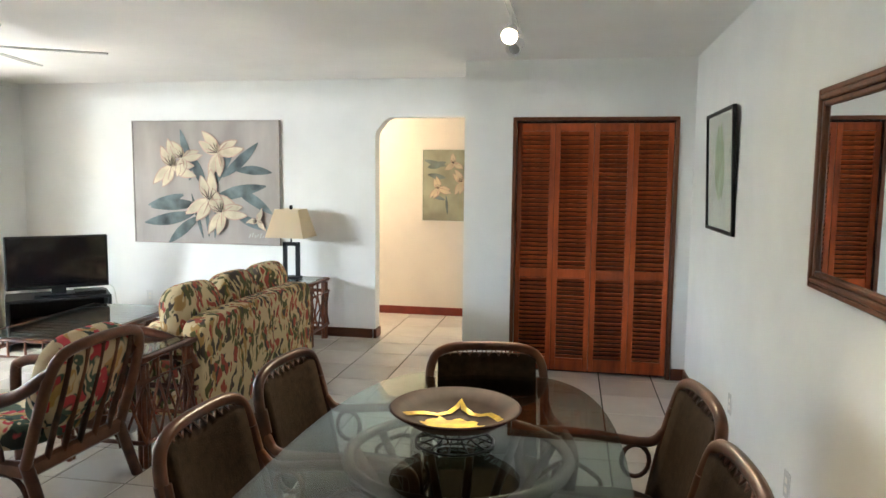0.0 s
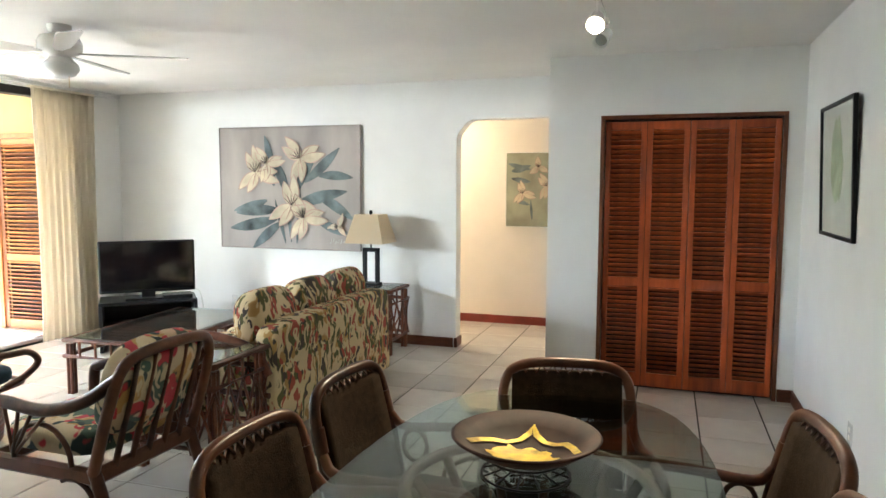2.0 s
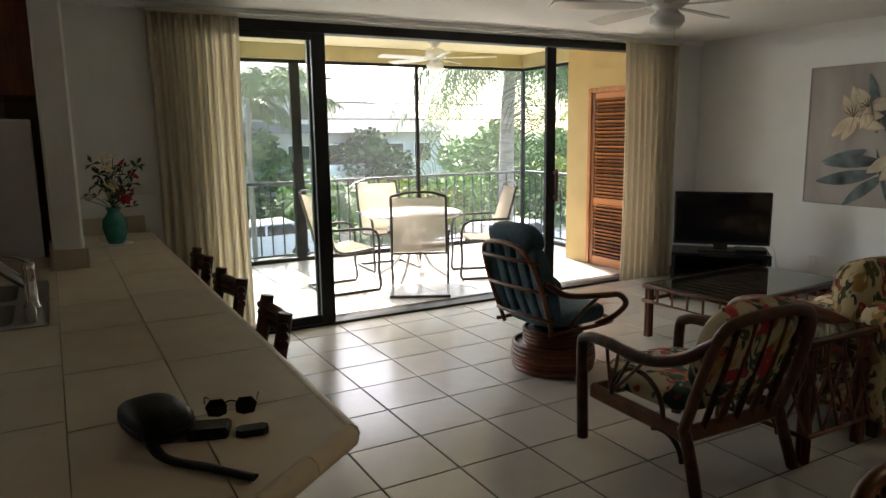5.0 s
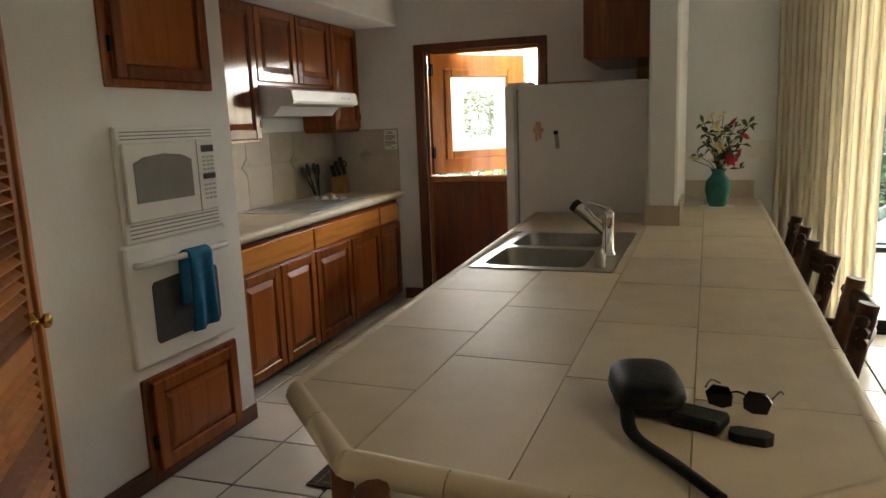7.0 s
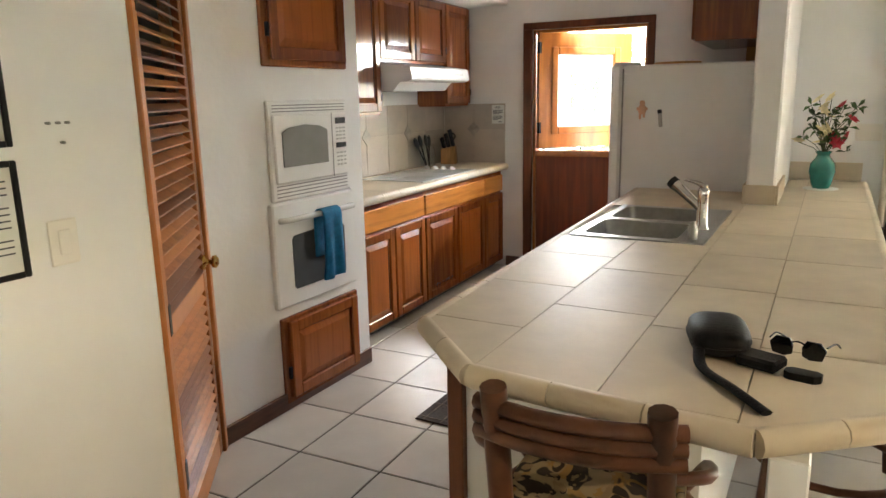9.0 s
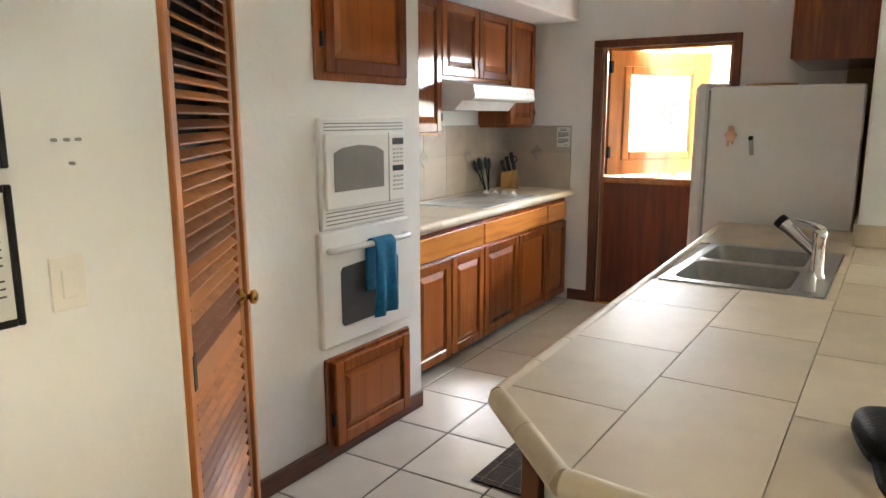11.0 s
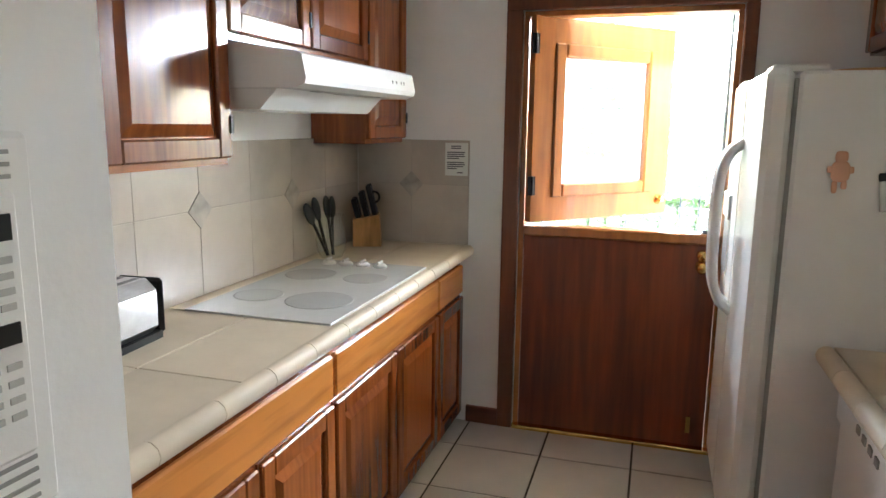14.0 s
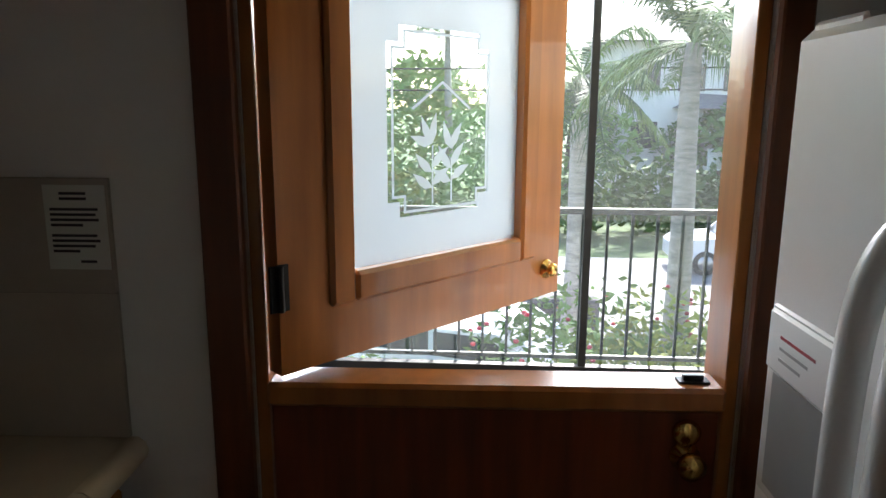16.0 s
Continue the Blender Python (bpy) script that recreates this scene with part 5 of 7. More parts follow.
mr, mw_, ml = blossom(6, 0.045, 0.014).mesh("blossom", M_PETALR), blossom(6, 0.045, 0.014).mesh("blossom", M_PETALW), blossom(3, 0.06, 0.012).mesh("leaf", M_LEAF)
for i, tip in enumerate(heads):
    red = tip[1] > 0.02 and i % 4 != 0
    part("leaf" if i % 3 == 0 else "blossom", ml if i % 3 == 0 else mr if red else mw_, None, fl, at=pose(*tip, rng.uniform(-60, 60), rng.uniform(0, 60), rng.uniform(0, 360)))
for i in range(22):
    a, r, h = rng.uniform(0, 6.28), rng.uniform(0.02, 0.13), rng.uniform(0.03, 0.25)
    part("leaf", ml, None, fl, at=pose(r * math.cos(a), r * math.sin(a), h, rng.uniform(-50, 50), rng.uniform(-50, 50), rng.uniform(0, 360)))
solo("outlet_plate", Shape().box(XW, XW + 0.006, 1.02, 1.17, 1.16, 1.27, 0.003), M_SWITCH, "ivory wall plate above the counter", "wall plate")

ut = thing("utensil_jar", "clear glass jar holding black cooking utensils", "utensil jar", pose(-5.11, -2.095, 0.921) @ Matrix.Diagonal((1.15, 1.15, 1.0, 1)))
part("jar", Shape().lathe([(0.04, 0), (0.055, 0.03), (0.06, 0.08), (0.05, 0.14), (0.045, 0.17), (0.05, 0.19)], 24), M_GLASS, ut).visible_shadow = False
for i, (x, y, lean, turn) in enumerate(((0.005, -0.01, 24, 0), (0.0, 0.01, -3, 60), (-0.012, 0.0, -17, 120), (0.008, -0.008, 9, 20))):
    u = part("utensil", Shape().tube([(0, 0, 0.01), (0, 0, 0.2)], 0.006, 8), M_BLACK, ut, at=pose(x, y, 0, 8, lean, 0))
    part("head", Shape().pillow(-0.03, 0.03, -0.007, 0.007, 0.17, 0.275, 5, 2.0), M_BLACK, u)
kb = thing("knife_block", "pale wooden knife block with black-handled knives", "knife block", pose(-5.46, -2.07, 0.921, 0, 0, 20) @ Matrix.Diagonal((1.15, 1.15, 1.2, 1)))
part("block", Shape().prism([(-0.06, 0), (0.06, 0), (0.05, 0.13), (-0.06, 0.11)], -0.05, 0.05, Matrix(((0, 0, 1, 0), (1, 0, 0, 0), (0, 1, 0, 0), (0, 0, 0, 1)))), M_BLOCK, kb)
for i in range(3):
    for j in range(3):
        part("knife_handle", Shape().box(-0.008, 0.008, -0.011, 0.011, 0, 0.09 + 0.02 * j, 0.004), M_BLACK, kb, at=pose(-0.032 + i * 0.032, -0.035 + j * 0.035, 0.105 + 0.008 * j, 14, (i - 1) * 4, 0))
part("scissors_ring", Shape().tube(arc((0.04, 0.03, 0.2), 0.022, 0, 330, 10, "yz"), 0.005, 6, closed=True), M_BLACK, kb)
to = thing("toaster", "chrome and black toaster on the kitchen counter", "toaster", pose(-3.745, -2.065, 0.921, 0, 0, 4))
part("shell", Shape().box(-0.14, 0.14, -0.075, 0.075, 0.012, 0.17, 0.03), M_STEEL, to)
part("base", Shape().box(-0.135, 0.135, -0.07, 0.07, 0, 0.02), M_BLACK, to)
part("end_cap", Shape().box(-0.155, -0.135, -0.07, 0.07, 0.01, 0.165, 0.02), M_BLACK, to)
for y in (-0.025, 0.025):
    part("slot", Shape().box(-0.1, 0.1, y - 0.01, y + 0.01, 0.168, 0.1705), M_BLACK, to)
for i in range(13):
    part("mat_stripe", Shape().box(-4.46 + i * 0.152, -4.453 + i * 0.152, -0.735, -0.305, 0.008, 0.0095), M_MATL, bpy.data.objects["kitchen_mat"])
for j in range(5):
    part("mat_stripe", Shape().box(-4.475, -2.605, -0.70 + j * 0.09, -0.693 + j * 0.09, 0.008, 0.0095), M_MATL, bpy.data.objects["kitchen_mat"])

# ---- dining ----
TX, TY = -0.035, 2.06
tb = thing("dining_table", "glass-topped dining table on a rattan pedestal", "table", pose(TX, TY, 0))
outl = []
for i in range(48):
    t = 2 * math.pi * i / 48
    c, s = math.cos(t), math.sin(t)
    outl.append((0.5 * math.copysign(abs(c) ** 0.55, c), 1.04 * math.copysign(abs(s) ** 0.8, s)))
part("glass_top", Shape().prism(outl, 0.728, 0.742), M_TABGLASS, tb, "thick clear green-edged glass").visible_shadow = False
p = part("pedestal", Shape().tube(arc((0.0, 0.24, 0.708), 0.335, 0, 352, 32, "xy", 0.335), 0.018, 8, closed=True).tube(arc((0.0, 0.24, 0.03), 0.28, 0, 352, 32, "xy", 0.28), 0.02, 8, closed=True), M_RATTAN, tb, "bent rattan pedestal")
for k in range(12):
    t = 2 * math.pi * k / 12
    c, d = math.cos(t), math.sin(t)
    part("cane", Shape().tube(smooth_path([(0.28 * c, 0.24 + 0.28 * d, 0.03), (0.13 * c, 0.24 + 0.13 * d, 0.36), (0.335 * c, 0.24 + 0.335 * d, 0.708)], 5), 0.015, 7), M_RATTAN, p)
bw = thing("bowl_stand", "dark wire stand under the decorative bowl", "bowl stand", pose(-0.047, 2.31, 0.743) @ Matrix.Diagonal((1, 1, 0.77, 1)))
part("top_ring", Shape().tube(arc((0, 0, 0.058), 0.10, 0, 345, 20, "xy", 0.10), 0.004, 6, closed=True), M_BLACK, bw)
part("foot_ring", Shape().tube(arc((0, 0, 0.004), 0.12, 0, 345, 20, "xy", 0.12), 0.004, 6, closed=True), M_BLACK, bw)
for k in range(12):
    t = 2 * math.pi * k / 12
    part("wire", Shape().tube(smooth_path([(0.12 * math.cos(t), 0.12 * math.sin(t), 0.004), (0.06 * math.cos(t), 0.06 * math.sin(t), 0.03), (0.1 * math.cos(t), 0.1 * math.sin(t), 0.058)], 4), 0.003, 5), M_BLACK, bw)
bl = thing("decorative_bowl", "wide dark lacquered bowl with gold leaf painting inside", "bowl", pose(-0.047, 2.31, 0.7895))
part("shell", Shape().lathe([(0.05, 0.0), (0.09, 0.006), (0.15, 0.028), (0.195, 0.058), (0.202, 0.064), (0.195, 0.068), (0.14, 0.038), (0.09, 0.018), (0.04, 0.011), (0.001, 0.010)], 48), M_BOWL, bl)


def bowl_z(r):
    prof = ((0.0, 0.010), (0.04, 0.011), (0.09, 0.018), (0.14, 0.038), (0.195, 0.068), (0.3, 0.1))
    for (r0, z0), (r1, z1) in zip(prof, prof[1:]):
        if r <= r1:
            return z0 + (z1 - z0) * (r - r0) / (r1 - r0)
    return 0.2


gd = Shape()
edge = [(-0.145, -0.055), (-0.125, 0.0), (-0.10, 0.03), (-0.06, 0.045), (-0.03, 0.07), (-0.01, 0.105), (-0.004, 0.135), (0.012, 0.10), (0.04, 0.07), (0.07, 0.055), (0.10, 0.05), (0.125, 0.01), (0.145, -0.06)]
sides = []
for k, (x, y) in enumerate(edge):
    p, q = edge[max(0, k - 1)], edge[min(len(edge) - 1, k + 1)]
    d = Vector((q[0] - p[0], q[1] - p[1])).normalized() * 0.009
    sides += [(x - d.y, y + d.x), (x + d.y, y - d.x)]
gd.raw([(x, y, bowl_z(math.hypot(x, y)) + 0.004) for x, y in sides], [(2 * k, 2 * k + 1, 2 * k + 3, 2 * k + 2) for k in range(len(edge) - 1)])
part("gold_outline", gd, M_GOLD, bl, "raised gold leaf outline")
gd = Shape()
rows = []
for j in range(9):
    v = -0.12 + j * 0.018
    wd = 0.10 - abs(v + 0.06) * 0.55
    rows.append([((i / 8 - 0.5) * 2 * wd + 0.008 * math.sin(j * 2.0), v + 0.012 * math.cos(i * 1.3), 0) for i in range(9)])
gd.raw([(x, y, bowl_z(math.hypot(x, y)) + 0.004) for r in rows for x, y, _ in r], [(j * 9 + i, j * 9 + i + 1, (j + 1) * 9 + i + 1, (j + 1) * 9 + i) for j in range(8) for i in range(8)], True)
part("gold_field", gd, M_GOLD, bl, "speckled gold leaf field")


def dining_chair(at):
    """Bent rattan armchair: local +y is the way it faces."""
    t = thing("dining_chair", "dark bent-rattan dining armchair with brown woven back and seat", "chair", at, "chairs round the table")
    part("seat", Shape().pillow(-0.22, 0.22, -0.20, 0.24, 0.40, 0.46, 7, 4), M_CANE, t)
    part("seat_frame", Shape().tube([(-0.23, 0.25, 0.40), (0.23, 0.25, 0.40), (0.23, -0.21, 0.40), (-0.23, -0.21, 0.40)], 0.018, 8, closed=True), M_RATTAN, t)
    hoop = smooth_path([(-0.235, -0.20, 0.40), (-0.235, -0.245, 0.62), (-0.225, -0.285, 0.79), (-0.16, -0.30, 0.852), (0, -0.31, 0.862), (0.16, -0.30, 0.852), (0.225, -0.285, 0.79), (0.235, -0.245, 0.62), (0.235, -0.20, 0.40)], 5)
    part("back_hoop", Shape().tube(hoop, 0.019, 9), M_RATTAN, t)
    bk, n, k = Shape(), 8, 8
    vs = []
    for side in (0.012, -0.012):
        for j in range(n + 1):
            z = 0.44 + 0.39 * j / n
            for i in range(k + 1):
                x = -0.2 + 0.4 * i / k
                vs.append((x, -0.215 - 0.25 * (z - 0.45) + 0.03 * (x / 0.2) ** 2 + side - 0.012, z - (0.012 if j == n and i in (0, k) else 0)))
    o = (n + 1) * (k + 1)
    fs = []
    for j in range(n):
        for i in range(k):
            a = j * (k + 1) + i
            fs += [(a, a + 1, a + k + 2, a + k + 1), (o + a, o + a + k + 1, o + a + k + 2, o + a + 1)]
    for i in range(k):
        fs += [(i, o + i, o + i + 1, i + 1), (n * (k + 1) + i, n * (k + 1) + i + 1, o + n * (k + 1) + i + 1, o + n * (k + 1) + i)]
    for j in range(n):
        a, b = j * (k + 1), (j + 1) * (k + 1)
        fs += [(a, b, o + b, o + a), (a + k, o + a + k, o + b + k, b + k)]
    bk.raw(vs, fs, True)
    part("backrest", bk, M_CANE, t, "brown woven backrest")
    part("lacing", Shape().tube([(x, -0.292 - 0.012 * (i % 2), 0.825 + 0.028 * (i % 2)) for i, x in enumerate([-0.17 + 0.02 * q for q in range(18)])], 0.004, 5), M_RATTAN, t)
    for s in (-1, 1):
        part("arm", Shape().tube(smooth_path([(s * 0.235, -0.25, 0.655), (s * 0.25, -0.19, 0.605), (s * 0.27, 0.0, 0.62), (s * 0.27, 0.19, 0.63), (s * 0.262, 0.27, 0.60), (s * 0.245, 0.26, 0.40), (s * 0.235, 0.27, 0.0)], 5), 0.018, 9), M_RATTAN, t)
        part("arm_scroll", Shape().tube([(s * 0.25, -0.15 + 0.05 * math.cos(q), 0.535 + 0.06 * math.sin(q)) for q in [2 * math.pi * i / 16 for i in range(16)]], 0.009, 7, closed=True), M_RATTAN, t)
        part("arm_scroll", Shape().tube(smooth_path([(s * 0.25, 0.24, 0.43), (s * 0.255, 0.10, 0.52), (s * 0.25, -0.02, 0.46), (s * 0.24, -0.02, 0.41)], 5), 0.009, 7), M_RATTAN, t)
        part("leg", Shape().tube([(s * 0.225, -0.20, 0.42), (s * 0.225, -0.26, 0.0)], 0.019, 8), M_RATTAN, t)
        part("wrapping", Shape().tube([(s * 0.232, -0.255, 0.66), (s * 0.228, -0.275, 0.74)], 0.024, 9), M_RATTAN, t)
        part("stretcher", Shape().tube([(s * 0.228, -0.23, 0.2), (s * 0.238, 0.265, 0.2)], 0.011, 7), M_RATTAN, t)
    return t


ch0 = dining_chair(pose(0.01, 2.77, 0, 0, 0, 190))
for x, y, a in ((-0.46, 2.66, -95), (-0.46, 2.07, -93), (0.42, 2.53, 97), (0.41, 1.96, 95)):
    copy_thing(ch0, pose(x, y, 0, 0, 0, a))

# mirror and map on the east wall
mi = thing("wall_mirror", "wall mirror in a dark red-brown ribbed wooden frame", "mirror")
MY0, MY1, MZ0, MZ1 = 2.02, 3.015, 1.165, 1.878
part("glass", Shape().box(XE - 0.022, XE - 0.012, MY0 + 0.06, MY1 - 0.06, MZ0 + 0.06, MZ1 - 0.06), M_MIRROR, mi, "mirror glass")
for i, (ins, d) in enumerate(((0.0, 0.035), (0.022, 0.042), (0.044, 0.034))):
    f = Shape()
    f.box(XE - d, XE - 0.002, MY0 + ins, MY0 + ins + 0.021, MZ0 + ins, MZ1 - ins, 0.005).box(XE - d, XE - 0.002, MY1 - ins - 0.021, MY1 - ins, MZ0 + ins, MZ1 - ins, 0.005)
    f.box(XE - d, XE - 0.002, MY0 + ins + 0.021, MY1 - ins - 0.021, MZ0 + ins, MZ0 + ins + 0.021, 0.005).box(XE - d, XE - 0.002, MY0 + ins + 0.021, MY1 - ins - 0.021, MZ1 - ins - 0.021, MZ1 - ins, 0.005)
    part("frame", f, M_FRAMEWOOD, mi)
mp_ = thing("framed_map", "pale map in a thin black frame on the wall", "picture frame", pose(XE - 0.012, 4.735, 1.605, 0, -2.0, 0))
f = Shape()
for a in ((-0.385, -0.365, -0.365, 0.365), (0.365, 0.385, -0.365, 0.365)):
    f.box(-0.022, 0, a[0], a[1], a[2], a[3], 0.002)
f.box(-0.022, 0, -0.365, 0.365, -0.365, -0.345, 0.002).box(-0.022, 0, -0.365, 0.365, 0.345, 0.365, 0.002)
part("frame", f, M_BLACK, mp_)
part("sheet", Shape().box(-0.008, -0.002, -0.366, 0.366, -0.346, 0.346), M_PAPER, mp_)
rng = random.Random(3)
land = [(0.16 * (1 + 0.35 * rng.random()) * math.cos(t) * 0.7, 0.2 * (1 + 0.35 * rng.random()) * math.sin(t)) for t in [2 * math.pi * i / 26 for i in range(26)]]
part("land", Shape().prism(land, 0, 0.0015, Matrix(((0, 0, -1, -0.008), (1, 0, 0, 0.02), (0, 1, 0, 0.05), (0, 0, 0, 1)))), M_MAPC, mp_)
pane = part("pane", Shape().box(-0.0125, -0.0115, -0.366, 0.366, -0.346, 0.346), M_PICGLASS, mp_)
pane.visible_shadow = False
for y, z in ((4.25, 0.32),):
    o = thing("power_outlet", "white wall outlet above the baseboard", "power outlet", pose(XE, y, z))
    part("plate", Shape().box(-0.006, 0, -0.036, 0.036, -0.057, 0.057, 0.002), M_WHITE, o)
    for dz in (-0.02, 0.02):
        part("socket", Shape().box(-0.008, -0.005, -0.014, 0.014, dz - 0.012, dz + 0.012, 0.002), M_SWITCH, o)
o = copy_thing(o, pose(-3.95, YN, 0.32, 0, 0, 90))
copy_thing(o, pose(XE, 3.2, 0.32))

# track lamp
tl = thing("track_light", "white ceiling track light with a lit spot and an unlit spot", "ceiling light")
part("track", Shape().box(-0.085, -0.055, 3.4, 4.75, ZC - 0.02, ZC, 0.003), M_WHITE, tl)
for (y, tgt, lit) in ((4.15, Vector((-0.1, 2.0, 0.8)), True), (4.56, Vector((-0.5, 3.4, 1.6)), False)):
    c = Vector((-0.07, y, ZC - 0.13))
    h = part("lamp_head", Shape().lathe([(0.03, -0.06), (0.035, -0.03), (0.045, 0.03), (0.048, 0.055), (0.042, 0.052), (0.036, 0.02)], 20), M_WHITE, tl, at=Matrix.Translation(c) @ (tgt - c).to_track_quat("Z", "Y").to_matrix().to_4x4())
    part("arm", Shape().tube([(c.x, c.y, ZC - 0.02), (c.x, c.y, c.z)], 0.008, 8), M_WHITE, tl)
    part("bulb", Shape().lathe([(0.034, 0.03), (0.03, 0.045), (0.001, 0.05)], 16), M_BULB if lit else M_GREY, h, "lit warm bulb" if lit else "unlit bulb")
_sp = bpy.data.lights.new("track_spot", "SPOT")
_sp.energy, _sp.color, _sp.spot_size, _sp.spot_blend, _sp.shadow_soft_size = 7, (1, 0.8, 0.5), radians(70), 0.5, 0.03
spot = new("track_spot", _sp)
spot.matrix_world = look((-0.08, 4.05, ZC - 0.15), (-0.015, 2.2, 0.8))
hl = thing("hall_ceiling_light", "warm round hallway ceiling light", "ceiling light", pose(-2.35, 7.4, ZC))
part("diffuser", Shape().lathe([(0.17, 0), (0.165, -0.04), (0.1, -0.085), (0.001, -0.1)], 24), M_HALLLAMP, hl)
part("rim", Shape().lathe([(0.18, 0), (0.18, -0.02), (0.168, -0.022), (0.168, 0)], 24), M_WHITE, hl)

# ---- living room ----
def petal(sh, x, z, ang, L, w, y, curl=0.0):
    pts = []
    a = radians(ang)
    n = 7
    left, right = [], []
    for i in range(n + 1):
        u = i / n
        wd = w * math.sin(math.pi * min(1, u * 0.93 + 0.05)) ** 0.8
        cx_ = curl * u * u
        left.append((u * L, cx_ + wd))
        right.append((u * L, cx_ - wd))
    loop = left + right[::-1]
    vs = [(x + u * math.cos(a) - v * math.sin(a), y, z + u * math.sin(a) + v * math.cos(a)) for u, v in loop]
    m = len(vs)
    sh.raw(vs + [(p[0], p[1] + 0.002, p[2]) for p in vs], [tuple(range(m)), tuple(range(2 * m - 1, m - 1, -1))] + [(i, (i + 1) % m, m + (i + 1) % m, m + i) for i in range(m)])


def flower_painting(name, label, x0, x1, z0, z1, y, canvas, frame_mat, blooms, leaves, scale):
    t = thing(name, label, "painting")
    part("canvas", Shape().box(x0 + 0.008, x1 - 0.008, y - 0.03, y, z0 + 0.008, z1 - 0.008, 0.003), canvas, t)
    f = Shape()
    f.box(x0, x0 + 0.008, y - 0.036, y, z0, z1).box(x1 - 0.008, x1, y - 0.036, y, z0, z1).box(x0 + 0.008, x1 - 0.008, y - 0.036, y, z0, z0 + 0.008).box(x0 + 0.008, x1 - 0.008, y - 0.036, y, z1 - 0.008, z1)
    part("frame", f, frame_mat, t)
    yy = y - 0.0325
    w, h = x1 - x0, z1 - z0
    for i, (u, v, ang, L, wd, cu) in enumerate(leaves):
        s = Shape()
        petal(s, x0 + u * w, z0 + v * h, ang, L * scale, wd * scale, yy - 0.0004 * i, cu * scale)
        part("painted_leaf", s, M_PTEAL, t)
    k = 0
    for u, v, ang0, L in blooms:
        for j in range(6):
            k += 1
            a = ang0 + j * 60 + (8 if j % 2 else -6)
            s = Shape()
            petal(s, x0 + u * w, z0 + v * h, a, L * scale * (1.0 if j % 2 else 0.85), 0.058 * scale * L / 0.3, yy - 0.008 - 0.0004 * k, 0.05 * scale * (1 if j % 2 else -1))
            part("painted_petal", s, M_PPINK, t)
            s = Shape()
            petal(s, x0 + u * w, z0 + v * h, a, L * scale * (0.95 if j % 2 else 0.8), 0.047 * scale * L / 0.3, yy - 0.0083 - 0.0004 * k, 0.05 * scale * (1 if j % 2 else -1))
            part("painted_petal", s, M_PYEL, t)
            s = Shape()
            petal(s, x0 + u * w, z0 + v * h, a, L * 0.55 * scale, 0.006 * scale, yy - 0.026 - 0.0003 * k)
            part("painted_vein", s, M_PYEL if j % 2 else M_PPINK, t)
        for j in range(5):
            s = Shape()
            petal(s, x0 + u * w, z0 + v * h, ang0 + 40 + j * 22, L * 0.4 * scale, 0.004 * scale, yy - 0.038 - 0.0003 * j)
            part("painted_stamen", s, M_PDARK, t)
    return t


LV = [(0.52, 0.06, 95, 0.5, 0.02, 0), (0.56, 0.05, 85, 0.5, 0.02, 0), (0.48, 0.05, 105, 0.45, 0.02, 0), (0.5, 0.45, 110, 0.42, 0.05, 0.04), (0.52, 0.42, 62, 0.52, 0.055, -0.05), (0.55, 0.36, 20, 0.58, 0.06, -0.06), (0.7, 0.45, -25, 0.46, 0.05, -0.05),
      (0.44, 0.32, 178, 0.5, 0.055, 0.05), (0.42, 0.25, 195, 0.55, 0.06, -0.04), (0.45, 0.22, 215, 0.42, 0.05, 0.03), (0.62, 0.55, 35, 0.5, 0.05, 0.05), (0.72, 0.6, 5, 0.36, 0.045, -0.05), (0.7, 0.25, -28, 0.4, 0.045, 0.04), (0.4, 0.52, 95, 0.5, 0.045, 0.05), (0.35, 0.4, 200, 0.4, 0.045, -0.03)]
flower_painting("lily_painting", "large canvas painting of cream lilies on a mauve ground", -4.075, -2.51, 0.875, 2.09, YN, M_CANVAS, M_CANVAS, [(0.28, 0.63, 20, 0.27), (0.36, 0.70, 45, 0.2), (0.60, 0.74, 50, 0.27), (0.54, 0.36, 10, 0.30), (0.62, 0.26, 35, 0.26), (0.86, 0.2, 100, 0.12)], LV, 1.0)
sg = Shape()
for i in range(7):
    sg.tube([(-2.83 + i * 0.028, YN - 0.034, 0.945 + 0.01 * (i % 2)), (-2.815 + i * 0.028, YN - 0.034, 0.975 + 0.008 * ((i + 1) % 3))], 0.0025, 4)
part("signature", sg, M_PAPER, bpy.data.objects["lily_painting"])
flower_painting("hall_painting", "framed painting of pale flowers on green in the hallway", -1.37, -0.72, 1.07, 1.87, 7.95, M_CANVAS2, M_PAPER, [(0.3, 0.45, 20, 0.2), (0.7, 0.55, 40, 0.22), (0.55, 0.8, 10, 0.16)], [(0.1, 0.75, 10, 0.3, 0.05, 0.03), (0.05, 0.85, -20, 0.35, 0.04, 0.03), (0.45, 0.1, 95, 0.3, 0.02, 0), (0.4, 0.3, 160, 0.25, 0.03, 0.02), (0.1, 0.65, -10, 0.3, 0.04, 0.0)], 0.7)

sf = thing("sofa", "two-seat sofa covered in tropical floral print cloth", "sofa", pose(-1.83, 4.87, 0, 0, 0, 90))
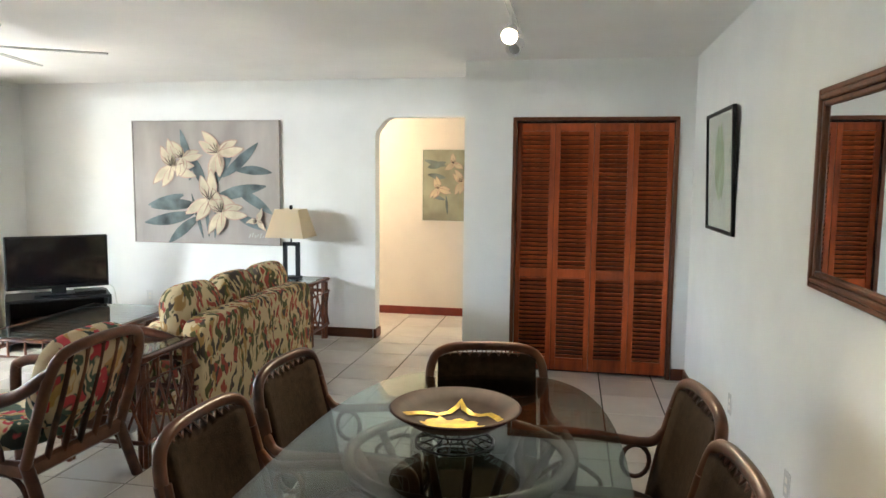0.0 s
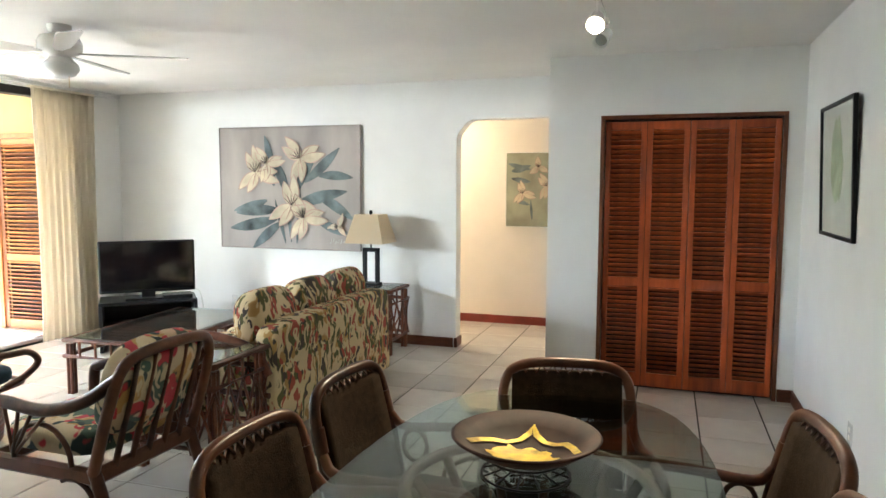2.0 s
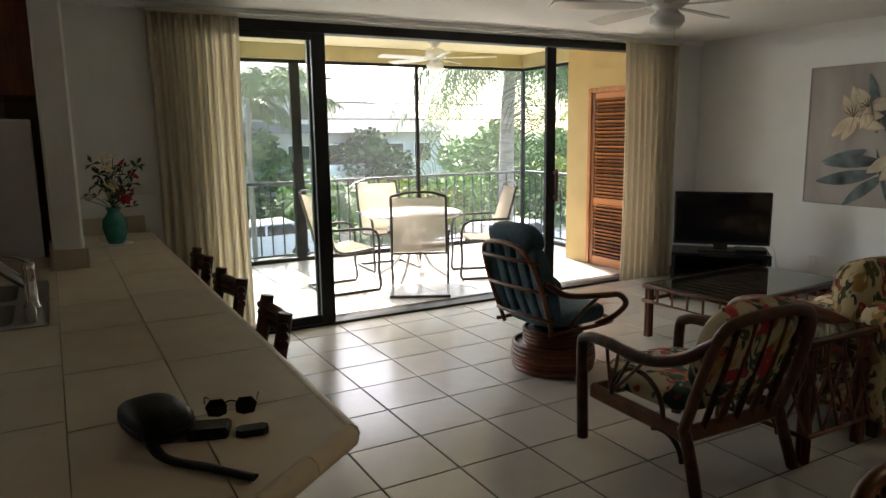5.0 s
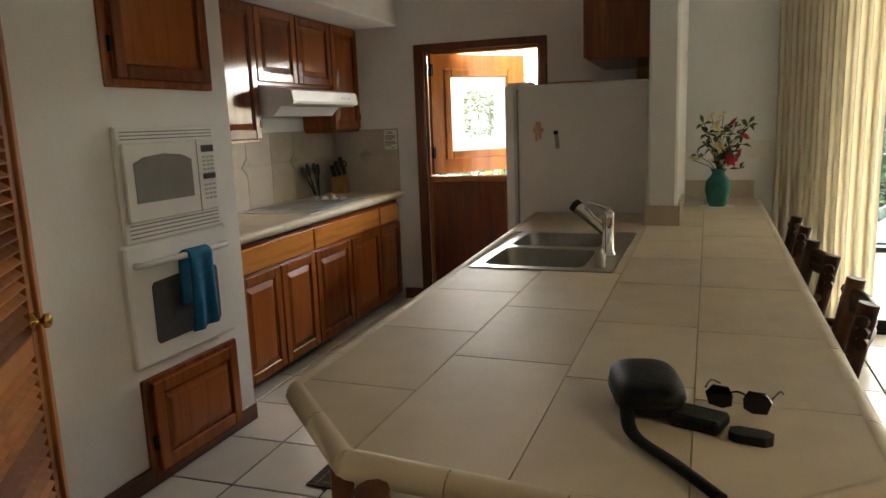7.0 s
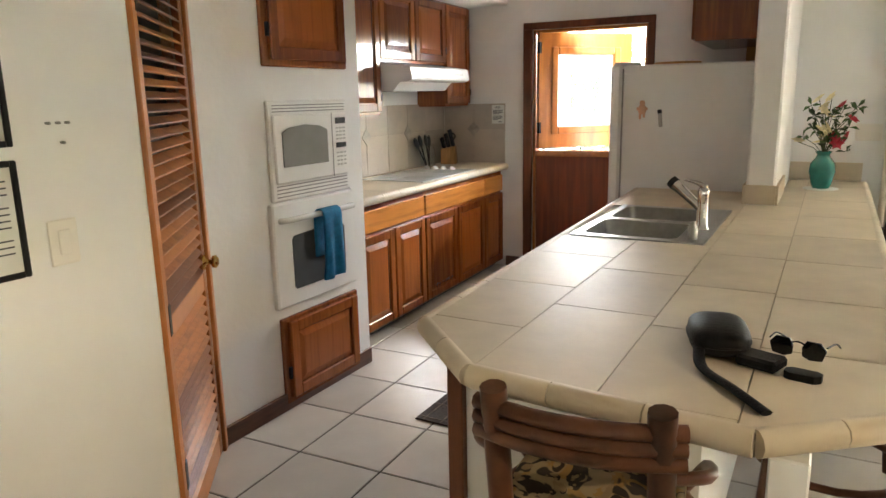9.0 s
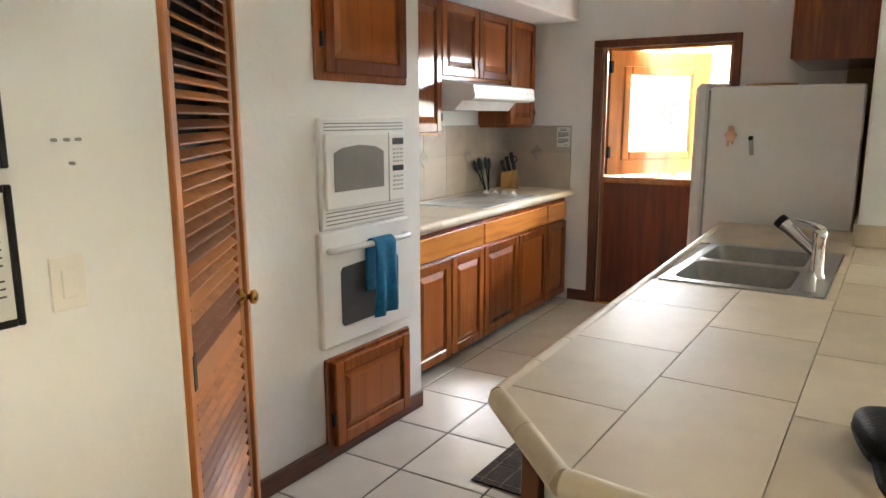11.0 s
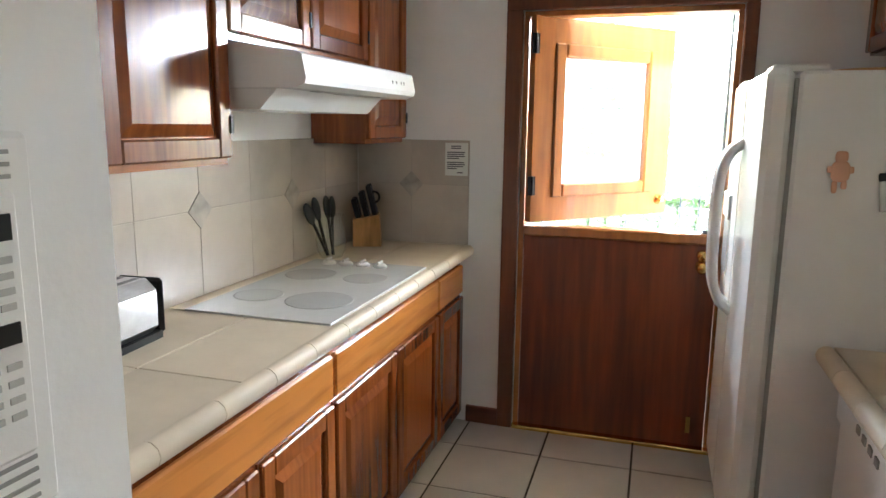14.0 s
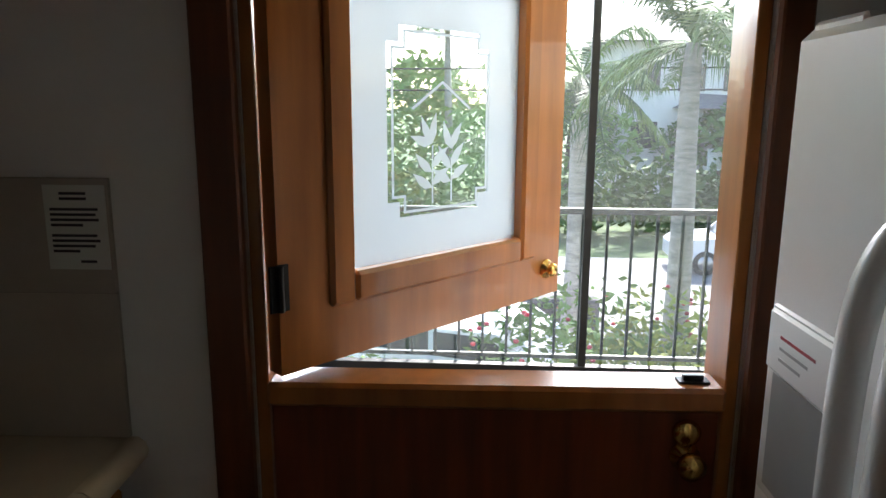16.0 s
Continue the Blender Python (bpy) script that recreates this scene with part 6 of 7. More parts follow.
# local x runs along the sofa, local +y is the way it faces (away from the dining table)
part("back", Shape().pillow(-0.88, 0.88, 0, 0.17, 0.06, 0.70, 8, 9), M_FLORAL, sf)
part("base", Shape().pillow(-0.86, 0.86, 0.12, 0.85, 0.10, 0.38, 8, 9), M_FLORAL, sf)
part("skirt", Shape().box(-0.86, 0.86, 0.006, 0.02, 0.03, 0.22, 0.004), M_FLORAL, sf)
for s in (-1, 1):
    part("arm_panel", Shape().pillow(s * 0.78, s * 0.90, 0.05, 0.82, 0.1, 0.44, 8, 6), M_FLORAL, sf)
    part("arm", Shape().tube(smooth_path([(s * 0.92, 0.03, 0.42), (s * 0.93, 0.12, 0.56), (s * 0.94, 0.35, 0.63), (s * 0.94, 0.62, 0.625), (s * 0.935, 0.83, 0.56), (s * 0.93, 0.88, 0.40), (s * 0.92, 0.87, 0.0)], 6), 0.026, 10), M_RATTANR, sf, "bent rattan arm")
    part("arm_rail", Shape().tube([(s * 0.92, 0.03, 0.30), (s * 0.925, 0.87, 0.30)], 0.018, 8), M_RATTANR, sf)
for i in range(3):
    part("back_cushion", Shape().pillow(-0.83 + i * 0.555, -0.83 + i * 0.555 + 0.55, -0.02, 0.2, -0.24, 0.27, 8, 3.4, m=pose(0, 0.16, 0.62, -10, 0, 0)), M_FLORAL, sf)
    part("seat_cushion", Shape().pillow(-0.74 + i * 0.495, -0.74 + i * 0.495 + 0.49, 0.2, 0.86, 0.36, 0.52, 8, 4), M_FLORAL, sf)
for s in (-1, 1):
    for y in (0.08, 0.78):
        part("foot", Shape().lathe([(0.025, 0), (0.03, 0.1), (0.03, 0.12)], 12, (s * 0.8, y, 0)), M_BASE, sf)


def lattice_table(name, label, x0, x1, y0, y1, h, at, ztop_glass=True, slats=0):
    t = thing(name, label, "table", at)
    for x in (x0 + 0.03, x1 - 0.03):
        for y in (y0 + 0.03, y1 - 0.03):
            g = Shape()
            for dx, dy in ((-0.014, -0.014), (0.014, -0.014), (-0.014, 0.014), (0.014, 0.014)):
                g.tube([(x + dx, y + dy, 0), (x + dx, y + dy, h - 0.04)], 0.014, 8)
            part("leg", g, M_RATTANR, t)
    fr_ = Shape()
    for z in (h - 0.015, h - 0.13):
        fr_.tube([(x0, y0, z), (x1, y0, z), (x1, y1, z), (x0, y1, z)], 0.016, 8, closed=True)
    fr_.box(x0, x0 + 0.05, y0, y1, h - 0.03, h - 0.006, 0.006).box(x1 - 0.05, x1, y0, y1, h - 0.03, h - 0.006, 0.006).box(x0, x1, y0, y0 + 0.05, h - 0.03, h - 0.0065, 0.006).box(x0, x1, y1 - 0.05, y1, h - 0.03, h - 0.0065, 0.006)
    part("frame", fr_, M_RATTANR, t)
    part("glass_top", Shape().box(x0 + 0.03, x1 - 0.03, y0 + 0.03, y1 - 0.03, h - 0.004, h + 0.004), M_TABGLASS, t, "inset glass top").visible_shadow = False
    for a, b in (((x0, y0), (x1, y0)), ((x0, y1), (x1, y1)), ((x0, y0), (x0, y1)), ((x1, y0), (x1, y1))):
        d = Vector((b[0] - a[0], b[1] - a[1]))
        n = max(3, round(d.length / 0.14))
        for i in range(1, n):
            p = (a[0] + d.x * i / n, a[1] + d.y * i / n)
            part("spindle", Shape().tube([(*p, h - 0.13), (*p, h - 0.02)], 0.009, 7), M_RATTANR, t)
        if slats == 0:
            part("stretcher", Shape().tube([(a[0], a[1], 0.14), (b[0], b[1], 0.14)], 0.013, 8), M_RATTANR, t)
            for i in range(n):
                p, q = (a[0] + d.x * i / n, a[1] + d.y * i / n), (a[0] + d.x * (i + 1) / n, a[1] + d.y * (i + 1) / n)
                part("diagonal", Shape().tube([(*p, 0.14), (*q, h - 0.14)], 0.008, 7), M_RATTANR, t)
                part("diagonal", Shape().tube([(*q, 0.14), (*p, h - 0.14)], 0.008, 7), M_RATTANR, t)
    for i in range(slats):
        y = y0 + 0.07 + (y1 - y0 - 0.14) * i / (slats - 1)
        part("cane", Shape().tube([(x0 + 0.04, y, h - 0.03), (x1 - 0.04, y, h - 0.03)], 0.012, 7), M_RATTANR, t)
    return t


lattice_table("coffee_table", "low rattan coffee table with a glass top over canes", -0.40, 0.40, -0.68, 0.68, 0.41, pose(-3.45, 5.08, 0, 0, 0, 3), slats=14)
lattice_table("end_table", "dark rattan lattice end table with a glass top", -0.26, 0.26, -0.25, 0.25, 0.60, pose(-2.14, 3.72, 0, 0, 0, 0))
lattice_table("lamp_table", "rattan lattice lamp table against the wall", -0.24, 0.24, -0.22, 0.22, 0.59, pose(-2.24, 6.38, 0))
lp = thing("table_lamp", "table lamp with a square dark openwork base and a tan shade", "lamp", pose(-2.29, 6.40, 0.595))
part("base", Shape().box(-0.085, 0.085, -0.06, 0.06, 0, 0.025, 0.004).box(-0.08, -0.045, -0.02, 0.02, 0.025, 0.34, 0.004).box(0.045, 0.08, -0.02, 0.02, 0.025, 0.34, 0.004).box(-0.08, 0.08, -0.02, 0.02, 0.31, 0.345, 0.004), M_BLACK, lp)
part("stem", Shape().tube([(0, 0, 0.34), (0, 0, 0.68)], 0.008, 8), M_BLACK, lp)
sh = Shape()
for r0, r1, z0, z1 in ((0.185, 0.115, 0.395, 0.655), (0.18, 0.11, 0.397, 0.653)):
    q = [(-r0, -r0 * 0.95, z0), (r0, -r0 * 0.95, z0), (r0, r0 * 0.95, z0), (-r0, r0 * 0.95, z0), (-r1, -r1 * 0.95, z1), (r1, -r1 * 0.95, z1), (r1, r1 * 0.95, z1), (-r1, r1 * 0.95, z1)]
    sh.raw(q, [(0, 1, 5, 4), (1, 2, 6, 5), (2, 3, 7, 6), (3, 0, 4, 7)])
part("shade", sh, M_SHADE, lp, "tan cloth shade")
part("finial", Shape().lathe([(0.012, 0.655), (0.016, 0.67), (0.012, 0.69), (0.001, 0.692)], 12), M_BLACK, lp)

# armchair: local +y is the way it faces
ac = thing("armchair", "dark rattan armchair with floral seat and back cushions", "armchair", pose(-2.28, 3.12, 0, 0, 0, 88))
part("seat_cushion", Shape().pillow(-0.29, 0.29, -0.24, 0.34, 0.30, 0.44, 8, 4), M_FLORALD, ac)
part("back_cushion", Shape().pillow(-0.28, 0.28, -0.08, 0.08, 0, 0.46, 8, 3.4, m=pose(0, -0.25, 0.40, 18, 0, 0)), M_FLORALD, ac)
part("seat_frame", Shape().box(-0.31, 0.31, 0.30, 0.345, 0.22, 0.30, 0.015).box(-0.31, 0.31, -0.30, -0.26, 0.22, 0.30, 0.015).box(-0.32, -0.28, -0.3, 0.345, 0.22, 0.30, 0.015).box(0.28, 0.32, -0.3, 0.345, 0.22, 0.30, 0.015), M_RATTAN, ac)
part("back_hoop", Shape().tube(smooth_path([(-0.31, -0.28, 0.28), (-0.31, -0.38, 0.58), (-0.27, -0.43, 0.75), (-0.14, -0.455, 0.80), (0.14, -0.455, 0.80), (0.27, -0.43, 0.75), (0.31, -0.38, 0.58), (0.31, -0.28, 0.28)], 6), 0.026, 10), M_RATTAN, ac)
for i in range(5):
    x = -0.2 + i * 0.1
    part("back_slat", Shape().tube([(x, -0.29, 0.28), (x, -0.40, 0.62), (x, -0.445, 0.79)], 0.018, 8, flat=0.5), M_RATTAN, ac)
for s in (-1, 1):
    part("arm", Shape().tube(smooth_path([(s * 0.29, -0.41, 0.70), (s * 0.325, -0.26, 0.60), (s * 0.345, -0.05, 0.545), (s * 0.345, 0.2, 0.56), (s * 0.34, 0.34, 0.54), (s * 0.335, 0.38, 0.46), (s * 0.33, 0.37, 0.0)], 6), 0.029, 10), M_RATTAN, ac)
    part("leg", Shape().tube(smooth_path([(s * 0.30, -0.27, 0.30), (s * 0.30, -0.32, 0.15), (s * 0.31, -0.37, 0.0)], 4), 0.028, 10), M_RATTAN, ac)
    for i in range(4):
        part("arm_spindle", Shape().tube([(s * 0.315, 0.18, 0.30), (s * 0.34, -0.08 + 0.09 * i, 0.55)], 0.009, 7), M_RATTAN, ac)
    part("arm_hoop", Shape().tube(arc((s * 0.32, 0.0, 0.30), 0.17, 0, 180, 12, "yz"), 0.012, 8), M_RATTAN, ac)
    part("bracket", Shape().tube(arc((s * 0.31, -0.16, 0.12), 0.12, 60, 175, 8, "yz"), 0.012, 8), M_RATTAN, ac)

# swivel rocker: local +y is the way it faces
rc = thing("swivel_recliner", "rattan swivel rocker with blue cushions on a coiled base", "armchair", pose(-3.62, 3.36, 0, 0, 0, 4) @ Matrix.Diagonal((0.95, 0.95, 0.89, 1)))
for i in range(7):
    part("base_coil", Shape().tube(arc((0, 0, 0.025 + i * 0.028), 0.285 - 0.004 * abs(i - 3), 0, 354, 32, "xy", 0.285 - 0.004 * abs(i - 3)), 0.0155, 7, closed=True), M_RATTANR, rc)
part("base_top", Shape().lathe([(0.28, 0.17), (0.28, 0.185), (0.001, 0.19)], 32), M_RATTANR, rc)
for i in range(4):
    part("collar_coil", Shape().tube(arc((0, 0, 0.215 + i * 0.028), 0.20, 0, 353, 26, "xy", 0.20), 0.0155, 7, closed=True), M_RATTANR, rc)
part("collar", Shape().lathe([(0.185, 0.18), (0.185, 0.30), (0.12, 0.34), (0.001, 0.34)], 24), M_BLACK, rc)
part("seat_cushion", Shape().pillow(-0.27, 0.27, -0.26, 0.32, 0.36, 0.50, 8, 3.6), M_TEAL, rc)
TB = pose(0, -0.20, 0.40, 17, 0, 0)
for i in range(5):
    x = -0.225 + i * 0.1125
    h = 0.70 - 0.05 * abs(i - 2)
    part("back_cushion", Shape().pillow(x - 0.062, x + 0.062, -0.055, 0.075, 0, h, 7, 3.0, m=TB), M_TEAL, rc)
part("headrest", Shape().pillow(-0.25, 0.25, -0.03, 0.12, 0.52, 0.74, 8, 3, m=TB), M_TEAL, rc)
for i, z in enumerate((0.06, 0.28, 0.50)):
    part("back_band", Shape().tube([tuple(TB @ Vector((0.285 * math.sin(q), -0.03 - 0.085 * math.cos(q), z + 0.05 * math.cos(q)))) for q in [radians(a) for a in range(-90, 91, 15)]], 0.013, 8), M_RATTANR, rc)
part("back_hoop", Shape().tube([tuple(TB @ Vector(p)) for p in smooth_path([(-0.25, -0.05, -0.05), (-0.27, -0.06, 0.3), (-0.235, -0.07, 0.55), (-0.12, -0.075, 0.64), (0.12, -0.075, 0.64), (0.235, -0.07, 0.55), (0.27, -0.06, 0.3), (0.25, -0.05, -0.05)], 5)], 0.016, 8), M_RATTANR, rc)
for s in (-1, 1):
    part("arm", Shape().tube(smooth_path([tuple(TB @ Vector((s * 0.29, -0.03, 0.36))), (s * 0.335, -0.18, 0.64), (s * 0.35, 0.12, 0.60), (s * 0.345, 0.28, 0.58), (s * 0.335, 0.36, 0.50), (s * 0.31, 0.29, 0.42), (s * 0.27, 0.15, 0.36)], 6), 0.022, 9), M_RATTAN, rc)
    part("arm_brace", Shape().tube(smooth_path([(s * 0.345, 0.1, 0.6), (s * 0.31, -0.02, 0.5), (s * 0.26, -0.1, 0.36)], 5), 0.014, 8), M_RATTAN, rc)
part("seat_hoop", Shape().tube(smooth_path([(-0.27, -0.28, 0.36), (-0.28, 0.2, 0.36), (-0.2, 0.34, 0.37), (0.2, 0.34, 0.37), (0.28, 0.2, 0.36), (0.27, -0.28, 0.36)], 5), 0.016, 8), M_RATTAN, rc)

# television
TVM = pose(-4.287, 5.803, 0, 0, 0, 41.6)
tv = thing("television", "flat black television on a low stand, screen off", "television", TVM)
part("panel", Shape().box(-0.413, 0.413, 0.0, 0.05, 0.515, 0.995, 0.008), M_BLACK, tv)
part("screen", Shape().box(-0.395, 0.395, -0.004, 0.002, 0.545, 0.98), M_SCREEN, tv, "glossy dark screen")
part("neck", Shape().box(-0.06, 0.06, 0.01, 0.05, 0.465, 0.53, 0.004), M_BLACK, tv)
part("foot", Shape().box(-0.2, 0.2, -0.08, 0.12, 0.452, 0.468, 0.006), M_BLACK, tv)
ts = thing("tv_stand", "low black television stand in the corner", "tv stand", TVM)
part("top", Shape().box(-0.42, 0.42, -0.14, 0.3, 0.42, 0.45, 0.006), M_BLACK, ts)
part("side_panel", Shape().box(-0.42, -0.39, -0.14, 0.3, 0, 0.42, 0.003), M_BLACK, ts)
part("side_panel", Shape().box(0.39, 0.42, -0.14, 0.3, 0, 0.42, 0.003), M_BLACK, ts)
part("shelf", Shape().box(-0.39, 0.39, -0.13, 0.3, 0.2, 0.222), M_BLACK, ts)
part("back_panel", Shape().box(-0.39, 0.39, 0.28, 0.3, 0.0, 0.42), M_BLACK, ts)
solo("cable_box", Shape().box(0.12, 0.38, -0.1, 0.1, 0.451, 0.49, 0.004), M_BLACK, "flat black cable box beside the television foot", "cable box", TVM)
for i in range(3):
    solo("cable", Shape().tube(smooth_path([(0.40, 0.2, 0.50), (0.47, 0.22 + 0.02 * i, 0.46), (0.5, 0.2 + 0.03 * i, 0.3), (0.53, 0.3 + 0.02 * i, 0.12), (0.50, 0.34, 0.008)], 5), 0.0035, 6), M_PAPER, "thin pale cable hanging beside the television", "cable", TVM, "television cables")


def ceiling_fan(at, drop, label, tint, group):
    t = thing("ceiling_fan", label, "ceiling fan", at, group)
    part("canopy", Shape().lathe([(0.07, 0), (0.07, -0.02), (0.05, -0.05), (0.02, -0.06)], 24), tint, t)
    part("rod", Shape().tube([(0, 0, -0.04), (0, 0, -drop)], 0.012, 10), tint, t)
    part("motor", Shape().lathe([(0.05, -drop + 0.02), (0.11, -drop), (0.125, -drop - 0.03), (0.125, -drop - 0.075), (0.10, -drop - 0.10), (0.06, -drop - 0.12)], 28), tint, t)
    part("light_cap", Shape().lathe([(0.06, -drop - 0.12), (0.07, -drop - 0.135), (0.10, -drop - 0.16)], 24), tint, t)
    part("light_globe", Shape().lathe([(0.10, -drop - 0.16), (0.105, -drop - 0.19), (0.08, -drop - 0.225), (0.04, -drop - 0.24), (0.001, -drop - 0.243)], 24), M_WHITE, t, "white glass light globe")
    part("pull_chain", Shape().tube([(0.06, 0, -drop - 0.14), (0.062, 0, -drop - 0.30)], 0.0018, 5), M_BRASS, t)
    bl_ = Shape().prism([(0.16, -0.04), (0.32, -0.058), (0.70, -0.066), (0.73, -0.05), (0.73, 0.05), (0.70, 0.066), (0.32, 0.058), (0.16, 0.04)], -0.004, 0.004).mesh("blade", tint)
    ir = Shape().box(0.09, 0.19, -0.014, 0.014, -0.004, 0.004, 0.002).mesh("blade_iron", tint)
    for k in range(5):
        b = part("blade", bl_, None, t, at=pose(0, 0, -drop - 0.095, 0, 0, 72 * k + 32) @ pose(0, 0, 0, 11, 0, 0))
        part("blade_iron", ir, None, b)
    return t


ceiling_fan(pose(-3.23, 3.9, ZC, 0, 0, 0), 0.07, "white five-blade ceiling fan with a glass light globe", M_WHITE, "living room fan")

# curtains
def curtain(y0, y1, label, seed):
    rng = random.Random(seed)
    n, rows = 90, 14
    vs, fs = [], []
    ph = [rng.uniform(-0.25, 0.25) for _ in range(12)]
    for r in range(rows + 1):
        v = r / rows
        z = 0.03 + (2.405 - 0.03) * v
        gather = 1.0 - 0.05 * math.sin(math.pi * v)
        for i in range(n + 1):
            u = i / n
            w = 9 * 2 * math.pi * u + ph[int(u * 11)] * (1 - v)
            amp = 0.034 * (0.75 + 0.35 * (1 - v))
            y = (y0 + y1) / 2 + (u - 0.5) * (y1 - y0) * gather + 0.008 * math.cos(2 * w)
            vs.append((XW + 0.09 + amp * math.sin(w) + 0.01 * math.sin(3 * w + v), y, z))
    for r in range(rows):
        for i in range(n):
            a = r * (n + 1) + i
            fs.append((a, a + 1, a + n + 2, a + n + 1))
    sh_ = Shape().raw(vs, fs, True)
    t = thing("curtain", label, "curtain", group="sliding door curtains")
    c = part("cloth", sh_, M_CURTAIN, t)
    sol = c.modifiers.new("thick", "SOLIDIFY")
    sol.thickness = 0.003
    part("heading", Shape().box(XW + 0.06, XW + 0.12, y0, y1, 2.395, 2.415, 0.004), M_CURTAIN, t)
    return t


curtain(1.17, 1.79, "long pleated cream curtain drawn beside the counter", 1)
curtain(5.50, 6.24, "long pleated cream curtain drawn beside the television", 2)
cr = thing("curtain_rail", "slim white curtain rail above the sliding door", "curtain rail")
part("rail", Shape().box(XW + 0.07, XW + 0.11, 1.12, 6.3, 2.418, 2.436, 0.004), M_WHITE, cr)
for y in (1.2, 3.7, 6.2):
    part("bracket", Shape().box(XW + 0.03, XW + 0.09, y, y + 0.02, 2.43, 2.445), M_WHITE, cr)

# sliding door
sd = tagged(thing("door_4", "dark aluminium sliding glass door, partly open to the lanai", "sliding door"), kind="structure")
part("door_frame", Shape().box(XW - 0.16, XW - 0.02, 1.40, 5.98, 2.335, 2.41, 0.004).box(XW - 0.16, XW - 0.02, 1.40, 1.46, 0.02, 2.335, 0.004).box(XW - 0.16, XW - 0.02, 5.92, 5.98, 0.02, 2.335, 0.004).box(XW - 0.16, XW - 0.02, 1.40, 5.98, -0.002, 0.02, 0.004), M_ALU, sd)
p1 = part("fixed_panel", Shape().box(XW - 0.08, XW - 0.04, 2.375, 2.49, 0.02, 2.335, 0.004).box(XW - 0.08, XW - 0.04, 1.46, 1.52, 0.02, 2.335, 0.004).box(XW - 0.08, XW - 0.04, 1.52, 2.375, 0.02, 0.09, 0.004).box(XW - 0.08, XW - 0.04, 1.52, 2.375, 2.28, 2.335, 0.004), M_ALU, sd)
pn = part("pane", Shape().box(XW - 0.062, XW - 0.058, 1.52, 2.375, 0.09, 2.28), M_GLASS, p1, "clear glass pane")
pn.visible_shadow = False
p2 = part("sliding_panel", Shape().box(XW - 0.14, XW - 0.10, 4.71, 4.82, 0.02, 2.335, 0.004).box(XW - 0.14, XW - 0.10, 2.36, 2.44, 0.02, 2.335, 0.004), M_ALU, sd)
hd = part("handle", Shape().box(XW - 0.10, XW - 0.055, 4.79, 4.815, 0.90, 0.93, 0.004).box(XW - 0.10, XW - 0.055, 4.79, 4.815, 1.15, 1.18, 0.004).box(XW - 0.065, XW - 0.045, 4.785, 4.82, 0.88, 1.20, 0.008), mat("handle_wood", (0.12, 0.035, 0.02), 0.4), p2, "wooden pull handle")

# ---- lanai ----
LX, LYN, LZ = -8.4, 6.55, 2.62
struct("lanai_ceiling", Shape().box(LX - 0.2, XW - 0.2, -3.2, LYN + 0.15, LZ, LZ + 0.15), M_LCEIL, "cream painted lanai ceiling")
lb = Shape().box(LX - 0.06, LX + 0.06, -3.2, LYN + 0.06, 2.44, LZ, 0.006).box(LX + 0.06, -6.75, LYN - 0.06, LYN + 0.06, 2.44, LZ, 0.006)
struct("lanai_beam", lb, M_OLIVE, "olive painted beam above the screens")
struct("wall_lanai_closet", Shape().box(-6.75, -6.36, 6.02, 6.14, 0, LZ).box(-6.36, XW - 0.2, 6.02, 6.14, 2.03, LZ).box(-6.75, -6.63, 6.14, 7.0, 0, LZ).box(-5.62, XW - 0.2, 6.02, 6.14, 0, 2.03), M_YELLOW, "yellow painted lanai closet wall")
struct("wall_lanai_house", Shape().box(XW - 0.215, XW - 0.202, 0.3, 1.40, 0, LZ).box(XW - 0.215, XW - 0.202, 1.40, 5.98, 2.412, LZ).box(XK - 0.155, XK - 0.142, -3.2, -1.46, 0, LZ).box(XK - 0.155, XK - 0.142, -0.34, 0.3, 0, LZ).box(XK - 0.155, XK - 0.142, -1.46, -0.34, 2.1, LZ), M_YELLOW, "yellow painted outside wall")
ld = tagged(thing("door_5", "louvred brown wooden closet door on the lanai", "door"), kind="structure")
part("door_frame", Shape().box(-6.36, -6.31, 6.0, 6.06, 0, 2.03, 0.003).box(-5.67, -5.62, 6.0, 6.06, 0, 2.03, 0.003).box(-6.31, -5.67, 6.0, 6.06, 1.98, 2.03, 0.003), M_PANTRY, ld)
louvre_panel(ld, 0.636, 1.97, M_PANTRY, pose(-6.308, 6.03, 0.005), mid=0.38, pitch=0.04)
# black sheet in place of the unlit closet seen through the slats
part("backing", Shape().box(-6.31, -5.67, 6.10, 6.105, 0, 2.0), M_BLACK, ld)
sc = thing("lanai_screen", "dark framed insect screen round the lanai", "screen")
for y in (-2.3, -0.33, 1.6, 3.18, 4.83):
    part("post", Shape().box(LX - 0.02, LX + 0.02, y - (0.06 if y == 3.18 else 0.022), y + (0.06 if y == 3.18 else 0.022), 0.02, 2.44, 0.003), M_ALU, sc)
part("post", Shape().box(LX - 0.025, LX + 0.025, LYN - 0.025, LYN + 0.025, 0.02, 2.44, 0.003), M_ALU, sc)
part("head_rail", Shape().box(LX - 0.02, LX + 0.02, -3.2, LYN, 2.40, 2.438, 0.003).box(LX, -6.75, LYN - 0.02, LYN + 0.02, 2.40, 2.437, 0.003), M_ALU, sc)
part("sill_rail", Shape().box(LX - 0.03, LX + 0.03, -3.2, LYN, 0.0, 0.05, 0.003).box(LX, -6.75, LYN - 0.03, LYN + 0.03, 0.0, 0.049, 0.003), M_ALU, sc)
part("latch", Shape().box(LX + 0.02, LX + 0.05, 3.09, 3.15, 1.1, 1.22, 0.004), M_ALU, sc)
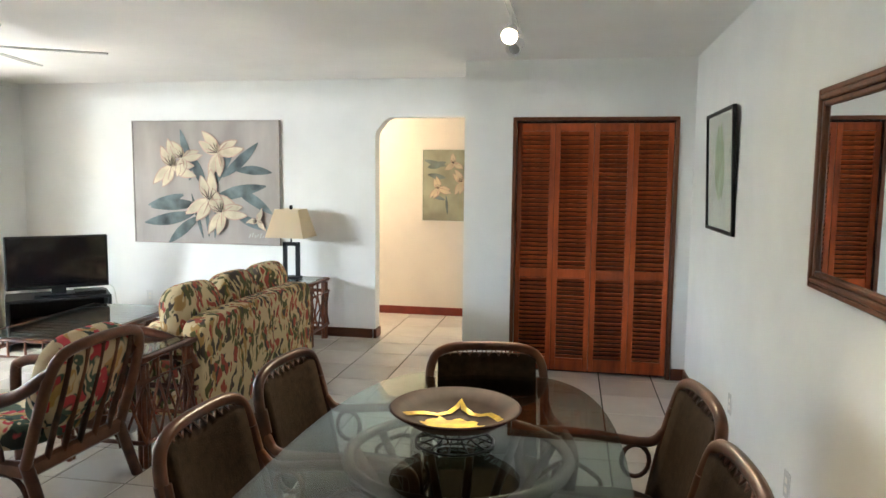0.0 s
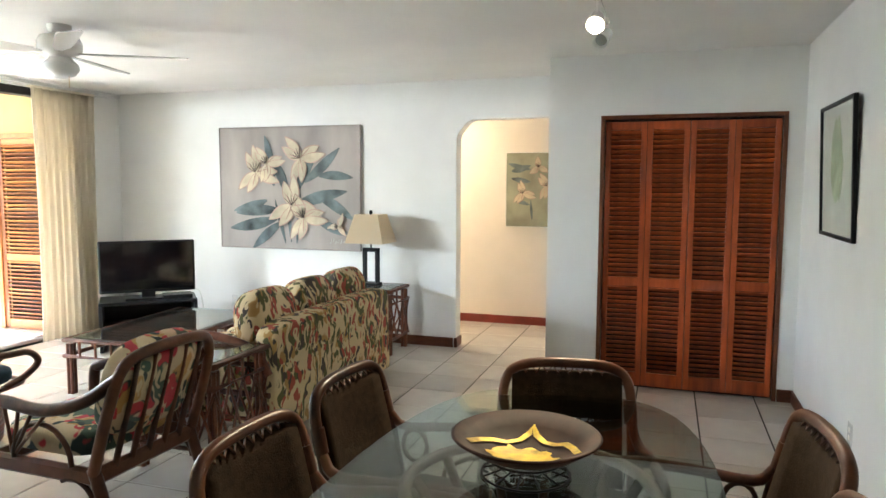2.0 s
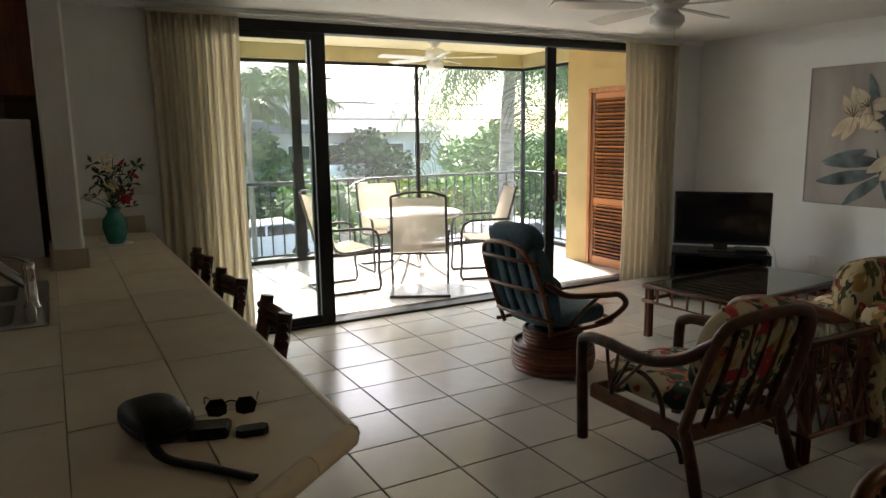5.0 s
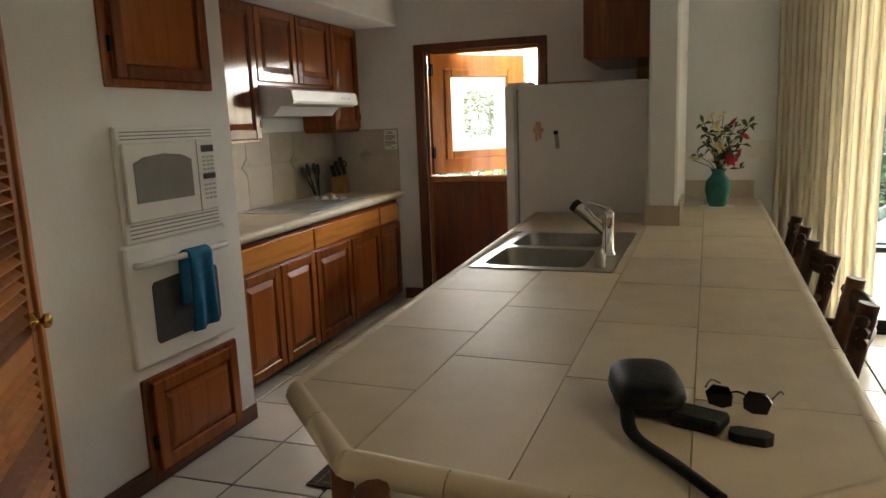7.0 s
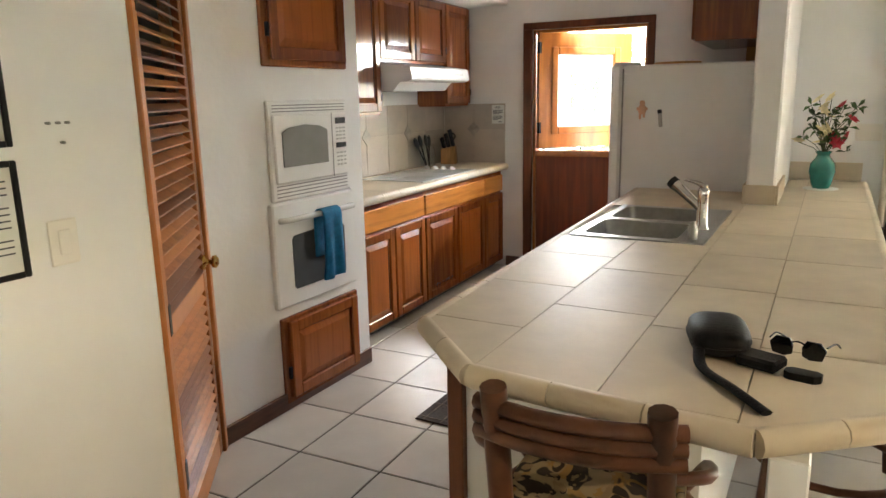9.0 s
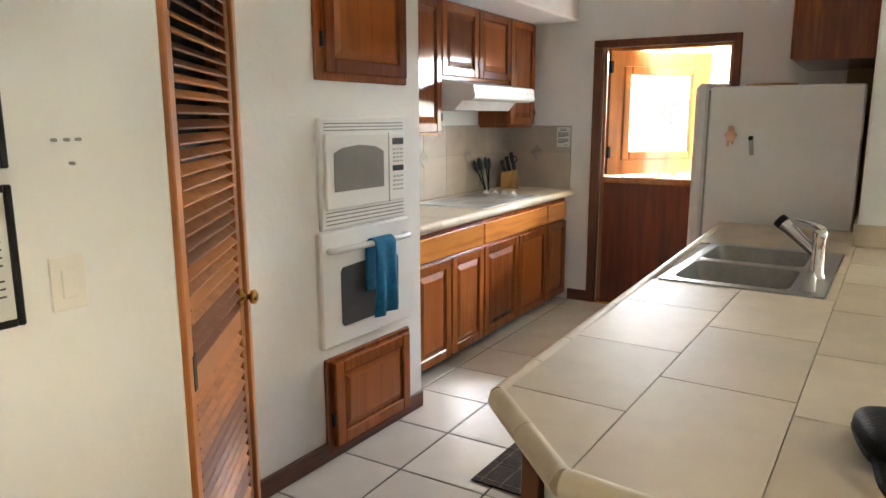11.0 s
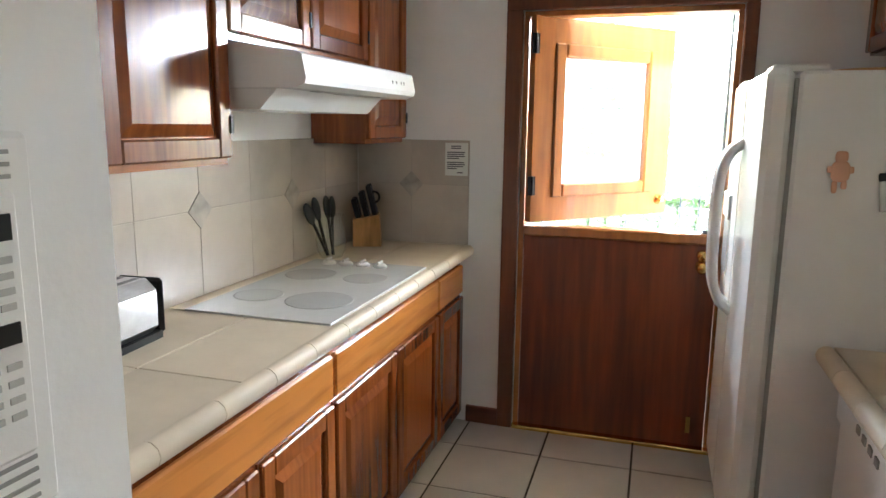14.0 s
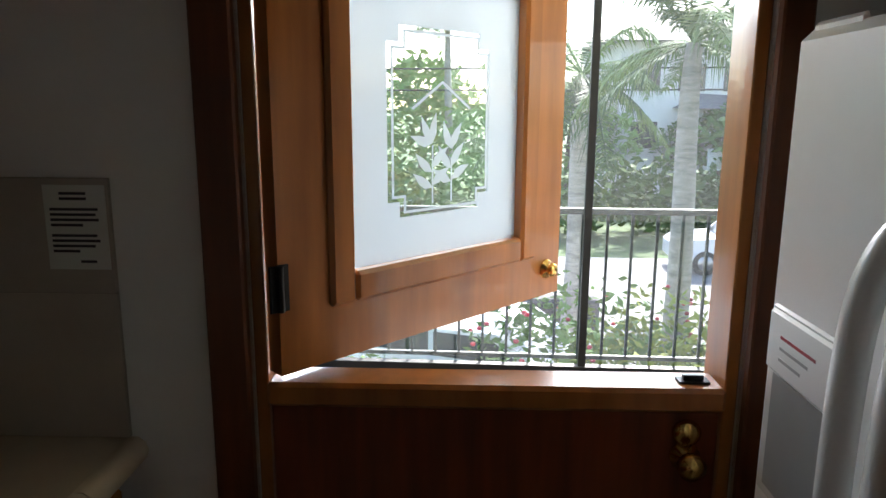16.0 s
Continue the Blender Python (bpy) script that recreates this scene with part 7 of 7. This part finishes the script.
ms = part("mesh", Shape().box(LX - 0.002, LX + 0.002, -3.2, LYN, 0.05, 2.40).box(LX, -6.75, LYN - 0.002, LYN + 0.002, 0.05, 2.40), M_INSECT, sc, "fine grey mesh")
ms.visible_shadow = False
lr = thing("lanai_railing", "dark green metal railing with thin balusters", "railing")
RX = LX - 0.09
part("top_rail", Shape().box(RX - 0.025, RX + 0.025, -3.2, LYN + 0.09, 0.955, 0.99, 0.006).box(RX, -6.75, LYN + 0.065, LYN + 0.115, 0.955, 0.989, 0.006), M_RAIL, lr)
part("bottom_rail", Shape().box(RX - 0.015, RX + 0.015, -3.2, LYN + 0.09, 0.06, 0.085, 0.003).box(RX, -6.75, LYN + 0.075, LYN + 0.105, 0.06, 0.084, 0.003), M_RAIL, lr)
me = Shape().box(-0.008, 0.008, -0.008, 0.008, 0.085, 0.955).mesh("baluster", M_RAIL)
y = -3.1
while y < LYN + 0.05:
    part("baluster", me, None, lr, at=pose(RX, y, 0))
    y += 0.145
x = RX + 0.14
while x < -6.8:
    part("baluster", me, None, lr, at=pose(x, LYN + 0.09, 0))
    x += 0.145
struct("lanai_edge", Shape().box(LX - 0.2, LX + 0.1, -3.2, LYN + 0.2, -0.3, -0.125), M_CONC, "concrete lanai slab edge")

tt = thing("patio_table", "round white patio table on curved white legs", "table", pose(-6.72, 3.88, 0))
part("tabletop", Shape().lathe([(0.51, 0.685), (0.535, 0.70), (0.535, 0.715), (0.52, 0.725), (0.001, 0.725)], 40), M_WHITE, tt)
for k in range(4):
    t = radians(45 + 90 * k)
    c, s = math.cos(t), math.sin(t)
    part("leg", Shape().tube(smooth_path([(0.06 * c, 0.06 * s, 0.68), (0.09 * c, 0.09 * s, 0.4), (0.2 * c, 0.2 * s, 0.16), (0.40 * c, 0.40 * s, 0.02)], 5), 0.018, 8), M_WHITE, tt)


M_BRONZE = mat("bronze_tube", (0.09, 0.08, 0.07), 0.35, 0.4, var=0.2, scale=20)


def patio_chair(at):
    t = thing("patio_chair", "sled-base metal patio chair with a tan mesh sling", "chair", at, "chairs on the lanai")
    for s in (-1, 1):
        part("side_frame", Shape().tube(smooth_path([(s * 0.255, -0.32, 0.98), (s * 0.26, -0.22, 0.62), (s * 0.265, -0.13, 0.42), (s * 0.265, 0.24, 0.43)], 5), 0.013, 8), M_BRONZE, t)
        part("sled", Shape().tube(smooth_path([(s * 0.285, -0.24, 0.64), (s * 0.295, 0.0, 0.64), (s * 0.295, 0.22, 0.62), (s * 0.292, 0.285, 0.50), (s * 0.288, 0.28, 0.22), (s * 0.285, 0.29, 0.03), (s * 0.282, 0.18, 0.014), (s * 0.28, -0.25, 0.014)], 5), 0.014, 8), M_BRONZE, t)
    part("rear_bar", Shape().tube([(-0.28, -0.25, 0.014), (0.28, -0.25, 0.014)], 0.013, 8), M_BRONZE, t)
    part("cross_bar", Shape().tube([(-0.265, 0.2, 0.42), (0.265, 0.2, 0.42)], 0.011, 8), M_BRONZE, t)
    part("cross_bar", Shape().tube([(-0.265, -0.12, 0.41), (0.265, -0.12, 0.41)], 0.011, 8), M_BRONZE, t)
    part("top_bar", Shape().tube(smooth_path([(-0.255, -0.32, 0.98), (-0.12, -0.335, 1.015), (0, -0.34, 1.022), (0.12, -0.335, 1.015), (0.255, -0.32, 0.98)], 4), 0.012, 8), M_BRONZE, t)
    prof = smooth_path([(0, 0.24, 0.435), (0, 0.0, 0.415), (0, -0.12, 0.44), (0, -0.2, 0.60), (0, -0.31, 0.965)], 5)
    vs, fs = [], []
    for p in prof:
        for x in (-0.25, 0.25):
            vs.append((x, p.y, p.z))
    for i in range(len(prof) - 1):
        fs.append((2 * i, 2 * i + 1, 2 * i + 3, 2 * i + 2))
    c = part("sling", Shape().raw(vs, fs, True), M_SLING, t, "tan mesh sling")
    sol = c.modifiers.new("thick", "SOLIDIFY")
    sol.thickness = 0.002
    return t


pc = patio_chair(pose(-6.05, 3.62, 0, 0, 0, 62))
copy_thing(pc, pose(-6.62, 3.02, 0, 0, 0, 2))
copy_thing(pc, pose(-7.45, 3.92, 0, 0, 0, -92))
copy_thing(pc, pose(-6.48, 4.62, 0, 0, 0, 160))
ceiling_fan(pose(-7.5, 4.62, LZ, 0, 0, 24), 0.10, "cream ceiling fan with a light under the lanai ceiling", M_WHITE, "lanai fan")

# ---- outdoors ----
GZ = -2.9
gr = Shape()
gr.raw([(-1500, -1500, GZ - 0.05), (60, -1500, GZ - 0.05), (60, 1500, GZ - 0.05), (-1500, 1500, GZ - 0.05)], [(0, 1, 2, 3)])
struct("ground", gr, M_GRASS, "grassy ground")
struct("road", Shape().box(-25.5, -16.0, -120, 120, GZ - 0.04, GZ), M_ROAD, "pale asphalt road beyond the garden")
struct("kerb", Shape().box(-16.0, -15.8, -120, 120, GZ - 0.04, GZ + 0.13, 0.02), M_CONC, "concrete kerb of the road")
struct("parking", Shape().box(-15.8, -9.2, -30, 30, GZ - 0.045, GZ - 0.01), M_CONC, "concrete parking apron under the lanai")


def leaf_cloud(name, label, category, blobs, material, n, size, seed, group="", trunk=None, at=None):
    """A shrub or tree crown of many small crossing leaf blades, gathered in clumps."""
    rng = random.Random(seed)
    vs, fs = [], []
    for cx_, cy_, cz_, r in blobs:
        for _ in range(n):
            while True:
                p = Vector((rng.uniform(-1, 1), rng.uniform(-1, 1), rng.uniform(-1, 1)))
                if p.length < 1:
                    break
            p = p.normalized() * (0.55 + 0.5 * rng.random()) * r
            p.z *= 0.8
            c = Vector((cx_, cy_, cz_)) + p
            d = Vector((rng.gauss(0, 1), rng.gauss(0, 1), rng.gauss(0, 0.6))).normalized()
            e = d.cross(Vector((rng.gauss(0, 1), rng.gauss(0, 1), rng.gauss(0, 1)))).normalized()
            s = size * rng.uniform(0.6, 1.5)
            o = len(vs)
            vs += [c - d * s, c + e * s * 0.4, c + d * s, c - e * s * 0.4]
            fs.append((o, o + 1, o + 2, o + 3))
    sh_ = Shape().raw(vs, fs)
    t = thing(name, label, category, at, group)
    me_ = bpy.data.meshes.new("crown")
    me_.from_pydata([tuple(v) for v in sh_.v], [], sh_.f)
    me_.materials.append(material)
    part("crown", me_, None, t)
    if trunk:
        part("trunk", trunk, M_BARK, t)
    return t


def palm(at, h, seed, L=2.6, label="tall coconut palm with drooping green fronds", n=16, lean=0.4, drop=1.0, rad=0.2):
    rng = random.Random(seed)
    t = thing("palm_tree", label, "palm tree", at, "palms beyond the lanai")
    tr = smooth_path([(0, 0, 0), (lean * 0.2, 0.05, h * 0.4), (lean * 0.6, 0.0, h * 0.8), (lean, 0, h)], 5)
    part("trunk", Shape().tube(tr, [rad * (1 - 0.45 * i / (len(tr) - 1)) for i in range(len(tr))], 10), M_TRUNK, t)
    top = Vector((lean, 0, h))
    for k in range(n):
        a = 2 * math.pi * k / n + rng.uniform(-0.35, 0.35)
        up = rng.uniform(-0.45, 1.35)
        sag = drop * rng.uniform(0.55, 1.15)
        LL = L * rng.uniform(0.7, 1.12)
        tw_ = rng.uniform(-0.35, 0.35)
        rib = []
        for i in range(9):
            u = i / 8
            r = LL * (u - 0.22 * u * u) * (1 - 0.25 * max(0, up - 0.6))
            z = LL * (up * u - (0.35 + 0.55 * max(0, up)) * sag * u * u)
            rib.append(top + Vector((math.cos(a + tw_ * u * u) * r, math.sin(a + tw_ * u * u) * r, z)))
        vs, fs = [], []
        sd_ = Vector((-math.sin(a), math.cos(a), 0))
        m = 42
        for i in range(m):
            u = 0.10 + 0.89 * (i + rng.uniform(-0.3, 0.3)) / m
            f_ = max(0, u * 8)
            j = min(7, int(f_))
            p = rib[j].lerp(rib[j + 1], f_ - j)
            d = (rib[j + 1] - rib[j]).normalized()
            for s in (-1, 1):
                ll = LL * 0.27 * math.sin(math.pi * min(0.97, 0.15 + 0.8 * u)) * rng.uniform(0.55, 1.2)
                fall = rng.uniform(0.15, 0.95)
                mid_ = p + sd_ * s * ll * 0.42 + d * ll * 0.22 + Vector((0, 0, -ll * 0.12 * fall))
                tip = p + sd_ * s * ll * 0.66 + d * ll * 0.45 + Vector((0, 0, -ll * fall))
                o = len(vs)
                vs += [p + d * 0.012, p - d * 0.012, mid_ - d * 0.016, mid_ + d * 0.016, tip]
                fs += [(o, o + 1, o + 2, o + 3), (o + 3, o + 2, o + 4)]
        fr2 = Shape().tube(rib, [0.022 - 0.002 * i for i in range(9)], 5)
        fr2.raw(vs, fs)
        part("frond", fr2, M_PALM, t)
    return t


palm(pose(-13.2, 12.6, GZ), 5.3, 1, 3.0, n=20, drop=1.25)
palm(pose(-12.3, 8.8, GZ), 6.0, 2, 3.1, n=40, drop=1.7)
palm(pose(-14.0, 1.72, GZ), 5.3, 3, 2.3, n=20, lean=0.1)
palm(pose(-16.5, 0.6, GZ), 5.0, 4, 2.4, n=18)
palm(pose(-10.9, 3.15, GZ), 5.0, 5, 1.7, "yellow-green areca palm close to the lanai", 14, drop=1.1, rad=0.055)
palm(pose(-34.0, -2.6, GZ), 7.6, 6, 2.2, "far palm above the hedge", 14)
palm(pose(-17.0, 7.0, GZ), 3.0, 7, 2.0, n=14)
rng = random.Random(11)
for i in range(22):
    y = -26 + i * 3.4
    r = rng.uniform(1.5, 2.4)
    leaf_cloud("hedge_bush", "dense green roadside bush", "bush", [(0, rng.uniform(-0.8, 0.8), r * 0.7, r), (rng.uniform(-1, 1), 1.2, r * 0.6, r * 0.85), (rng.uniform(-1, 1), -1.2, r * 0.9, r * 0.8)], M_FOL if i % 3 else M_FOLY, 420, 0.2, 20 + i, "roadside bushes", at=pose(-28.5 - rng.uniform(0, 2), y, GZ))
for i in range(14):
    y = -34 + i * 7.5
    r = rng.uniform(1.9, 2.6) * (1.4 if y < 11 else 1.0)
    leaf_cloud("tree", "broad green tree beyond the road", "tree", [(0, 0, r * 1.25, r), (r * 0.6, r * 0.7, r * 1.1, r * 0.75), (-r * 0.4, -r * 0.8, r * 1.2, r * 0.8), (0.2, r * 0.1, r * 1.8, r * 0.6)], M_FOL, 520, 0.26, 60 + i, "trees beyond the road", Shape().tube([(0, 0, 0), (0.1, 0.1, r), (0.2, 0.2, r * 1.6)], [0.25, 0.18, 0.1], 8), pose(-36 - rng.uniform(0, 8), y, GZ))
for i, (x, y, r, m_) in enumerate(((-13.1, 0.3, 1.5, M_FOL), (-12.7, 1.5, 1.45, M_FOLY), (-13.3, 2.9, 1.2, M_FOL), (-12.3, 2.4, 1.1, M_FOLY), (-12.8, 4.6, 1.2, M_FOL), (-12.5, 7.4, 1.2, M_FOL), (-13.5, 9.3, 1.4, M_FOLY), (-12.6, -2.6, 0.9, M_FOL))):
    b = leaf_cloud("garden_shrub", "leafy garden shrub with red flowers below the lanai" if i < 3 else "leafy garden shrub below the lanai", "shrub", [(0, 0, r * 0.8, r), (0.3, 0.5, r * 0.7, r * 0.7), (-0.2, -0.5, r * 0.7, r * 0.7)], m_, 800, 0.075, 90 + i, "garden shrubs", at=pose(x, y, GZ))
    if i < 3:
        fw, q = Shape(), random.Random(i)
        for _ in range(26):
            a, z = q.uniform(0, 6.28), q.uniform(0.7, 1.5) * r
            c = Vector((r * 0.95 * math.cos(a), r * 0.95 * math.sin(a), z))
            fw.pillow(c.x - 0.035, c.x + 0.03, c.y - 0.04, c.y + 0.03, c.z - 0.025, c.z + 0.03, 2, 2)
        part("red_flowers", fw, M_PETALR, b)
solo("stone_wall", Shape().box(-17.3, -16.9, -0.9, 1.2, GZ, GZ + 1.0, 0.05), M_STONE, "low dark lava-stone garden wall", "stone wall")


def car(at, label):
    t = thing("car", label, "car", at, "parked cars")
    side = [(-2.2, 0.35), (-2.2, 0.75), (-1.95, 0.95), (-1.0, 1.02), (-0.5, 1.42), (1.2, 1.48), (1.9, 1.05), (2.15, 0.95), (2.2, 0.4)]
    part("body", Shape().prism(side, -0.85, 0.85, Matrix(((1, 0, 0, 0), (0, 0, 1, 0), (0, 1, 0, 0), (0, 0, 0, 1)))), M_CARW, t)
    for s in (-1, 1):
        for q in ([(-0.82, 1.05), (-0.45, 1.36), (0.2, 1.4), (0.2, 1.05)], [(0.28, 1.05), (0.28, 1.4), (1.1, 1.42), (1.6, 1.08)]):
            part("side_window", Shape().prism(q, s * 0.852, s * 0.86, Matrix(((1, 0, 0, 0), (0, 0, 1, 0), (0, 1, 0, 0), (0, 0, 0, 1)))), M_CARG, t)
        for x in (-1.4, 1.4):
            w = part("wheel", Shape().lathe([(0.33, -0.1), (0.34, 0), (0.33, 0.1)], 20), M_TYRE, t, at=pose(x, s * 0.8, 0.33, 90, 0, 0))
            part("rim", Shape().lathe([(0.2, -0.11), (0.21, 0.11), (0.05, 0.115)], 16), M_STEEL, w)
        part("headlight", Shape().box(-2.215, -2.15, s * 0.5, s * 0.8, 0.66, 0.78, 0.02), M_WHITE, t)
    part("windscreen", Shape().raw([(-1.0, -0.7, 1.03), (-1.0, 0.7, 1.03), (-0.53, 0.65, 1.40), (-0.53, -0.65, 1.40)], [(0, 1, 2, 3)]).raw([(-1.01, -0.7, 1.045), (-1.01, 0.7, 1.045), (-0.54, 0.65, 1.415), (-0.54, -0.65, 1.415)], [(0, 1, 2, 3)]), M_CARG, t)
    return t


c0 = car(pose(-13.6, 4.3, GZ - 0.01, 0, 0, 95), "white parked hatchback below the lanai")
copy_thing(c0, pose(-24.2, 6.5, GZ, 0, 0, 88))
copy_thing(c0, pose(-14.6, -1.6, GZ - 0.01, 0, 0, 70))
copy_thing(c0, pose(-19.5, 13.5, GZ, 0, 0, 92))

bd = thing("apartment_building", "pale two-storey building with a dark hipped roof beyond the trees", "building", pose(-50, 19.5, GZ - 1.6, 0, 0, 12))
part("wall", Shape().box(-6, 6, -11, 5, 0, 6.2), M_STUCCO, bd)
rf = Shape()
rf.raw([(-7, -12, 6.1), (7, -12, 6.1), (7, 6, 6.1), (-7, 6, 6.1), (0, -7, 8.9), (0, 1, 8.9)], [(0, 1, 4), (1, 2, 5, 4), (2, 3, 5), (3, 0, 4, 5), (0, 3, 2, 1)])
part("roof", rf, M_ROOF, bd)
for fl_ in (0.9, 3.9):
    for k in range(6):
        y = -10 + k * 2.5
        w = part("window", Shape().box(6.0, 6.06, y, y + 1.5, fl_, fl_ + 1.4), M_CARG, bd)
        part("frame", Shape().box(6.0, 6.09, y - 0.08, y, fl_ - 0.08, fl_ + 1.48).box(6.0, 6.09, y + 1.5, y + 1.58, fl_ - 0.08, fl_ + 1.48).box(6.0, 6.09, y, y + 1.5, fl_ + 1.4, fl_ + 1.48), M_WHITE, w)
    part("balcony", Shape().box(6.0, 7.2, -11, 5, fl_ - 0.9, fl_ - 0.7).box(7.1, 7.2, -11, 5, fl_ - 0.7, fl_ + 0.2), M_WHITE, bd)
tb2 = thing("apartment_building", "tall pale building behind palms", "building", pose(-48, 11.5, GZ - 1.5, 0, 0, 5))
part("wall", Shape().box(-5, 5, -6, 4, 0, 9.5), M_STUCCO, tb2)
part("roof", Shape().raw([(-6, -7, 9.4), (6, -7, 9.4), (6, 5, 9.4), (-6, 5, 9.4), (0, -3, 11.6), (0, 1, 11.6)], [(0, 1, 4), (1, 2, 5, 4), (2, 3, 5), (3, 0, 4, 5), (0, 3, 2, 1)]), M_ROOF, tb2)
for fl_ in (0.9, 3.9, 6.9):
    for k in range(4):
        part("window", Shape().box(5.0, 5.06, -5.3 + k * 2.4, -3.9 + k * 2.4, fl_, fl_ + 1.4), M_CARG, tb2)
up = thing("utility_pole", "grey utility pole with a transformer and wires", "utility pole", pose(-24.6, 6.1, GZ))
part("pole", Shape().tube([(0, 0, 0), (0, 0, 9.5)], [0.16, 0.12], 10), M_TRUNK, up)
part("transformer", Shape().lathe([(0.28, 7.0), (0.28, 7.9), (0.2, 8.0)], 16, (0.35, 0.2, 0)), M_GREY, up)
part("crossarm", Shape().box(-0.05, 0.05, -1.1, 1.1, 8.7, 8.82), M_BARK, up)
for z, dx in ((5.0, 0.1), (5.6, -0.1), (8.8, 0.0)):
    part("wire", Shape().tube([(dx, -70, z + 0.6), (dx, -35, z - 0.2), (dx, 0, z), (dx, 35, z - 0.2), (dx, 70, z + 0.6)], 0.025, 5), M_TYRE, up)

# the kitchen stands a little askew to the living room
KR = Matrix.Translation((-5.62, -1.6, 0)) @ Matrix.Rotation(radians(2.0), 4, "Z") @ Matrix.Translation((5.62, 1.6, 0))
ASKEW = {"wall_kitchen_west", "wall_kitchen_south", "soffit", "base_cabinet", "wall_cabinet", "kitchen_counter", "cooktop", "backsplash", "notice", "range_hood", "refrigerator", "cutting_board", "fridge_magnet", "bottle_opener", "fridge_cabinet", "door_1", "utensil_jar", "knife_block", "toaster"}
for ob in scene.collection.objects:
    if ob.parent is None and ob.name.split(".")[0] in ASKEW:
        ob.matrix_basis = KR @ ob.matrix_basis

# ---- floor tiles ----
def lay(parent, x0, x1, y0, y1, ox, oy, pitch, material, skip=None, turn=None):
    p = pitch
    meshes = {}
    i0, i1 = math.floor((x0 - ox) / p), math.ceil((x1 - ox) / p)
    j0, j1 = math.floor((y0 - oy) / p), math.ceil((y1 - oy) / p)
    for i in range(i0, i1):
        for j in range(j0, j1):
            a, b = max(x0, ox + i * p), min(x1, ox + (i + 1) * p)
            c, d = max(y0, oy + j * p), min(y1, oy + (j + 1) * p)
            if b - a < 0.02 or d - c < 0.02 or (skip and skip(a, b, c, d)):
                continue
            key = (round(b - a, 3), round(d - c, 3))
            if key not in meshes:
                meshes[key] = Shape().box(0.0045, b - a - 0.0045, 0.0045, d - c - 0.0045, -0.02, 0, 0.0018).mesh("tile", material)
            part("tile", meshes[key], None, parent, at=turn @ pose(a, c, 0) if turn else pose(a, c, 0))


lay(FLOORS["floor"], XW - 0.02, XE, 0.55, 6.83, -3.505, 2.49, 0.4035, M_TILE, lambda a, b, c, d: (c > YC + 0.1 and a > -0.5))
lay(FLOORS["floor"], -3.28, -0.57, 6.83, 7.95, -3.505, 2.49, 0.4035, M_TILE)
KT = Matrix.Translation((-2.518, -1.047, 0)) @ Matrix.Rotation(radians(2.3), 4, "Z") @ Matrix.Translation((2.518, 1.047, 0))
lay(FLOORS["floor_kitchen"], -1.27, XE, -0.85, 0.55, -3.505, 2.49, 0.4035, M_TILE)
lay(FLOORS["floor_kitchen"], XK - 0.1, -1.30, YB, 0.50, -2.518, -1.047, 0.408, M_TILE, lambda a, b, c, d: (b < -3.0 and d < -1.8) or (a > -1.2 and d < -0.8) or (b < -1.8 and c > 0.1 and a > -4), KT)
lay(FLOORS["floor_lanai"], -8.5, XW - 0.31, 0.6, 6.6, -6.02, 2.52, 0.41, M_TILE)
